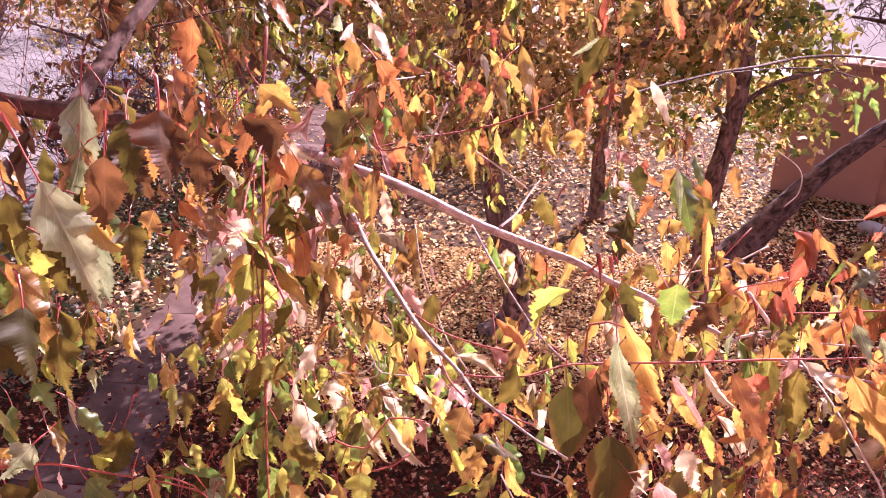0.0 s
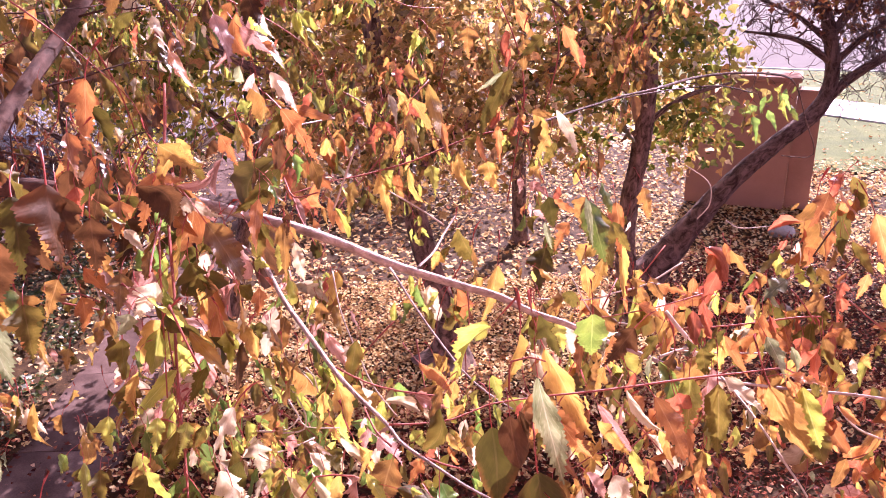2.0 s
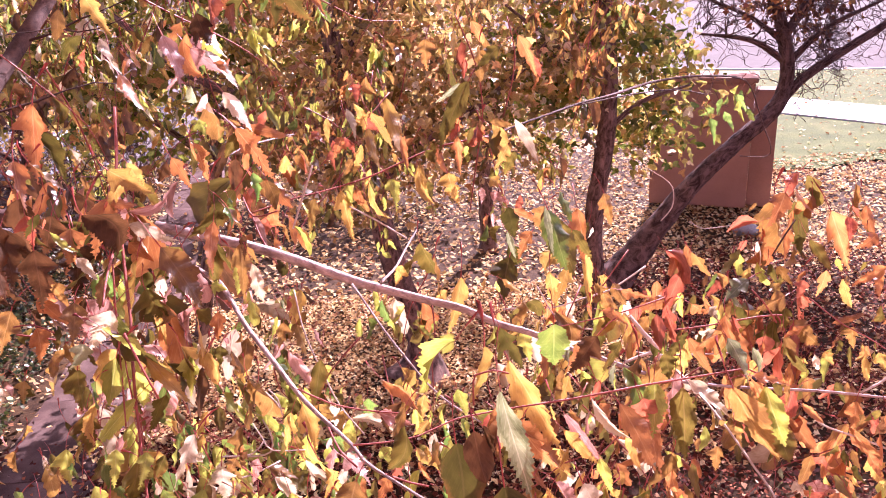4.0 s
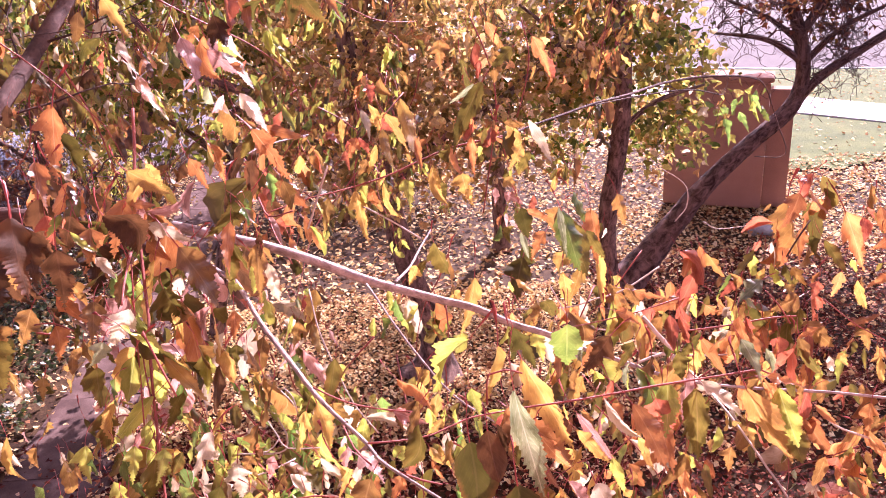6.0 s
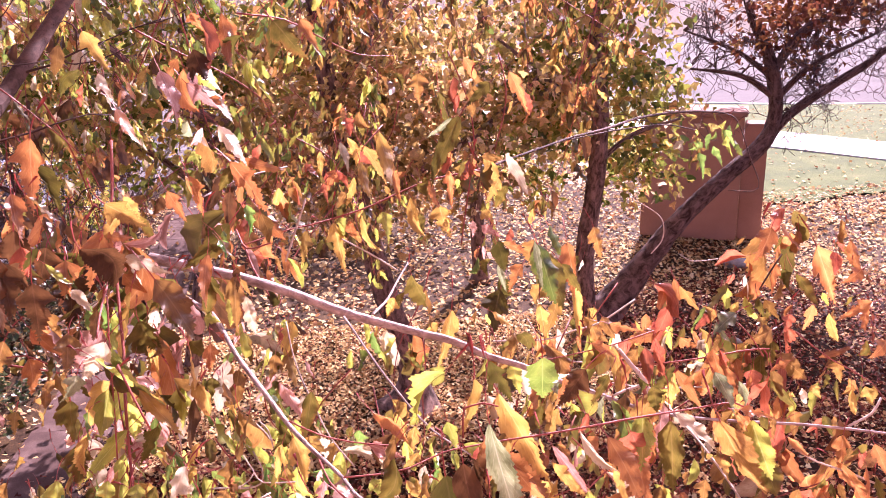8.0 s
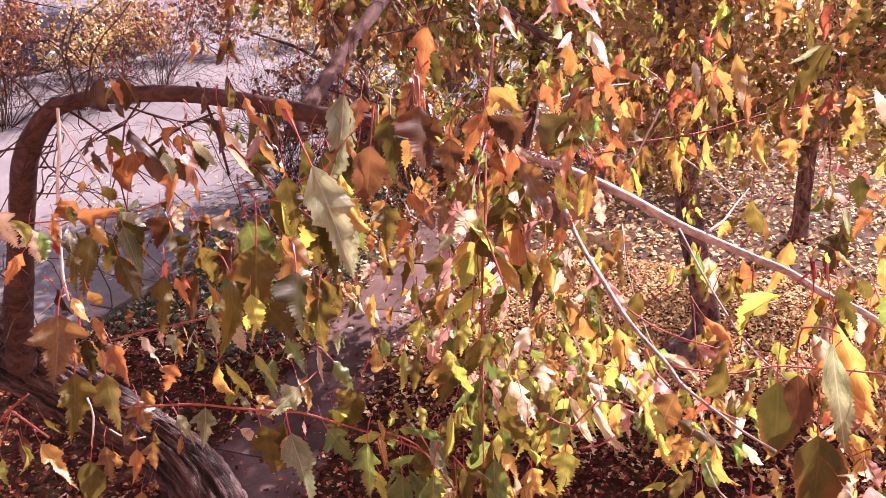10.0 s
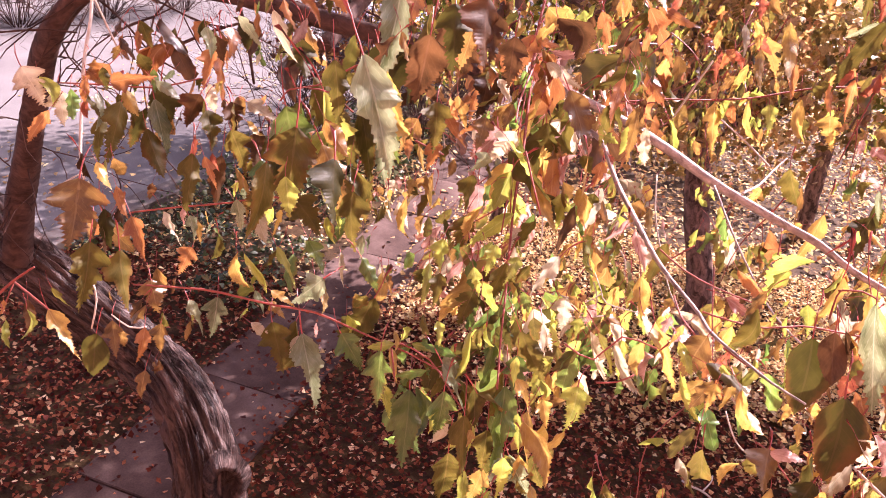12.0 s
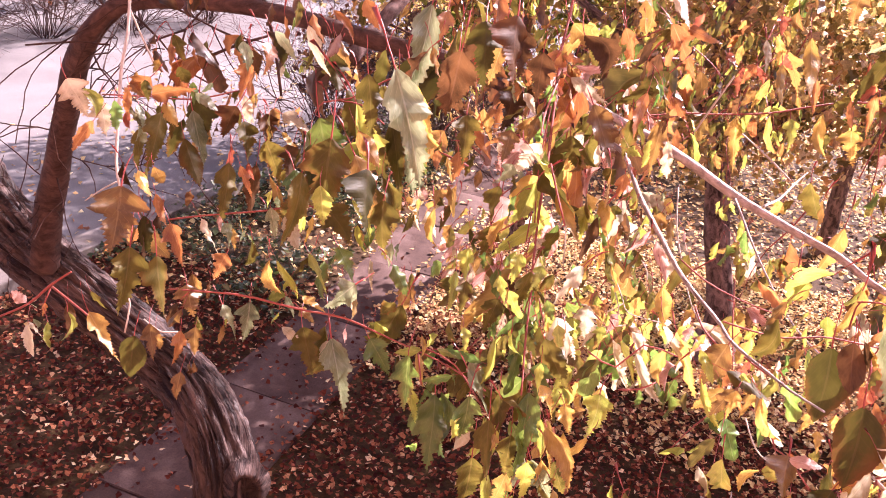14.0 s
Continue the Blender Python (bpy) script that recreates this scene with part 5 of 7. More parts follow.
def leaf_mesh(shape, seed, mat, count=43):
    """One blade of unit length and width along +Y with its stalk behind it: jagged teeth, folded and rolled, curled and rippled."""
    rng = random.Random(seed)
    fold, curl, twist, wave = rng.uniform(-0.1, 0.55), rng.uniform(-0.25, 0.6), rng.uniform(-0.8, 0.8), rng.uniform(0.03, 0.08)
    roll = rng.uniform(-0.5, 1.1)
    bend = rng.uniform(-0.2, 0.2)
    bite = rng.uniform(0.8, 1.25)
    if shape == "sickle":
        fold, bend = rng.uniform(0.5, 0.9), rng.choice((-1, 1)) * rng.uniform(0.5, 0.9)
    if shape == "ovate":
        twist, curl, fold, wave, roll, bite = twist * 0.2, curl * 0.3, abs(fold) * 0.3, 0.008, roll * 0.2, 0.45
    verts, uvs, faces, idx = [], [], [], []
    coarse = OUTLINES[shape]
    # teeth of uneven length on either margin
    edges = []
    for side in (0, 1):
        phase, width, edge = rng.random(), rng.uniform(0.05, 0.07), []
        slip, full, pinch = rng.uniform(-0.09, 0.09), rng.uniform(0.72, 1.12), rng.uniform(0.0, 0.25)
        for j in range(count):
            v = j / (count - 1)
            w = float(np.interp(v + slip * math.sin(math.pi * v), [a for a, _ in coarse], [b for _, b in coarse]))
            w *= full * (1 - pinch * math.sin(v * 12 + seed + side) ** 2) if shape != "ovate" else 1
            phase += 1 / (count - 1) / width
            if phase >= 1:
                phase, width = phase - 1, rng.uniform(0.045, 0.085)
            tooth = bite * (0.055 + 0.085 * v) * (phase - 0.55) * (0.4 if v < 0.06 else 1)
            edge.append(max(0.003, w * (1 + (0.10 if side else -0.10) * math.sin(v * 7 + seed)) + tooth * min(1, (1 - v) * 9)))
        edges.append(edge)
    for i in range(count):
        v = i / (count - 1)
        a = twist * v
        wl, wr = edges[0][i], edges[1][i]
        for k, x in enumerate((-wl, -wl * 0.55, 0, wr * 0.55, wr)):
            y = v + abs(x) * 0.18
            z = fold * abs(x) - roll * x * x - curl * (v - 0.15) ** 2 + wave * math.sin(v * 19 + (2 if x > 0 else 0)) * abs(x) * 2
            x2 = x * math.cos(a) - z * math.sin(a) + (bend * 4 * v * (1 - v) * 0.7 if shape == "sickle" else bend * v * v)
            verts.append((x2, y, x * math.sin(a) + z * math.cos(a)))
            uvs.append((k / 4, v))
    for i in range(count - 1):
        for k in range(4):
            faces.append((i * 5 + k, i * 5 + k + 1, (i + 1) * 5 + k + 1, (i + 1) * 5 + k))
            idx.append(0)
    # stalk
    n0 = len(verts)
    out = rng.uniform(-0.25, 0.25)
    for j in range(6):
        s = j / 5
        for c in range(3):
            verts.append((0.017 * math.cos(c * 2.1) * (1.2 - 0.4 * s) + out * s * s, -0.55 * s + 0.02, 0.012 * math.sin(c * 2.1) - 0.25 * s * s * rng.choice((1, 0.6))))
            uvs.append((0.5, 0.0))
    for j in range(5):
        for c in range(3):
            faces.append((n0 + j * 3 + c, n0 + j * 3 + (c + 1) % 3, n0 + (j + 1) * 3 + (c + 1) % 3, n0 + (j + 1) * 3 + c))
            idx.append(1)
    ob = mesh_object("leaf", verts, faces, [mat, M_PETIOLE], uvs=uvs, mat_index=idx)
    me = ob.data
    bpy.data.objects.remove(ob)
    return me


LEAVES = {(c, s): [leaf_mesh(s, 31 * i + len(c) * 7 + len(s), m) for i in range(7 if s == "lobed" else 5)] for c, m in LEAF_MATS.items() for s in OUTLINES}
leaf_dice = random.Random(8)


def leaf_at(colour, shape, base, tip, width, turn):
    """A leaf from its stalk's end to its tip, its face turned to the open side by some degrees."""
    base, tip = Vector(base), Vector(tip)
    y = tip - base
    length = y.length
    y.normalize()
    face = (Vector((0.03, -0.05, 3.85)) - base).normalized()
    z = (face - y * face.dot(y)).normalized()
    x = y.cross(z)
    m = Matrix.Translation(base) @ Matrix((x, y, z)).transposed().to_4x4() @ Matrix.Rotation(radians(turn), 4, "Y") @ Matrix.Diagonal((width, length, (width + length) * 0.5, 1))
    ob = new("leaf", leaf_dice.choice(LEAVES[colour, shape]))
    ob.parent = near_tree
    ob.matrix_parent_inverse = Matrix.Translation(near_tree.location).inverted()
    ob.matrix_basis = m
    return ob


KIN = {
    "green": ("olive", "lime", "green", "umber"),
    "bright_green": ("lime", "green", "olive"),
    "lime": ("yellow", "olive", "lime", "green"),
    "yellow": ("ochre", "yellow", "olive", "lime"),
    "orange": ("orange", "ochre", "red", "brown", "olive"),
    "ochre": ("olive", "ochre", "brown"),
    "red": ("orange", "red", "brown", "ochre"),
    "pink": ("cream", "pink", "orange", "brown"),
    "pale": ("olive", "green", "pale", "umber"),
    "cream": ("pink", "yellow", "pale", "lime"),
    "olive": ("olive", "ochre", "brown", "umber"),
    "umber": ("olive", "ochre"),
    "brown": ("brown", "olive", "orange", "umber"),
}


def hang(colour, shape, rows, mates=1.5):
    """Leaves from stalk to tip, each with smaller ones of its bunch just behind it."""
    d = leaf_dice
    for x, y, z, x2, y2, z2, width, turn in rows:
        leaf_at(colour, shape, (x, y, z), (x2, y2, z2), width * d.uniform(0.95, 1.1), turn)
        base, run = Vector((x, y, z)), Vector((x2, y2, z2)) - Vector((x, y, z))
        size = max(run.length, width)
        for _ in range(int(mates + d.random())):
            off = Vector((d.uniform(-0.7, 0.7), d.uniform(0.15, 0.9), d.uniform(-0.45, 0.45))) * size
            way = Vector((d.uniform(-0.7, 0.7), d.uniform(-0.5, 0.5), -1)).normalized()
            length = size * d.uniform(0.45, 0.95)
            leaf_at(d.choice(KIN[colour]), d.choice(("lobed", "narrow", "blade", "sickle")), base + off, base + off + way * length, length * d.uniform(0.3, 0.62), d.uniform(-78, 78))


hang("cream", "lobed", [
    (-0.494, 0.441, 3.598, -0.474, 0.441, 3.571, 0.0282, 20),
    (-0.477, 0.458, 3.58, -0.469, 0.453, 3.553, 0.0214, 29),
    (-0.328, 0.481, 3.594, -0.3, 0.481, 3.584, 0.0149, -12),
    (-0.202, 0.481, 3.543, -0.193, 0.479, 3.522, 0.0104, 19),
    (-0.143, 0.675, 3.622, -0.105, 0.665, 3.609, 0.0197, -23),
    (-0.147, 0.606, 3.576, -0.167, 0.596, 3.545, 0.0245, -9),
    (-0.071, 0.633, 3.526, -0.063, 0.623, 3.507, 0.0136, -2),
    (-0.084, 0.536, 3.505, -0.102, 0.514, 3.471, 0.0271, 30),
    (-0.095, 0.514, 3.466, -0.073, 0.507, 3.433, 0.0205, 16),
    (-0.084, 0.501, 3.462, -0.077, 0.484, 3.44, 0.0195, -32),
    (0.117, 0.399, 3.412, 0.123, 0.386, 3.398, 0.0107, -13),
    (0.499, 0.974, 3.364, 0.515, 0.972, 3.343, 0.0194, -27),
])
hang("cream", "lobed", [
    (-0.055, 0.812, 3.484, -0.031, 0.801, 3.469, 0.0169, 1),
    (-0.017, 0.789, 3.424, -0.008, 0.77, 3.403, 0.0159, -7),
    (0.071, 0.778, 3.319, 0.08, 0.762, 3.296, 0.0165, -5),
    (-0.076, 0.57, 3.455, -0.073, 0.559, 3.428, 0.0224, 32),
    (-0.069, 0.593, 3.427, -0.077, 0.579, 3.408, 0.0159, -26),
    (0.199, 0.609, 3.51, 0.216, 0.605, 3.519, 0.0122, 29),
    (0.219, 0.598, 3.384, 0.234, 0.575, 3.354, 0.0326, -25),
    (0.522, 0.77, 3.231, 0.534, 0.758, 3.213, 0.02, -27),
    (-0.282, 0.703, 3.471, -0.288, 0.697, 3.451, 0.0164, -4),
    (-0.139, 0.662, 3.467, -0.142, 0.653, 3.449, 0.0269, -17),
])
hang("bright_green", "narrow", [
    (-0.432, 0.419, 3.597, -0.425, 0.411, 3.577, 0.011, 30),
    (-0.186, 0.478, 3.388, -0.175, 0.48, 3.38, 0.0079, -31),
    (-0.158, 0.456, 3.424, -0.182, 0.452, 3.412, 0.0095, -24),
    (-0.119, 0.489, 3.475, -0.133, 0.476, 3.455, 0.0067, -17),
    (-0.14, 0.471, 3.433, -0.172, 0.473, 3.436, 0.008, -24),
    (0.984, 2.017, 3.45, 0.972, 2.013, 3.408, 0.0208, 7),
    (1.06, 2.068, 3.46, 1.034, 2.044, 3.424, 0.0218, 34),
])
hang("orange", "lobed", [
    (-0.434, 0.464, 3.606, -0.453, 0.458, 3.59, 0.0225, -26),
    (-0.423, 0.45, 3.597, -0.388, 0.459, 3.609, 0.018, 3),
    (-0.382, 0.413, 3.513, -0.362, 0.405, 3.485, 0.021, 14),
    (-0.335, 0.47, 3.649, -0.324, 0.454, 3.628, 0.0186, -22),
    (-0.374, 0.508, 3.621, -0.367, 0.489, 3.593, 0.0177, 17),
    (-0.296, 0.503, 3.581, -0.273, 0.496, 3.555, 0.0187, -5),
    (-0.224, 0.543, 3.682, -0.222, 0.523, 3.656, 0.019, -8),
    (-0.34, 0.442, 3.56, -0.328, 0.439, 3.537, 0.0124, -3),
    (-0.105, 0.691, 3.671, -0.09, 0.688, 3.645, 0.0173, 15),
    (-0.158, 0.682, 3.643, -0.163, 0.65, 3.605, 0.0349, 19),
    (-0.214, 0.657, 3.683, -0.208, 0.638, 3.644, 0.0229, -19),
    (-0.074, 0.63, 3.558, -0.074, 0.627, 3.532, 0.0163, 0),
])
hang("orange", "lobed", [
    (-0.365, 0.4, 3.431, -0.362, 0.39, 3.403, 0.0146, -2),
    (-0.352, 0.444, 3.483, -0.359, 0.432, 3.463, 0.0246, -9),
    (0.145, 0.486, 3.509, 0.16, 0.473, 3.486, 0.0237, 32),
    (-0.092, 0.894, 3.723, -0.077, 0.884, 3.708, 0.0201, -27),
    (-0.076, 0.877, 3.657, -0.034, 0.844, 3.609, 0.0353, 17),
    (-0.125, 0.909, 3.638, -0.11, 0.897, 3.596, 0.0305, 31),
    (-0.115, 1.088, 3.513, -0.138, 1.075, 3.467, 0.0274, -32),
    (0.031, 1.129, 3.59, 0.016, 1.117, 3.562, 0.0298, -17),
    (0.293, 1.22, 3.705, 0.324, 1.205, 3.646, 0.0289, -7),
    (0.197, 1.192, 3.568, 0.198, 1.181, 3.508, 0.0247, 15),
    (0.287, 1.098, 3.446, 0.258, 1.092, 3.407, 0.0344, 27),
    (0.601, 0.994, 3.51, 0.58, 0.977, 3.465, 0.0339, 2),
])
hang("orange", "lobed", [
    (0.625, 1.021, 3.451, 0.609, 0.998, 3.406, 0.025, -15),
    (0.668, 0.995, 3.48, 0.703, 0.988, 3.399, 0.0487, -21),
    (0.669, 0.988, 3.398, 0.663, 0.987, 3.356, 0.0229, -12),
    (0.713, 0.927, 3.421, 0.665, 0.931, 3.396, 0.028, 23),
    (0.48, 0.986, 3.365, 0.509, 0.984, 3.342, 0.0295, 31),
    (0.545, 0.957, 3.344, 0.553, 0.939, 3.308, 0.0337, 12),
    (0.744, 0.931, 3.362, 0.719, 0.916, 3.341, 0.0289, -5),
    (0.706, 0.947, 3.46, 0.677, 0.935, 3.443, 0.0228, -2),
    (-0.062, 0.82, 3.522, -0.067, 0.802, 3.501, 0.015, -17),
    (0.051, 0.565, 3.433, 0.037, 0.551, 3.415, 0.0197, -8),
    (0.158, 0.607, 3.447, 0.202, 0.578, 3.419, 0.0308, -3),
    (0.225, 0.58, 3.472, 0.239, 0.578, 3.453, 0.0184, -16),
])
hang("orange", "lobed", [
    (0.321, 0.815, 3.468, 0.35, 0.796, 3.461, 0.018, 22),
    (0.311, 0.847, 3.431, 0.347, 0.846, 3.415, 0.0219, -31),
    (0.371, 0.61, 3.467, 0.402, 0.599, 3.461, 0.0185, -34),
    (0.588, 0.773, 3.327, 0.582, 0.761, 3.291, 0.0271, 27),
    (0.625, 0.769, 3.314, 0.643, 0.755, 3.268, 0.0257, -5),
    (0.583, 0.78, 3.248, 0.573, 0.764, 3.22, 0.0211, 9),
    (0.527, 0.711, 3.252, 0.559, 0.71, 3.231, 0.0234, -8),
    (0.532, 0.736, 3.234, 0.524, 0.724, 3.209, 0.024, -27),
    (-0.095, 0.856, 3.809, -0.088, 0.856, 3.789, 0.0215, 30),
    (0.007, 0.884, 3.799, 0.026, 0.871, 3.759, 0.0224, -4),
    (-0.247, 0.811, 3.702, -0.249, 0.79, 3.631, 0.0415, 32),
    (-0.442, 0.432, 3.494, -0.449, 0.423, 3.465, 0.0206, 16),
])
hang("orange", "lobed", [
    (-0.181, 0.653, 3.628, -0.181, 0.643, 3.599, 0.0243, -18),
    (-0.257, 0.74, 3.51, -0.25, 0.734, 3.477, 0.0298, -30),
    (-0.225, 0.783, 3.562, -0.232, 0.771, 3.525, 0.0255, 1),
    (-0.329, 0.701, 3.434, -0.316, 0.681, 3.409, 0.0224, -11),
])
hang("yellow", "narrow", [
    (-0.416, 0.457, 3.592, -0.399, 0.446, 3.577, 0.0125, -19),
    (-0.403, 0.405, 3.553, -0.393, 0.402, 3.534, 0.0105, -11),
    (-0.198, 0.501, 3.582, -0.19, 0.497, 3.563, 0.0065, -15),
    (-0.129, 0.665, 3.554, -0.127, 0.662, 3.517, 0.011, 7),
    (-0.196, 0.48, 3.42, -0.185, 0.466, 3.397, 0.0093, 10),
    (-0.064, 0.451, 3.351, -0.054, 0.436, 3.332, 0.0122, -29),
    (0.146, 0.42, 3.451, 0.154, 0.417, 3.436, 0.0087, 22),
    (0.067, 1.188, 3.588, 0.075, 1.162, 3.532, 0.0252, -30),
    (0.097, 1.217, 3.626, 0.114, 1.146, 3.541, 0.0238, 5),
    (0.367, 1.11, 3.415, 0.371, 1.089, 3.32, 0.0224, -9),
    (0.69, 0.982, 3.386, 0.699, 0.971, 3.347, 0.0183, 29),
    (0.702, 0.93, 3.295, 0.706, 0.923, 3.259, 0.0159, 5),
])
hang("yellow", "narrow", [
    (-0.027, 0.8, 3.465, -0.02, 0.787, 3.434, 0.0164, -28),
    (-0.013, 0.801, 3.37, 0.003, 0.794, 3.351, 0.014, 9),
    (0.203, 0.883, 3.464, 0.225, 0.88, 3.446, 0.0157, -30),
    (0.197, 0.585, 3.448, 0.222, 0.573, 3.42, 0.0147, 22),
    (0.247, 0.575, 3.444, 0.257, 0.569, 3.413, 0.0098, 9),
    (0.559, 0.729, 3.295, 0.562, 0.717, 3.276, 0.0118, -10),
])
hang("orange", "narrow", [
    (-0.453, 0.42, 3.577, -0.469, 0.413, 3.553, 0.014, 18),
    (-0.429, 0.431, 3.603, -0.428, 0.427, 3.584, 0.0087, -25),
    (-0.397, 0.417, 3.532, -0.389, 0.414, 3.508, 0.0089, -1),
    (-0.262, 0.509, 3.62, -0.245, 0.512, 3.601, 0.012, -25),
    (-0.211, 0.518, 3.58, -0.21, 0.513, 3.565, 0.0077, 18),
    (-0.155, 0.671, 3.643, -0.134, 0.676, 3.635, 0.0127, -5),
    (-0.072, 0.653, 3.626, -0.079, 0.627, 3.589, 0.0163, -22),
    (-0.068, 0.888, 3.657, -0.021, 0.891, 3.64, 0.0143, 10),
    (-0.073, 1.101, 3.548, -0.043, 1.077, 3.508, 0.024, -25),
    (-0.063, 1.026, 3.487, -0.052, 1, 3.457, 0.0149, 6),
    (0.112, 1.143, 3.583, 0.118, 1.138, 3.535, 0.0155, -7),
    (0.163, 1.162, 3.56, 0.173, 1.158, 3.519, 0.0172, -15),
])
hang("orange", "narrow", [
    (0.272, 1.177, 3.456, 0.313, 1.158, 3.443, 0.0176, 32),
    (0.714, 0.991, 3.486, 0.713, 0.965, 3.446, 0.0185, -21),
    (0.719, 0.947, 3.406, 0.706, 0.927, 3.378, 0.0199, -21),
    (0.454, 0.994, 3.373, 0.408, 1.006, 3.355, 0.022, 21),
    (0.446, 0.917, 3.354, 0.479, 0.903, 3.293, 0.0216, 15),
    (0.64, 0.917, 3.353, 0.68, 0.904, 3.37, 0.013, -1),
    (-0.132, 0.863, 3.489, -0.135, 0.843, 3.461, 0.0128, -10),
    (0.03, 0.59, 3.418, 0.031, 0.587, 3.394, 0.0103, -21),
    (0.243, 0.834, 3.411, 0.234, 0.795, 3.365, 0.0163, -14),
    (0.164, 0.587, 3.426, 0.18, 0.576, 3.395, 0.0133, -17),
    (0.383, 0.637, 3.446, 0.406, 0.626, 3.424, 0.018, 27),
    (0.408, 0.592, 3.446, 0.421, 0.578, 3.433, 0.0091, -1),
])
hang("orange", "narrow", [
    (-0.17, 0.825, 3.724, -0.149, 0.801, 3.685, 0.0176, -32),
    (-0.066, 0.85, 3.808, -0.059, 0.816, 3.755, 0.0182, 18),
])
hang("olive", "lobed", [
    (-0.418, 0.455, 3.583, -0.409, 0.426, 3.545, 0.0253, -34),
    (-0.352, 0.446, 3.559, -0.337, 0.418, 3.519, 0.0234, -24),
    (-0.309, 0.527, 3.637, -0.296, 0.507, 3.611, 0.0227, 30),
    (-0.277, 0.46, 3.537, -0.247, 0.451, 3.516, 0.027, 6),
    (-0.245, 0.481, 3.551, -0.24, 0.475, 3.521, 0.0213, 13),
    (-0.176, 0.596, 3.534, -0.179, 0.59, 3.499, 0.0261, -34),
    (-0.075, 0.628, 3.529, -0.076, 0.617, 3.512, 0.0222, 33),
    (-0.407, 0.398, 3.493, -0.401, 0.378, 3.443, 0.0332, -15),
    (-0.418, 0.444, 3.464, -0.409, 0.434, 3.413, 0.0294, -17),
    (-0.289, 0.457, 3.428, -0.266, 0.435, 3.4, 0.025, 23),
    (-0.143, 0.512, 3.47, -0.149, 0.498, 3.442, 0.022, -25),
    (-0.122, 0.445, 3.402, -0.116, 0.43, 3.355, 0.021, -10),
])
hang("olive", "lobed", [
    (-0.165, 0.485, 3.492, -0.163, 0.47, 3.47, 0.0137, -1),
    (0.121, 0.45, 3.424, 0.104, 0.422, 3.399, 0.0246, 1),
    (0.121, 0.417, 3.431, 0.123, 0.399, 3.414, 0.0145, -28),
    (-0.091, 1.037, 3.577, -0.112, 1.01, 3.535, 0.0347, -16),
    (0.255, 1.169, 3.696, 0.22, 1.154, 3.663, 0.0295, -8),
    (0.252, 1.086, 3.415, 0.227, 1.047, 3.363, 0.0397, 4),
    (0.586, 0.939, 3.372, 0.578, 0.927, 3.341, 0.0251, 12),
    (0.576, 0.945, 3.35, 0.575, 0.941, 3.276, 0.0341, 30),
    (-0.028, 0.6, 3.421, -0.012, 0.598, 3.398, 0.0205, -32),
    (-0.016, 0.818, 3.801, 0.013, 0.806, 3.767, 0.0393, -28),
    (-0.341, 0.854, 3.779, -0.315, 0.828, 3.737, 0.0356, 1),
    (-0.342, 0.482, 3.569, -0.322, 0.476, 3.537, 0.0254, 24),
])
hang("olive", "lobed", [
    (-0.274, 0.513, 3.575, -0.259, 0.496, 3.545, 0.0209, -10),
    (-0.35, 0.462, 3.588, -0.339, 0.456, 3.558, 0.0228, -26),
    (-0.239, 0.509, 3.536, -0.237, 0.498, 3.511, 0.023, 25),
    (-0.452, 0.475, 3.559, -0.443, 0.454, 3.531, 0.0193, -5),
    (-0.132, 0.489, 3.399, -0.12, 0.481, 3.364, 0.0212, -5),
    (-0.107, 0.47, 3.376, -0.105, 0.461, 3.338, 0.0205, -23),
    (-0.124, 0.53, 3.492, -0.132, 0.52, 3.453, 0.0256, -31),
    (-0.127, 0.632, 3.581, -0.116, 0.633, 3.547, 0.0248, 24),
    (-0.179, 0.605, 3.492, -0.181, 0.594, 3.455, 0.0234, 0),
    (-0.166, 0.426, 3.638, -0.159, 0.41, 3.612, 0.0191, -7),
    (-0.146, 0.74, 3.543, -0.14, 0.734, 3.47, 0.0407, 20),
    (-0.243, 0.442, 3.648, -0.23, 0.435, 3.602, 0.0215, -9),
])
hang("olive", "lobed", [
    (-0.249, 0.403, 3.611, -0.245, 0.382, 3.555, 0.0379, -9),
    (-0.216, 0.423, 3.568, -0.209, 0.402, 3.533, 0.029, 29),
])
hang("pale", "narrow", [
    (-0.446, 0.464, 3.582, -0.431, 0.45, 3.56, 0.0124, -19),
    (-0.384, 0.449, 3.606, -0.368, 0.455, 3.594, 0.009, 13),
    (-0.377, 0.504, 3.638, -0.364, 0.497, 3.62, 0.0121, 5),
    (-0.336, 0.48, 3.656, -0.317, 0.482, 3.638, 0.0102, 20),
    (-0.295, 0.465, 3.592, -0.291, 0.446, 3.569, 0.0096, -24),
    (0.201, 1.176, 3.647, 0.166, 1.166, 3.62, 0.0126, -12),
    (0.22, 0.749, 3.59, 0.223, 0.722, 3.55, 0.0097, 10),
    (0.251, 1.093, 3.45, 0.258, 1.081, 3.411, 0.013, 18),
    (0.373, 0.619, 3.49, 0.387, 0.616, 3.46, 0.012, -20),
])
hang("pale", "blade", [
    (-0.408, 0.481, 3.581, -0.395, 0.477, 3.534, 0.0253, -14),
    (-0.246, 0.524, 3.609, -0.224, 0.522, 3.535, 0.0289, 9),
    (0.126, 0.482, 3.549, 0.138, 0.455, 3.48, 0.0189, 30),
    (0.358, 0.636, 3.492, 0.374, 0.611, 3.461, 0.0176, -19),
])
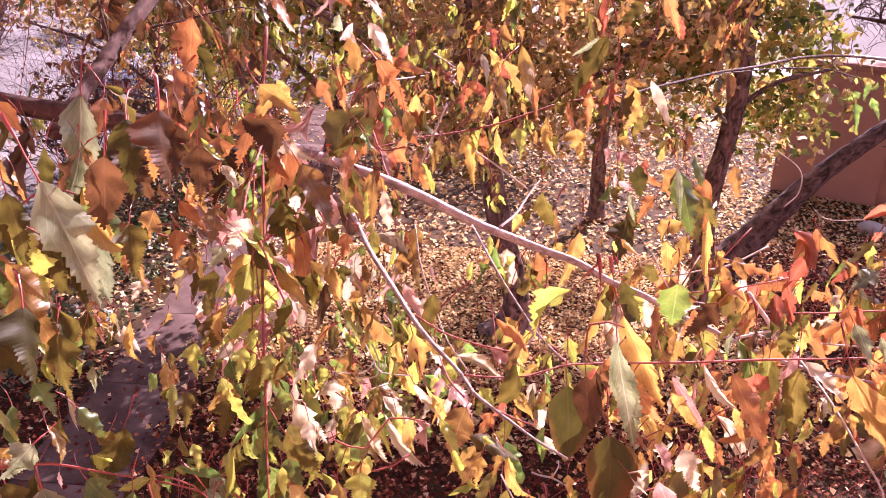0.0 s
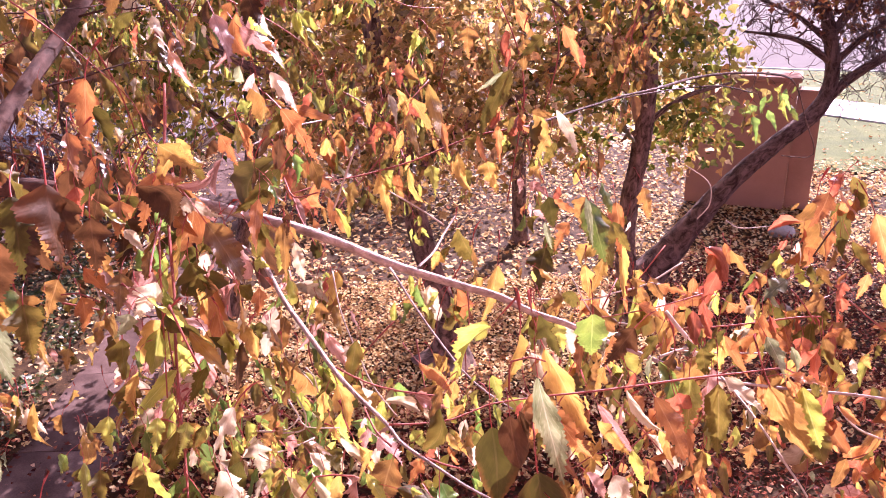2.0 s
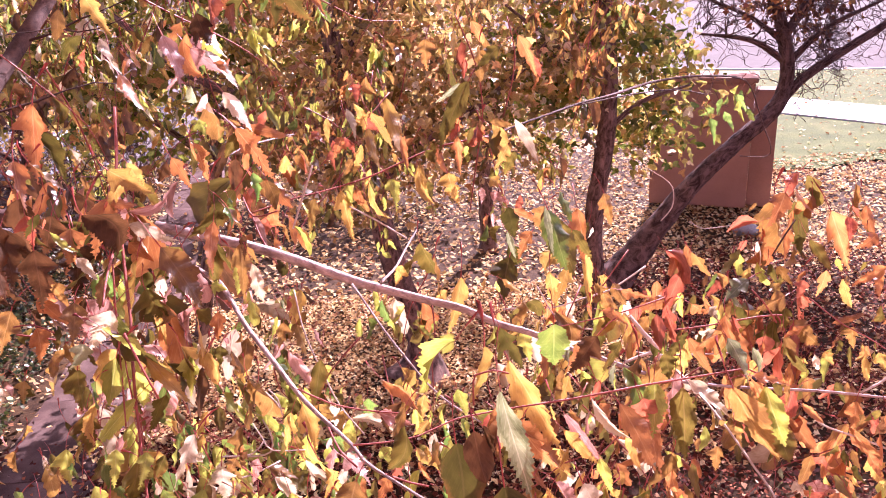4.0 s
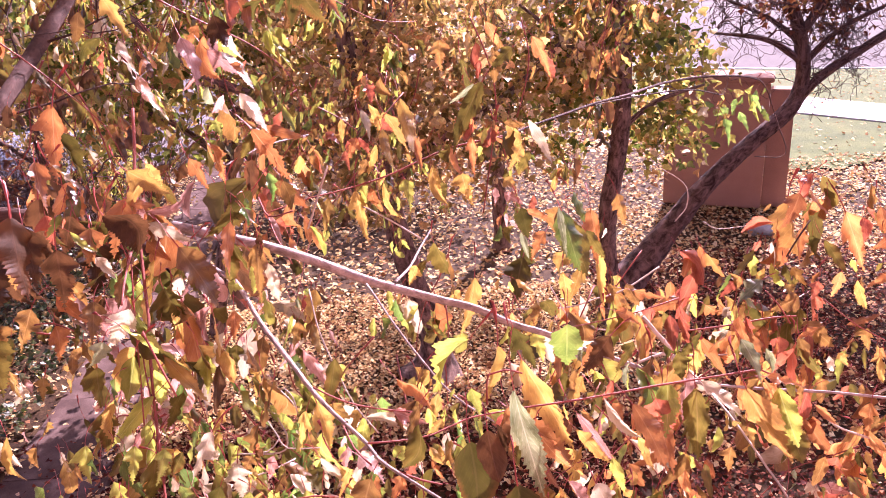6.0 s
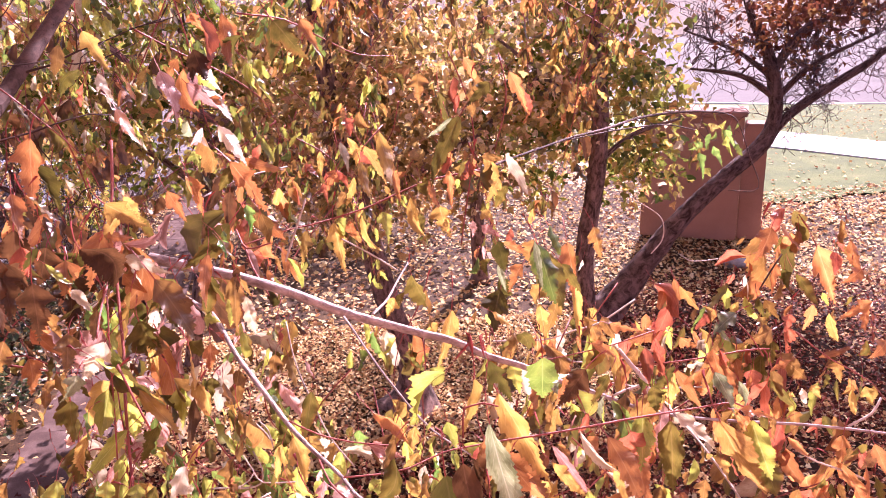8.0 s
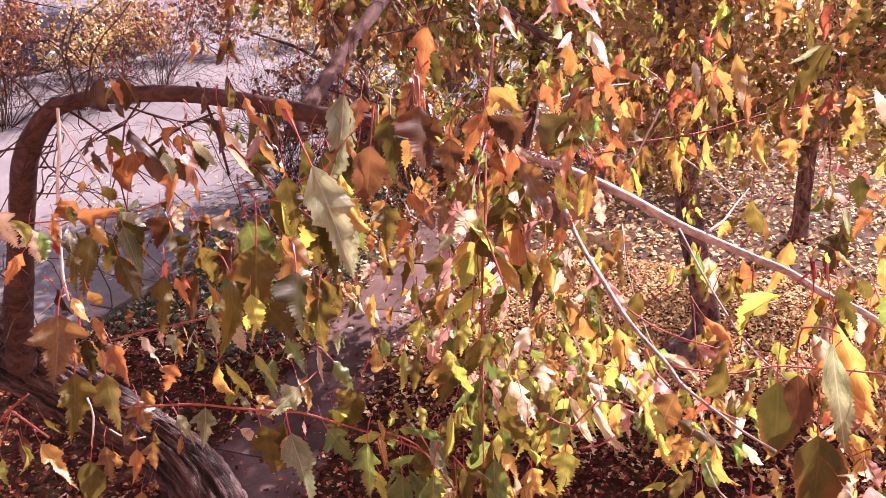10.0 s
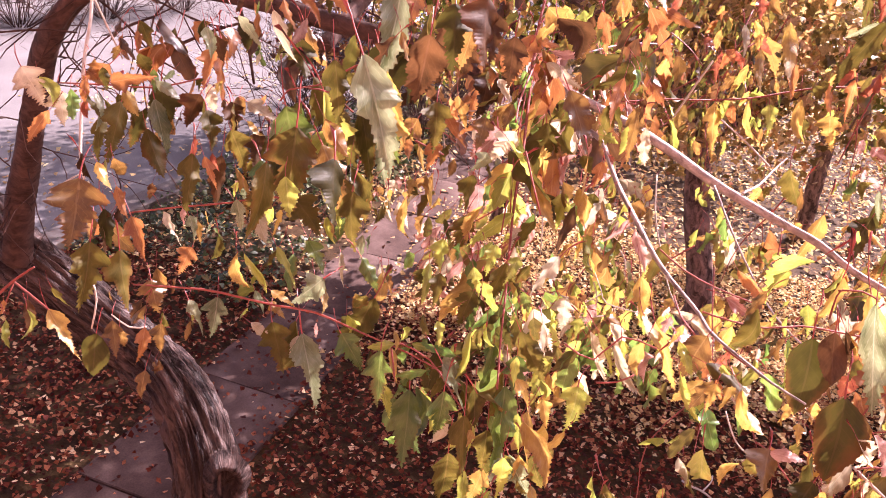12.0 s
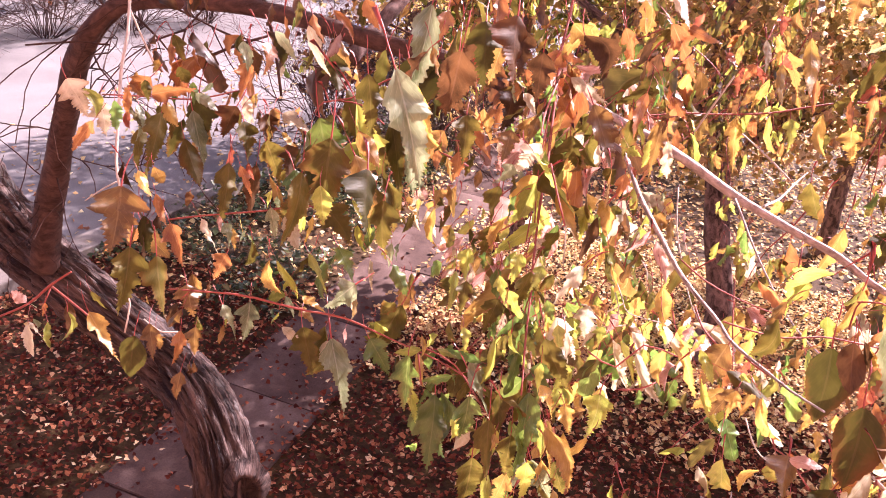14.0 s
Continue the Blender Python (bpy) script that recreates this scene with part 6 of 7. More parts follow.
hang("olive", "blade", [
    (-0.408, 0.47, 3.56, -0.389, 0.46, 3.525, 0.0173, 12),
    (-0.252, 0.519, 3.595, -0.223, 0.485, 3.547, 0.0167, -4),
    (-0.097, 0.483, 3.462, -0.072, 0.479, 3.421, 0.0202, 11),
    (0.21, 1.157, 3.653, 0.156, 1.13, 3.564, 0.0407, 6),
    (0.239, 0.778, 3.569, 0.254, 0.771, 3.506, 0.0224, 8),
    (0.319, 0.635, 3.448, 0.322, 0.614, 3.381, 0.0268, -19),
    (0.407, 0.626, 3.409, 0.407, 0.602, 3.379, 0.0237, 17),
])
hang("brown", "lobed", [
    (-0.375, 0.493, 3.588, -0.387, 0.486, 3.562, 0.0242, -14),
    (-0.214, 0.553, 3.651, -0.207, 0.533, 3.606, 0.0333, -14),
    (-0.23, 0.602, 3.613, -0.219, 0.595, 3.585, 0.0339, 27),
    (-0.137, 1.09, 3.537, -0.152, 1.06, 3.481, 0.0335, -30),
    (0.232, 0.612, 3.517, 0.205, 0.604, 3.484, 0.0262, 14),
    (-0.1, 0.876, 3.773, -0.091, 0.862, 3.741, 0.0243, 9),
    (-0.329, 0.505, 3.565, -0.327, 0.488, 3.537, 0.0192, 6),
    (-0.346, 0.488, 3.589, -0.34, 0.487, 3.561, 0.0225, -25),
    (-0.24, 0.784, 3.603, -0.251, 0.781, 3.564, 0.0345, 8),
    (-0.293, 0.787, 3.582, -0.306, 0.784, 3.536, 0.0465, 8),
    (-0.31, 0.735, 3.583, -0.313, 0.733, 3.534, 0.0581, 33),
    (-0.142, 0.424, 3.705, -0.138, 0.405, 3.665, 0.0356, -28),
])
hang("brown", "lobed", [
    (-0.123, 0.424, 3.686, -0.122, 0.418, 3.655, 0.0215, -8),
    (-0.206, 0.732, 3.592, -0.202, 0.711, 3.546, 0.0498, -32),
    (-0.253, 0.75, 3.63, -0.254, 0.739, 3.57, 0.0487, 13),
])
hang("ochre", "lobed", [
    (-0.414, 0.4, 3.54, -0.403, 0.374, 3.496, 0.0402, 7),
    (-0.055, 0.665, 3.602, -0.053, 0.647, 3.553, 0.0228, 6),
    (-0.388, 0.393, 3.434, -0.375, 0.379, 3.412, 0.0153, 33),
    (-0.365, 0.42, 3.424, -0.363, 0.412, 3.4, 0.0157, 17),
    (-0.352, 0.381, 3.408, -0.353, 0.374, 3.383, 0.0157, -14),
    (-0.376, 0.425, 3.457, -0.365, 0.415, 3.435, 0.024, -14),
    (0.082, 0.424, 3.458, 0.079, 0.401, 3.438, 0.0316, -31),
    (-0.115, 1.006, 3.493, -0.121, 0.975, 3.449, 0.0309, -10),
    (0.208, 1.71, 3.66, 0.196, 1.675, 3.603, 0.0473, 20),
    (0.574, 0.921, 3.396, 0.531, 0.908, 3.383, 0.0302, -20),
    (0.67, 0.917, 3.346, 0.666, 0.911, 3.316, 0.0235, 28),
    (-0.084, 0.856, 3.513, -0.081, 0.831, 3.484, 0.0184, 18),
])
hang("ochre", "lobed", [
    (-0.038, 0.775, 3.48, -0.043, 0.759, 3.454, 0.0207, 32),
    (-0.069, 0.596, 3.444, -0.078, 0.59, 3.43, 0.0153, -9),
    (0.341, 0.602, 3.405, 0.336, 0.596, 3.382, 0.0148, 10),
    (-0.178, 0.622, 3.578, -0.176, 0.599, 3.554, 0.0211, 11),
    (-0.276, 0.742, 3.528, -0.29, 0.732, 3.486, 0.0351, 18),
    (-0.311, 0.732, 3.517, -0.301, 0.728, 3.477, 0.0363, -24),
])
hang("cream", "narrow", [
    (-0.353, 0.41, 3.525, -0.34, 0.412, 3.5, 0.0113, -32),
    (-0.37, 0.496, 3.597, -0.363, 0.496, 3.575, 0.0095, -11),
    (-0.315, 0.468, 3.518, -0.298, 0.458, 3.495, 0.0127, 23),
    (-0.046, 0.651, 3.589, -0.039, 0.648, 3.556, 0.0111, -34),
    (-0.175, 0.636, 3.609, -0.161, 0.628, 3.592, 0.0094, -6),
    (-0.476, 0.362, 3.423, -0.467, 0.353, 3.4, 0.0083, 28),
    (-0.501, 0.388, 3.404, -0.488, 0.388, 3.392, 0.0069, -33),
    (-0.305, 0.452, 3.425, -0.287, 0.45, 3.419, 0.0084, -14),
    (-0.266, 0.457, 3.422, -0.267, 0.454, 3.402, 0.0136, -24),
    (-0.084, 0.878, 3.695, -0.055, 0.846, 3.661, 0.0167, -5),
    (-0.109, 0.924, 3.734, -0.068, 0.897, 3.703, 0.0211, -30),
    (0.04, 1.218, 3.613, 0.055, 1.203, 3.57, 0.0171, -27),
])
hang("cream", "narrow", [
    (0.284, 1.202, 3.587, 0.317, 1.183, 3.524, 0.0172, 2),
    (-0.036, 0.563, 3.445, -0.017, 0.55, 3.423, 0.0103, -16),
    (-0.194, 0.873, 3.753, -0.182, 0.861, 3.719, 0.0161, -27),
])
hang("pale", "lobed", [
    (-0.356, 0.446, 3.508, -0.346, 0.446, 3.487, 0.0187, -33),
    (-0.314, 0.443, 3.532, -0.305, 0.438, 3.51, 0.0139, 16),
    (-0.165, 0.587, 3.559, -0.171, 0.578, 3.539, 0.0237, -28),
    (-0.352, 0.438, 3.44, -0.335, 0.433, 3.413, 0.0201, -32),
    (-0.336, 0.454, 3.439, -0.33, 0.439, 3.41, 0.0204, -7),
    (-0.262, 0.455, 3.427, -0.236, 0.432, 3.371, 0.0382, -15),
    (-0.146, 0.451, 3.437, -0.12, 0.447, 3.399, 0.0182, -28),
    (-0.089, 0.485, 3.347, -0.064, 0.48, 3.308, 0.022, 22),
    (-0.089, 0.463, 3.296, -0.063, 0.441, 3.27, 0.0203, -20),
    (0.159, 0.432, 3.413, 0.173, 0.422, 3.38, 0.0341, 28),
    (0.553, 0.979, 3.398, 0.512, 0.963, 3.377, 0.0304, 18),
    (-0.228, 0.452, 3.653, -0.192, 0.439, 3.578, 0.0345, -21),
])
hang("pale", "lobed", [
    (-0.209, 0.368, 3.529, -0.225, 0.352, 3.514, 0.0326, -34),
])
hang("cream", "blade", [
    (-0.32, 0.502, 3.66, -0.299, 0.493, 3.626, 0.0151, 19),
    (-0.011, 0.556, 3.462, 0.013, 0.549, 3.427, 0.0156, 31),
    (0.326, 0.64, 3.451, 0.359, 0.61, 3.426, 0.0171, -29),
])
hang("orange", "sickle", [
    (-0.298, 0.498, 3.675, -0.277, 0.491, 3.654, 0.0079, 8),
    (0.052, 0.593, 3.504, 0.078, 0.583, 3.479, 0.0109, 32),
])
hang("ochre", "narrow", [
    (-0.345, 0.5, 3.591, -0.339, 0.493, 3.578, 0.0107, 29),
    (-0.16, 0.641, 3.589, -0.162, 0.628, 3.568, 0.0116, 6),
    (0.246, 1.196, 3.585, 0.276, 1.185, 3.584, 0.0128, 1),
    (0.608, 0.963, 3.339, 0.639, 0.934, 3.316, 0.0287, -7),
    (-0.043, 0.588, 3.438, -0.019, 0.576, 3.434, 0.0104, -18),
    (0.478, 0.74, 3.308, 0.481, 0.734, 3.282, 0.0117, -6),
])
hang("yellow", "sickle", [
    (-0.329, 0.483, 3.578, -0.317, 0.488, 3.567, 0.007, -23),
    (-0.234, 0.518, 3.628, -0.209, 0.524, 3.578, 0.0167, 24),
    (-0.22, 0.485, 3.542, -0.212, 0.48, 3.531, 0.0072, -28),
    (-0.196, 0.479, 3.548, -0.188, 0.474, 3.518, 0.0088, 25),
    (-0.333, 0.474, 3.544, -0.318, 0.466, 3.507, 0.0074, 20),
    (-0.26, 0.47, 3.469, -0.247, 0.453, 3.448, 0.01, -27),
    (-0.079, 0.453, 3.405, -0.052, 0.43, 3.37, 0.0187, 31),
    (0.055, 0.427, 3.494, 0.073, 0.409, 3.476, 0.0107, 27),
    (0.089, 0.417, 3.434, 0.091, 0.401, 3.404, 0.0137, -28),
    (0.063, 1.09, 3.535, 0.088, 1.062, 3.49, 0.016, 28),
    (0.05, 1.198, 3.623, 0.06, 1.195, 3.58, 0.0158, 2),
    (0.139, 1.197, 3.529, 0.159, 1.188, 3.47, 0.0197, 16),
])
hang("green", "lobed", [
    (-0.288, 0.464, 3.603, -0.272, 0.464, 3.542, 0.0355, 2),
    (-0.229, 0.454, 3.437, -0.206, 0.45, 3.41, 0.0242, 0),
    (-0.19, 0.437, 3.443, -0.185, 0.426, 3.398, 0.0222, 33),
    (-0.122, 0.524, 3.458, -0.119, 0.501, 3.403, 0.0351, 8),
    (-0.102, 0.454, 3.317, -0.128, 0.436, 3.255, 0.0217, -26),
    (-0.102, 0.465, 3.311, -0.099, 0.429, 3.266, 0.0232, 12),
    (-0.308, 0.467, 3.557, -0.295, 0.462, 3.529, 0.0233, -27),
    (-0.278, 0.494, 3.487, -0.257, 0.484, 3.466, 0.0177, -11),
    (-0.139, 0.44, 3.421, -0.138, 0.434, 3.378, 0.0228, -13),
    (-0.098, 0.505, 3.428, -0.093, 0.49, 3.395, 0.0216, 14),
])
hang("lime", "sickle", [
    (-0.265, 0.477, 3.615, -0.241, 0.477, 3.557, 0.0194, -32),
    (-0.257, 0.463, 3.546, -0.238, 0.465, 3.512, 0.0072, 10),
    (-0.254, 0.471, 3.522, -0.241, 0.46, 3.508, 0.0064, 3),
    (-0.19, 0.634, 3.632, -0.172, 0.64, 3.613, 0.0078, -8),
    (-0.315, 0.457, 3.482, -0.294, 0.456, 3.451, 0.0068, 26),
    (-0.133, 0.474, 3.456, -0.135, 0.454, 3.423, 0.0076, 16),
    (0.019, 0.461, 3.477, 0.043, 0.449, 3.447, 0.0077, -10),
    (-0.128, 1.748, 3.681, -0.079, 1.715, 3.612, 0.0204, -31),
])
hang("green", "narrow", [
    (-0.235, 0.493, 3.618, -0.214, 0.503, 3.613, 0.009, -14),
])
hang("umber", "ovate", [
    (-0.249, 0.555, 3.643, -0.229, 0.542, 3.607, 0.0508, -1),
    (-0.398, 0.387, 3.423, -0.398, 0.378, 3.389, 0.0217, 22),
    (0.094, 0.468, 3.521, 0.103, 0.459, 3.467, 0.0306, -9),
    (0.126, 0.471, 3.482, 0.134, 0.451, 3.428, 0.0371, -23),
])
hang("cream", "sickle", [
    (-0.221, 0.512, 3.533, -0.215, 0.512, 3.511, 0.0076, 9),
    (-0.241, 0.471, 3.496, -0.229, 0.456, 3.476, 0.0069, -30),
    (-0.048, 0.516, 3.458, -0.023, 0.514, 3.418, 0.014, -34),
    (-0.031, 0.52, 3.458, 0.003, 0.523, 3.408, 0.0103, 8),
    (0.019, 0.781, 3.36, 0.071, 0.78, 3.332, 0.0149, -24),
    (0.218, 0.579, 3.479, 0.246, 0.562, 3.448, 0.0099, 16),
])
hang("lime", "narrow", [
    (-0.32, 0.473, 3.525, -0.308, 0.471, 3.507, 0.0099, 32),
    (-0.133, 0.58, 3.514, -0.166, 0.56, 3.484, 0.0163, 8),
    (-0.186, 0.457, 3.438, -0.204, 0.445, 3.436, 0.0078, 6),
    (-0.183, 0.492, 3.42, -0.161, 0.5, 3.416, 0.0091, -25),
    (-0.117, 0.457, 3.393, -0.114, 0.441, 3.364, 0.0101, -25),
    (-0.042, 0.515, 3.46, -0.02, 0.507, 3.432, 0.0104, -27),
    (-0.174, 0.484, 3.499, -0.168, 0.467, 3.472, 0.0089, -23),
    (-0.122, 0.484, 3.319, -0.118, 0.469, 3.28, 0.0124, 12),
    (0.012, 0.444, 3.507, 0.025, 0.428, 3.492, 0.0098, 3),
    (-0.114, 1.602, 3.57, -0.081, 1.558, 3.52, 0.0193, 15),
    (0.222, 0.565, 3.431, 0.23, 0.55, 3.405, 0.0124, 0),
    (0.864, 1.925, 3.353, 0.869, 1.9, 3.313, 0.0162, -28),
])
hang("lime", "narrow", [
    (-0.247, 0.386, 3.583, -0.239, 0.378, 3.562, 0.0142, 31),
])
hang("yellow", "lobed", [
    (-0.355, 0.456, 3.5, -0.349, 0.45, 3.483, 0.0118, 2),
    (-0.146, 0.655, 3.672, -0.117, 0.663, 3.648, 0.0321, 30),
    (-0.429, 0.375, 3.441, -0.402, 0.37, 3.405, 0.0234, -4),
    (-0.29, 0.455, 3.457, -0.268, 0.455, 3.448, 0.0143, -23),
    (-0.092, 0.466, 3.431, -0.073, 0.464, 3.409, 0.017, -18),
    (-0.073, 0.505, 3.393, -0.063, 0.498, 3.373, 0.0177, -12),
    (-0.116, 0.447, 3.389, -0.116, 0.438, 3.374, 0.0138, 8),
    (-0.105, 0.468, 3.339, -0.108, 0.456, 3.309, 0.0266, 21),
    (-0.02, 0.681, 3.439, -0.004, 0.678, 3.385, 0.0287, -9),
    (0.039, 0.42, 3.497, 0.037, 0.406, 3.484, 0.0139, 19),
    (0.051, 0.444, 3.487, 0.051, 0.44, 3.465, 0.0159, -30),
    (0.123, 0.443, 3.416, 0.121, 0.434, 3.399, 0.0139, 24),
])
hang("yellow", "lobed", [
    (0.095, 0.432, 3.477, 0.096, 0.421, 3.467, 0.0111, 3),
    (-0.11, 1.072, 3.455, -0.118, 1.064, 3.414, 0.0237, -28),
    (-0.014, 1.134, 3.505, -0.025, 1.106, 3.461, 0.0285, 14),
    (0.024, 1.125, 3.517, 0.036, 1.119, 3.439, 0.0327, 20),
    (0.093, 0.953, 3.464, 0.082, 0.95, 3.439, 0.0267, -8),
    (0.182, 1.198, 3.513, 0.189, 1.175, 3.467, 0.0472, 6),
    (0.272, 1.188, 3.552, 0.247, 1.179, 3.518, 0.0329, -15),
    (0.231, 1.113, 3.523, 0.25, 1.097, 3.511, 0.0264, -10),
    (0.35, 1.136, 3.376, 0.329, 1.106, 3.325, 0.0324, -13),
    (0.598, 0.989, 3.409, 0.61, 0.968, 3.386, 0.0222, -1),
    (0.561, 0.933, 3.409, 0.569, 0.919, 3.394, 0.0197, -24),
    (0.632, 0.913, 3.316, 0.64, 0.902, 3.3, 0.02, 0),
])
hang("yellow", "lobed", [
    (0.696, 0.896, 3.317, 0.705, 0.883, 3.294, 0.0249, 24),
    (-0.088, 0.818, 3.419, -0.097, 0.803, 3.382, 0.0213, 6),
    (0.017, 0.735, 3.398, 0.009, 0.718, 3.377, 0.0171, 18),
    (-0.039, 0.768, 3.382, -0.052, 0.764, 3.334, 0.0221, 22),
    (-0.039, 0.793, 3.339, -0.032, 0.778, 3.309, 0.0228, 34),
    (0.086, 0.581, 3.471, 0.075, 0.58, 3.456, 0.0139, -25),
    (0.155, 0.881, 3.472, 0.144, 0.866, 3.401, 0.0289, -33),
    (0.141, 0.9, 3.448, 0.118, 0.896, 3.434, 0.0178, 0),
    (0.215, 0.634, 3.47, 0.206, 0.634, 3.44, 0.0184, 33),
    (0.194, 0.574, 3.423, 0.2, 0.571, 3.41, 0.0126, -4),
    (0.118, 0.565, 3.414, 0.114, 0.561, 3.392, 0.0124, 4),
    (0.347, 0.588, 3.433, 0.349, 0.579, 3.415, 0.016, -29),
])
hang("yellow", "lobed", [
    (0.61, 0.769, 3.252, 0.631, 0.761, 3.211, 0.034, -14),
    (0.572, 0.757, 3.245, 0.583, 0.754, 3.214, 0.0227, -26),
    (-0.192, 0.832, 3.796, -0.172, 0.833, 3.755, 0.0251, 20),
    (-0.26, 0.7, 3.477, -0.263, 0.687, 3.461, 0.0194, 18),
])
hang("pink", "sickle", [
    (-0.141, 0.674, 3.633, -0.11, 0.693, 3.639, 0.0096, 9),
])
hang("ochre", "blade", [
    (-0.116, 0.655, 3.607, -0.084, 0.646, 3.554, 0.0275, -19),
    (0.359, 0.62, 3.452, 0.392, 0.597, 3.378, 0.0361, 27),
])
hang("olive", "narrow", [
    (-0.059, 0.704, 3.637, -0.093, 0.682, 3.598, 0.0285, -31),
    (0.031, 0.435, 3.501, 0.063, 0.424, 3.494, 0.012, -7),
    (-0.076, 0.903, 3.648, -0.095, 0.897, 3.623, 0.0143, -4),
    (0.637, 0.985, 3.446, 0.667, 0.97, 3.403, 0.0177, 13),
    (0.308, 0.652, 3.475, 0.311, 0.642, 3.453, 0.016, 5),
    (-0.264, 0.393, 3.587, -0.257, 0.37, 3.54, 0.023, -27),
])
hang("bright_green", "lobed", [
    (-0.066, 0.681, 3.629, -0.056, 0.674, 3.616, 0.0145, -30),
    (-0.09, 1.097, 3.556, -0.078, 1.087, 3.515, 0.0216, -16),
    (0.955, 2.015, 3.401, 0.959, 1.977, 3.342, 0.0344, -30),
    (1.029, 2.092, 3.401, 1.055, 2.071, 3.347, 0.0278, -4),
    (1.001, 2.093, 3.411, 0.968, 2.089, 3.387, 0.0246, 0),
    (1.002, 1.984, 3.464, 1.041, 1.975, 3.408, 0.0303, -17),
])
hang("lime", "lobed", [
    (-0.077, 0.634, 3.579, -0.063, 0.631, 3.577, 0.0132, -2),
    (-0.147, 0.645, 3.522, -0.167, 0.633, 3.483, 0.0284, -6),
    (-0.196, 0.467, 3.395, -0.186, 0.462, 3.363, 0.0166, 11),
    (-0.282, 0.446, 3.501, -0.259, 0.437, 3.472, 0.0129, -13),
    (-0.131, 0.511, 3.514, -0.13, 0.494, 3.495, 0.0151, 13),
    (-0.141, 0.488, 3.502, -0.131, 0.483, 3.482, 0.0117, 0),
    (-0.048, 0.514, 3.408, -0.044, 0.488, 3.381, 0.0327, 15),
    (-0.089, 0.457, 3.365, -0.084, 0.45, 3.323, 0.0213, 1),
    (-0.057, 0.502, 3.475, -0.055, 0.49, 3.461, 0.0121, 26),
    (-0.157, 0.465, 3.463, -0.149, 0.455, 3.448, 0.01, -9),
    (0.039, 0.428, 3.505, 0.047, 0.426, 3.502, 0.007, -6),
    (0.092, 1.123, 3.529, 0.105, 1.103, 3.489, 0.0275, -4),
])
hang("lime", "lobed", [
    (-0.24, 1.629, 3.538, -0.223, 1.619, 3.501, 0.0367, 25),
    (0.05, 0.768, 3.331, 0.068, 0.755, 3.309, 0.0235, 32),
    (0.22, 0.852, 3.412, 0.224, 0.828, 3.385, 0.0203, -8),
    (0.113, 0.607, 3.482, 0.123, 0.601, 3.454, 0.0161, 16),
    (0.318, 0.663, 3.465, 0.322, 0.654, 3.454, 0.0135, -16),
    (0.996, 1.951, 3.453, 0.999, 1.923, 3.406, 0.0235, 13),
    (-0.127, 0.509, 3.439, -0.11, 0.506, 3.415, 0.0147, -11),
    (-0.114, 0.52, 3.504, -0.116, 0.501, 3.487, 0.0148, 20),
    (-0.08, 0.5, 3.437, -0.079, 0.487, 3.408, 0.0208, -26),
    (-0.099, 0.618, 3.528, -0.097, 0.612, 3.493, 0.021, 10),
    (-0.191, 0.582, 3.475, -0.188, 0.566, 3.449, 0.0197, 16),
])
hang("pink", "narrow", [
    (-0.138, 0.64, 3.529, -0.116, 0.643, 3.516, 0.0119, -9),
    (-0.134, 0.692, 3.614, -0.114, 0.698, 3.594, 0.012, 7),
    (-0.503, 0.389, 3.421, -0.517, 0.388, 3.429, 0.0105, 5),
    (0.082, 0.423, 3.456, 0.103, 0.421, 3.458, 0.0097, 3),
    (-0.085, 1.03, 3.517, -0.071, 1.014, 3.483, 0.0127, -9),
    (0.245, 1.151, 3.449, 0.269, 1.152, 3.435, 0.0164, 27),
    (-0.037, 0.781, 3.446, -0.011, 0.777, 3.4, 0.0146, 13),
    (0.201, 0.602, 3.454, 0.231, 0.578, 3.413, 0.0136, 29),
    (0.529, 0.758, 3.234, 0.568, 0.757, 3.22, 0.015, 6),
    (-0.198, 0.721, 3.479, -0.188, 0.712, 3.442, 0.0329, -4),
])
hang("yellow", "blade", [
    (-0.125, 0.597, 3.538, -0.096, 0.59, 3.497, 0.0193, 4),
    (0.158, 0.619, 3.499, 0.199, 0.595, 3.421, 0.0258, 29),
])
hang("brown", "narrow", [
    (-0.468, 0.397, 3.428, -0.46, 0.389, 3.4, 0.0095, -1),
    (-0.173, 0.42, 3.679, -0.178, 0.418, 3.635, 0.027, 27),
])
hang("green", "blade", [
    (-0.174, 0.471, 3.392, -0.158, 0.433, 3.347, 0.0292, -18),
    (-0.102, 0.49, 3.407, -0.093, 0.45, 3.351, 0.0253, -26),
    (0.225, 0.758, 3.584, 0.239, 0.73, 3.529, 0.0286, -34),
])
hang("brown", "ovate", [
    (0.106, 0.469, 3.528, 0.108, 0.452, 3.498, 0.0194, -15),
])
hang("pink", "lobed", [
    (0.142, 0.431, 3.432, 0.152, 0.424, 3.414, 0.0238, -8),
    (0.156, 0.444, 3.466, 0.172, 0.43, 3.44, 0.0194, 22),
    (-0.115, 0.94, 3.748, -0.11, 0.902, 3.698, 0.0184, -20),
    (0.241, 1.171, 3.486, 0.265, 1.151, 3.47, 0.0235, 17),
    (0.01, 0.569, 3.461, 0.006, 0.561, 3.44, 0.0122, -15),
    (0.017, 0.586, 3.441, 0.041, 0.57, 3.43, 0.024, -22),
    (-0.052, 0.599, 3.44, -0.059, 0.591, 3.422, 0.0151, 19),
    (0.047, 0.572, 3.487, 0.075, 0.567, 3.477, 0.0151, -16),
    (0.527, 0.793, 3.269, 0.526, 0.78, 3.253, 0.0142, -14),
    (-0.109, 0.866, 3.741, -0.08, 0.851, 3.716, 0.0193, 21),
    (-0.18, 0.71, 3.545, -0.203, 0.702, 3.505, 0.0481, 11),
])
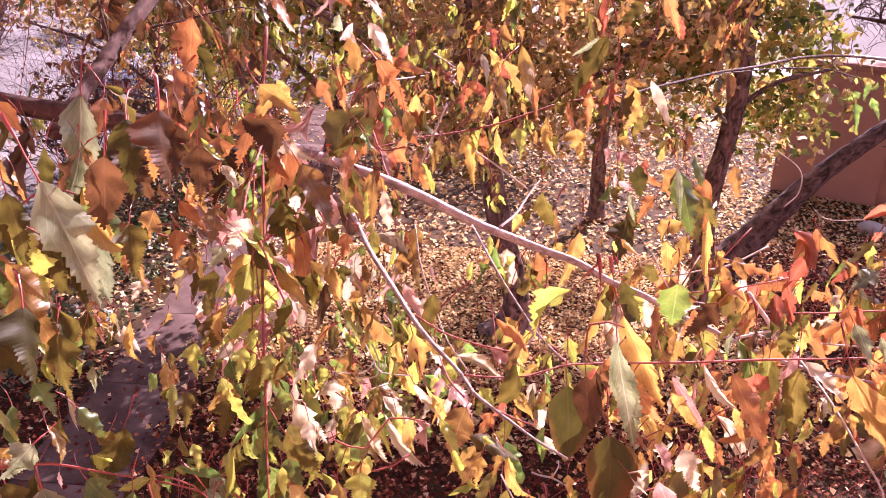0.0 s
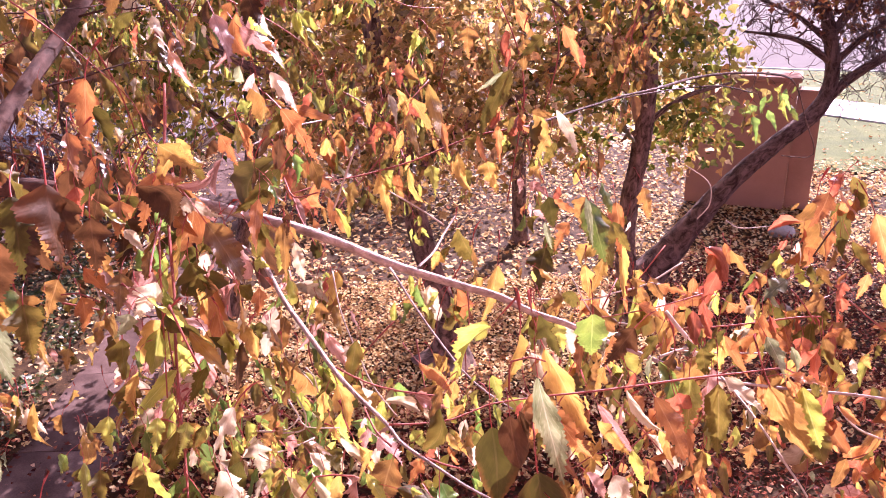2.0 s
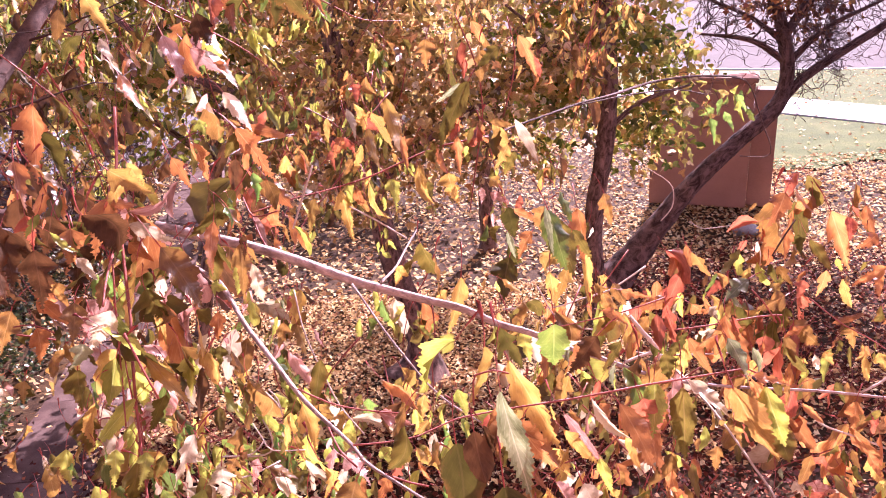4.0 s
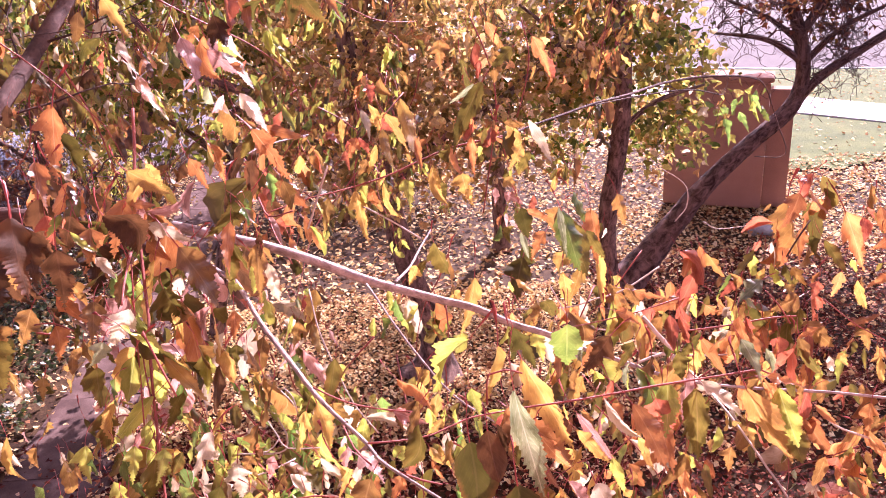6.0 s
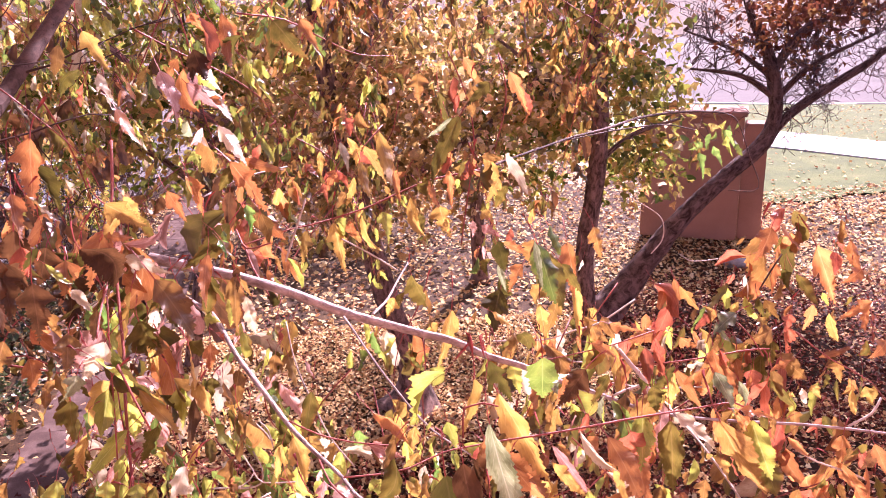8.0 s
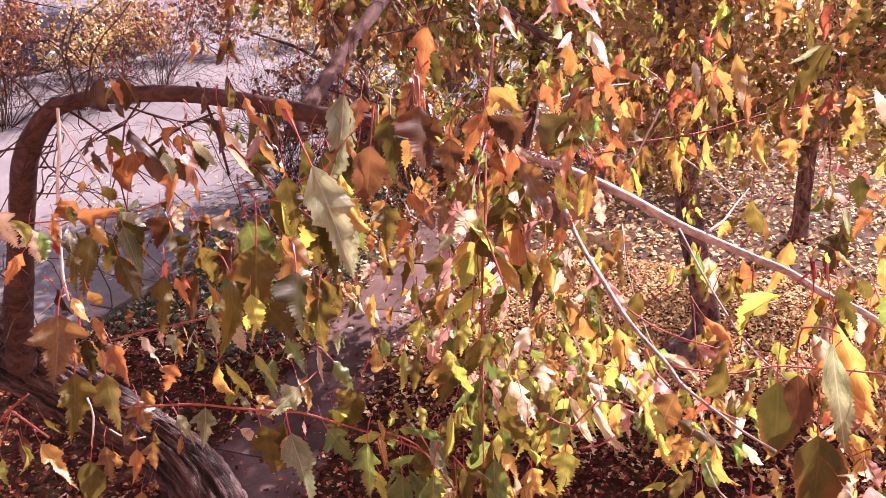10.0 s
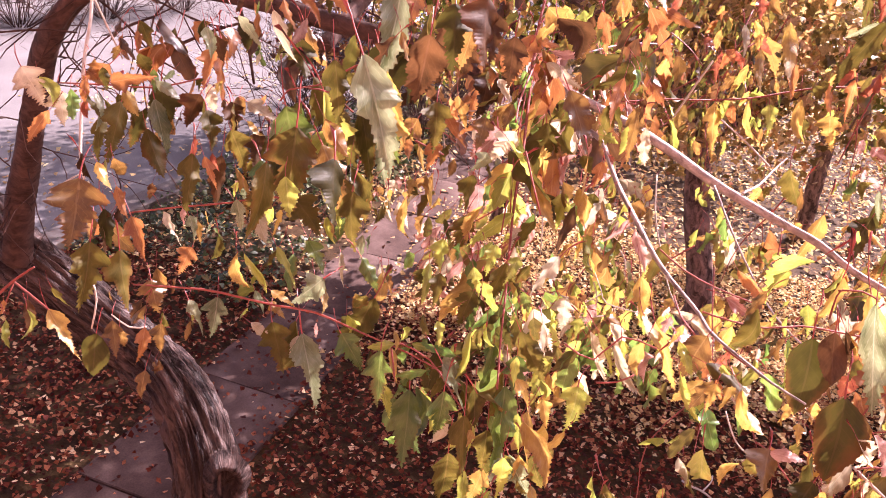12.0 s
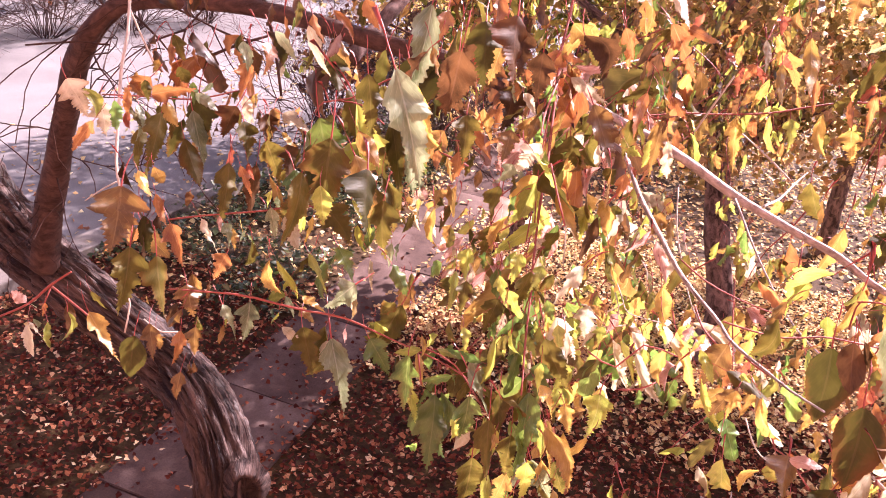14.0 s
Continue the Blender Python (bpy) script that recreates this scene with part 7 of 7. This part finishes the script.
hang("red", "lobed", [
    (-0.086, 1.086, 3.492, -0.062, 1.086, 3.471, 0.033, 8),
    (-0.01, 1.134, 3.598, 0.009, 1.121, 3.582, 0.0169, -20),
    (0.013, 1.158, 3.566, 0.021, 1.144, 3.54, 0.0171, 17),
    (0.063, 1.21, 3.597, 0.086, 1.208, 3.58, 0.0222, 24),
    (0.051, 1.192, 3.652, 0.058, 1.179, 3.626, 0.0243, -24),
    (0.606, 0.936, 3.409, 0.595, 0.932, 3.384, 0.0225, -29),
    (0.533, 1.015, 3.384, 0.509, 1.011, 3.362, 0.0212, -8),
    (-0.247, 0.743, 3.616, -0.24, 0.74, 3.589, 0.025, 18),
])
hang("red", "narrow", [
    (0.325, 1.263, 3.671, 0.338, 1.257, 3.638, 0.0151, 29),
    (0.657, 0.939, 3.49, 0.655, 0.921, 3.466, 0.0164, 4),
    (0.604, 0.943, 3.34, 0.593, 0.898, 3.245, 0.0225, -26),
    (0.509, 0.755, 3.219, 0.532, 0.752, 3.208, 0.0113, -16),
])
hang("orange", "blade", [
    (0.356, 1.113, 3.47, 0.36, 1.062, 3.402, 0.0292, 13),
    (0.24, 0.574, 3.474, 0.263, 0.536, 3.435, 0.0241, -11),
    (0.289, 0.653, 3.423, 0.296, 0.612, 3.372, 0.0287, -30),
])
hang("red", "sickle", [
    (0.583, 1.022, 3.462, 0.545, 1.034, 3.445, 0.0149, 16),
])
hang("lime", "blade", [
    (0.294, 0.639, 3.454, 0.288, 0.609, 3.414, 0.0251, 15),
    (0.395, 0.631, 3.443, 0.399, 0.596, 3.401, 0.0259, 10),
])
hang("pink", "blade", [
    (-0.129, 0.845, 3.756, -0.106, 0.819, 3.708, 0.0247, -27),
])
hang("umber", "lobed", [
    (-0.162, 0.428, 3.698, -0.148, 0.399, 3.664, 0.0304, -5),
    (-0.155, 0.752, 3.576, -0.151, 0.739, 3.521, 0.0459, 18),
    (-0.221, 0.401, 3.596, -0.212, 0.377, 3.558, 0.0348, -34),
])


by_name = {name: points for name, _, points in TWIGS}


# leaves that crowd the twigs, too many to tell apart, joined twig by twig
def foliage(colours, paths, per_metre, size, reach, seed, start=0.0, stop=1.0):
    rng = np.random.default_rng(seed)
    mats = [leaf_material(c + "_crowd", *LEAF_COLOURS[c], island=True) for c in colours.split()]
    shapes = []
    for s in ("lobed", "lobed", "narrow", "blade", "sickle"):
        me = leaf_mesh(s, int(rng.integers(0, 9999)), M_PETIOLE, 16)
        co = np.empty(len(me.vertices) * 3)
        me.vertices.foreach_get("co", co)
        quads = np.array([tuple(p.vertices) for p in me.polygons])
        uv = np.zeros((len(me.vertices), 2))
        for lp, u in zip(me.loops, me.uv_layers[0].data):
            uv[lp.vertex_index] = u.uv
        shapes.append((co.reshape(-1, 3), quads, uv, np.array([p.material_index for p in me.polygons])))
    verts, faces, uvs, index, at = [], [], [], [], 0
    if isinstance(paths, str):
        paths = [by_name[key] for key in paths.split()]
    for points in paths:
        path = smooth_path(points, 0.01)[:, :3]
        path = path[int(start * (len(path) - 1)) : max(2, int(stop * len(path)))]
        n = int(np.linalg.norm(np.diff(path, axis=0), axis=1).sum() * per_metre)
        # leaves hang in bunches from the nodes
        node = np.repeat(rng.integers(0, len(path), n // 6 + 1), 6)[:n]
        shift = np.repeat(rng.normal(0, reach, (n // 6 + 1, 3)), 6, axis=0)[:n] * (1, 1.6, 1)
        for k, d in zip(node, shift):
            base = path[k] + d + rng.normal(0, 0.014, 3) + (0, 0.03, -0.02)
            if np.linalg.norm(base - (0, 0, 3.83)) < 0.5:
                continue
            y = np.array((rng.normal(0, 0.45), rng.normal(0, 0.4), -1.0))
            y /= np.linalg.norm(y)
            face = np.array((rng.normal(0, 1.0), -0.8 + rng.normal(0, 0.6), rng.normal(0.3, 0.6)))
            z = face - y * (face @ y)
            z /= np.linalg.norm(z)
            x = np.cross(y, z)
            length = rng.uniform(*size) * rng.choice((0.75, 1.0, 1.0, 1.3)) * min(1.0, np.linalg.norm(base - (0, 0, 3.83)) / 0.8)
            co, quads, uv, mi = shapes[rng.integers(0, 5)]
            w = co * (length * rng.uniform(0.28, 0.55), length, length * 0.7)
            verts.append(base + w[:, :1] * x + w[:, 1:2] * y + w[:, 2:] * z)
            faces.append(quads + at)
            uvs.append(uv)
            index.append(np.where(mi == 1, len(mats), rng.integers(0, len(mats))))
            at += len(co)
    if not verts:
        return None
    ob = mesh_object("foliage", np.concatenate(verts), np.concatenate(faces), mats + [M_PETIOLE], None, uvs=np.concatenate(uvs), mat_index=np.concatenate(index))
    ob["kind"] = "stuff"
    return under(ob, near_tree)


foliage("orange red ochre olive orange", "twig_17 twig_18 twig_19 twig_20 twig_24 twig_25", 170, (0.03, 0.055), 0.06, 71)
foliage("orange red ochre olive yellow", "twig_11 twig_14 twig_15 twig_35 twig_36", 40, (0.03, 0.05), 0.04, 72)
foliage("pink orange ochre olive brown", "twig_40", 90, (0.03, 0.055), 0.05, 75, 0.05, 0.6)
foliage("lime bright_green lime yellow green olive", "twig_40", 170, (0.03, 0.055), 0.05, 76, 0.4, 1.0)
foliage("yellow lime cream ochre olive", "branch_5 twig_31 twig_30", 45, (0.025, 0.045), 0.04, 73)
# pink and cream leaves put in as painted highlights
foliage("pink cream pink orange", "twig_40", 60, (0.03, 0.055), 0.05, 78, 0.15, 0.7)
foliage("orange brown brown olive", "branch_2 branch_3", 110, (0.035, 0.06), 0.09, 77, 0.45, 0.95)


# drooping leafy shoots deeper in the crown
def shoots(count, low, high, length, colours, seed, per_metre=100, size=(0.03, 0.055)):
    """Thin shoots that hang from above inside a box, with their leaves."""
    rng = np.random.default_rng(seed)
    paths = []
    for _ in range(count):
        p = rng.uniform(low, high)
        d = np.array((rng.normal(0, 0.5), rng.normal(0, 0.4), -0.5))
        n = rng.uniform(*length) / 4
        points = []
        for i in range(5):
            points.append((*p, (0.0026 - 0.0004 * i) * min(1.0, p[1] / 2.2)))
            d = d / np.linalg.norm(d) + rng.normal(0, 0.22, 3) + (0, 0, -0.15)
            p = p + d / np.linalg.norm(d) * n
        under(limb("twig", points, M_TWIG_RED, None, 0.03, 5, 0.05), near_tree)
        paths.append(points)
    foliage(colours, paths, per_metre, size, 0.035, seed + 1)


shoots(5, (-0.6, 1.6, 3.75), (0.1, 2.4, 4.0), (0.3, 0.55), "lime green ochre olive green", 81, 60, (0.03, 0.05))
shoots(9, (-1.1, 1.5, 3.6), (-0.5, 2.3, 3.95), (0.25, 0.5), "brown brown olive ochre orange", 85, 70)
shoots(15, (-1.5, 2.6, 3.75), (-0.2, 4.4, 4.15), (0.7, 1.1), "lime green yellow olive lime cream", 91, 62, (0.04, 0.07))
shoots(16, (-0.2, 2.8, 3.8), (1.1, 4.6, 4.2), (0.6, 1.1), "ochre olive yellow olive orange brown", 93, 62, (0.04, 0.07))
shoots(7, (1.1, 3.2, 3.8), (1.9, 4.8, 4.15), (0.5, 0.9), "olive ochre green yellow", 95, 50, (0.04, 0.07))
shoots(13, (-0.35, 2.5, 3.25), (0.45, 3.3, 3.5), (0.4, 0.75), "brown olive umber ochre lime", 97, 80, (0.035, 0.06))
shoots(16, (0.08, 0.72, 3.27), (0.62, 1.2, 3.44), (0.12, 0.28), "yellow ochre lime orange olive cream", 101, 110, (0.03, 0.05))
shoots(8, (-0.14, 0.72, 3.25), (0.08, 0.95, 3.42), (0.15, 0.3), "lime green bright_green lime olive cream", 103, 110, (0.03, 0.05))
shoots(7, (-0.34, 0.8, 3.28), (-0.16, 1.1, 3.42), (0.1, 0.22), "yellow ochre pink cream olive", 105, 110, (0.03, 0.05))
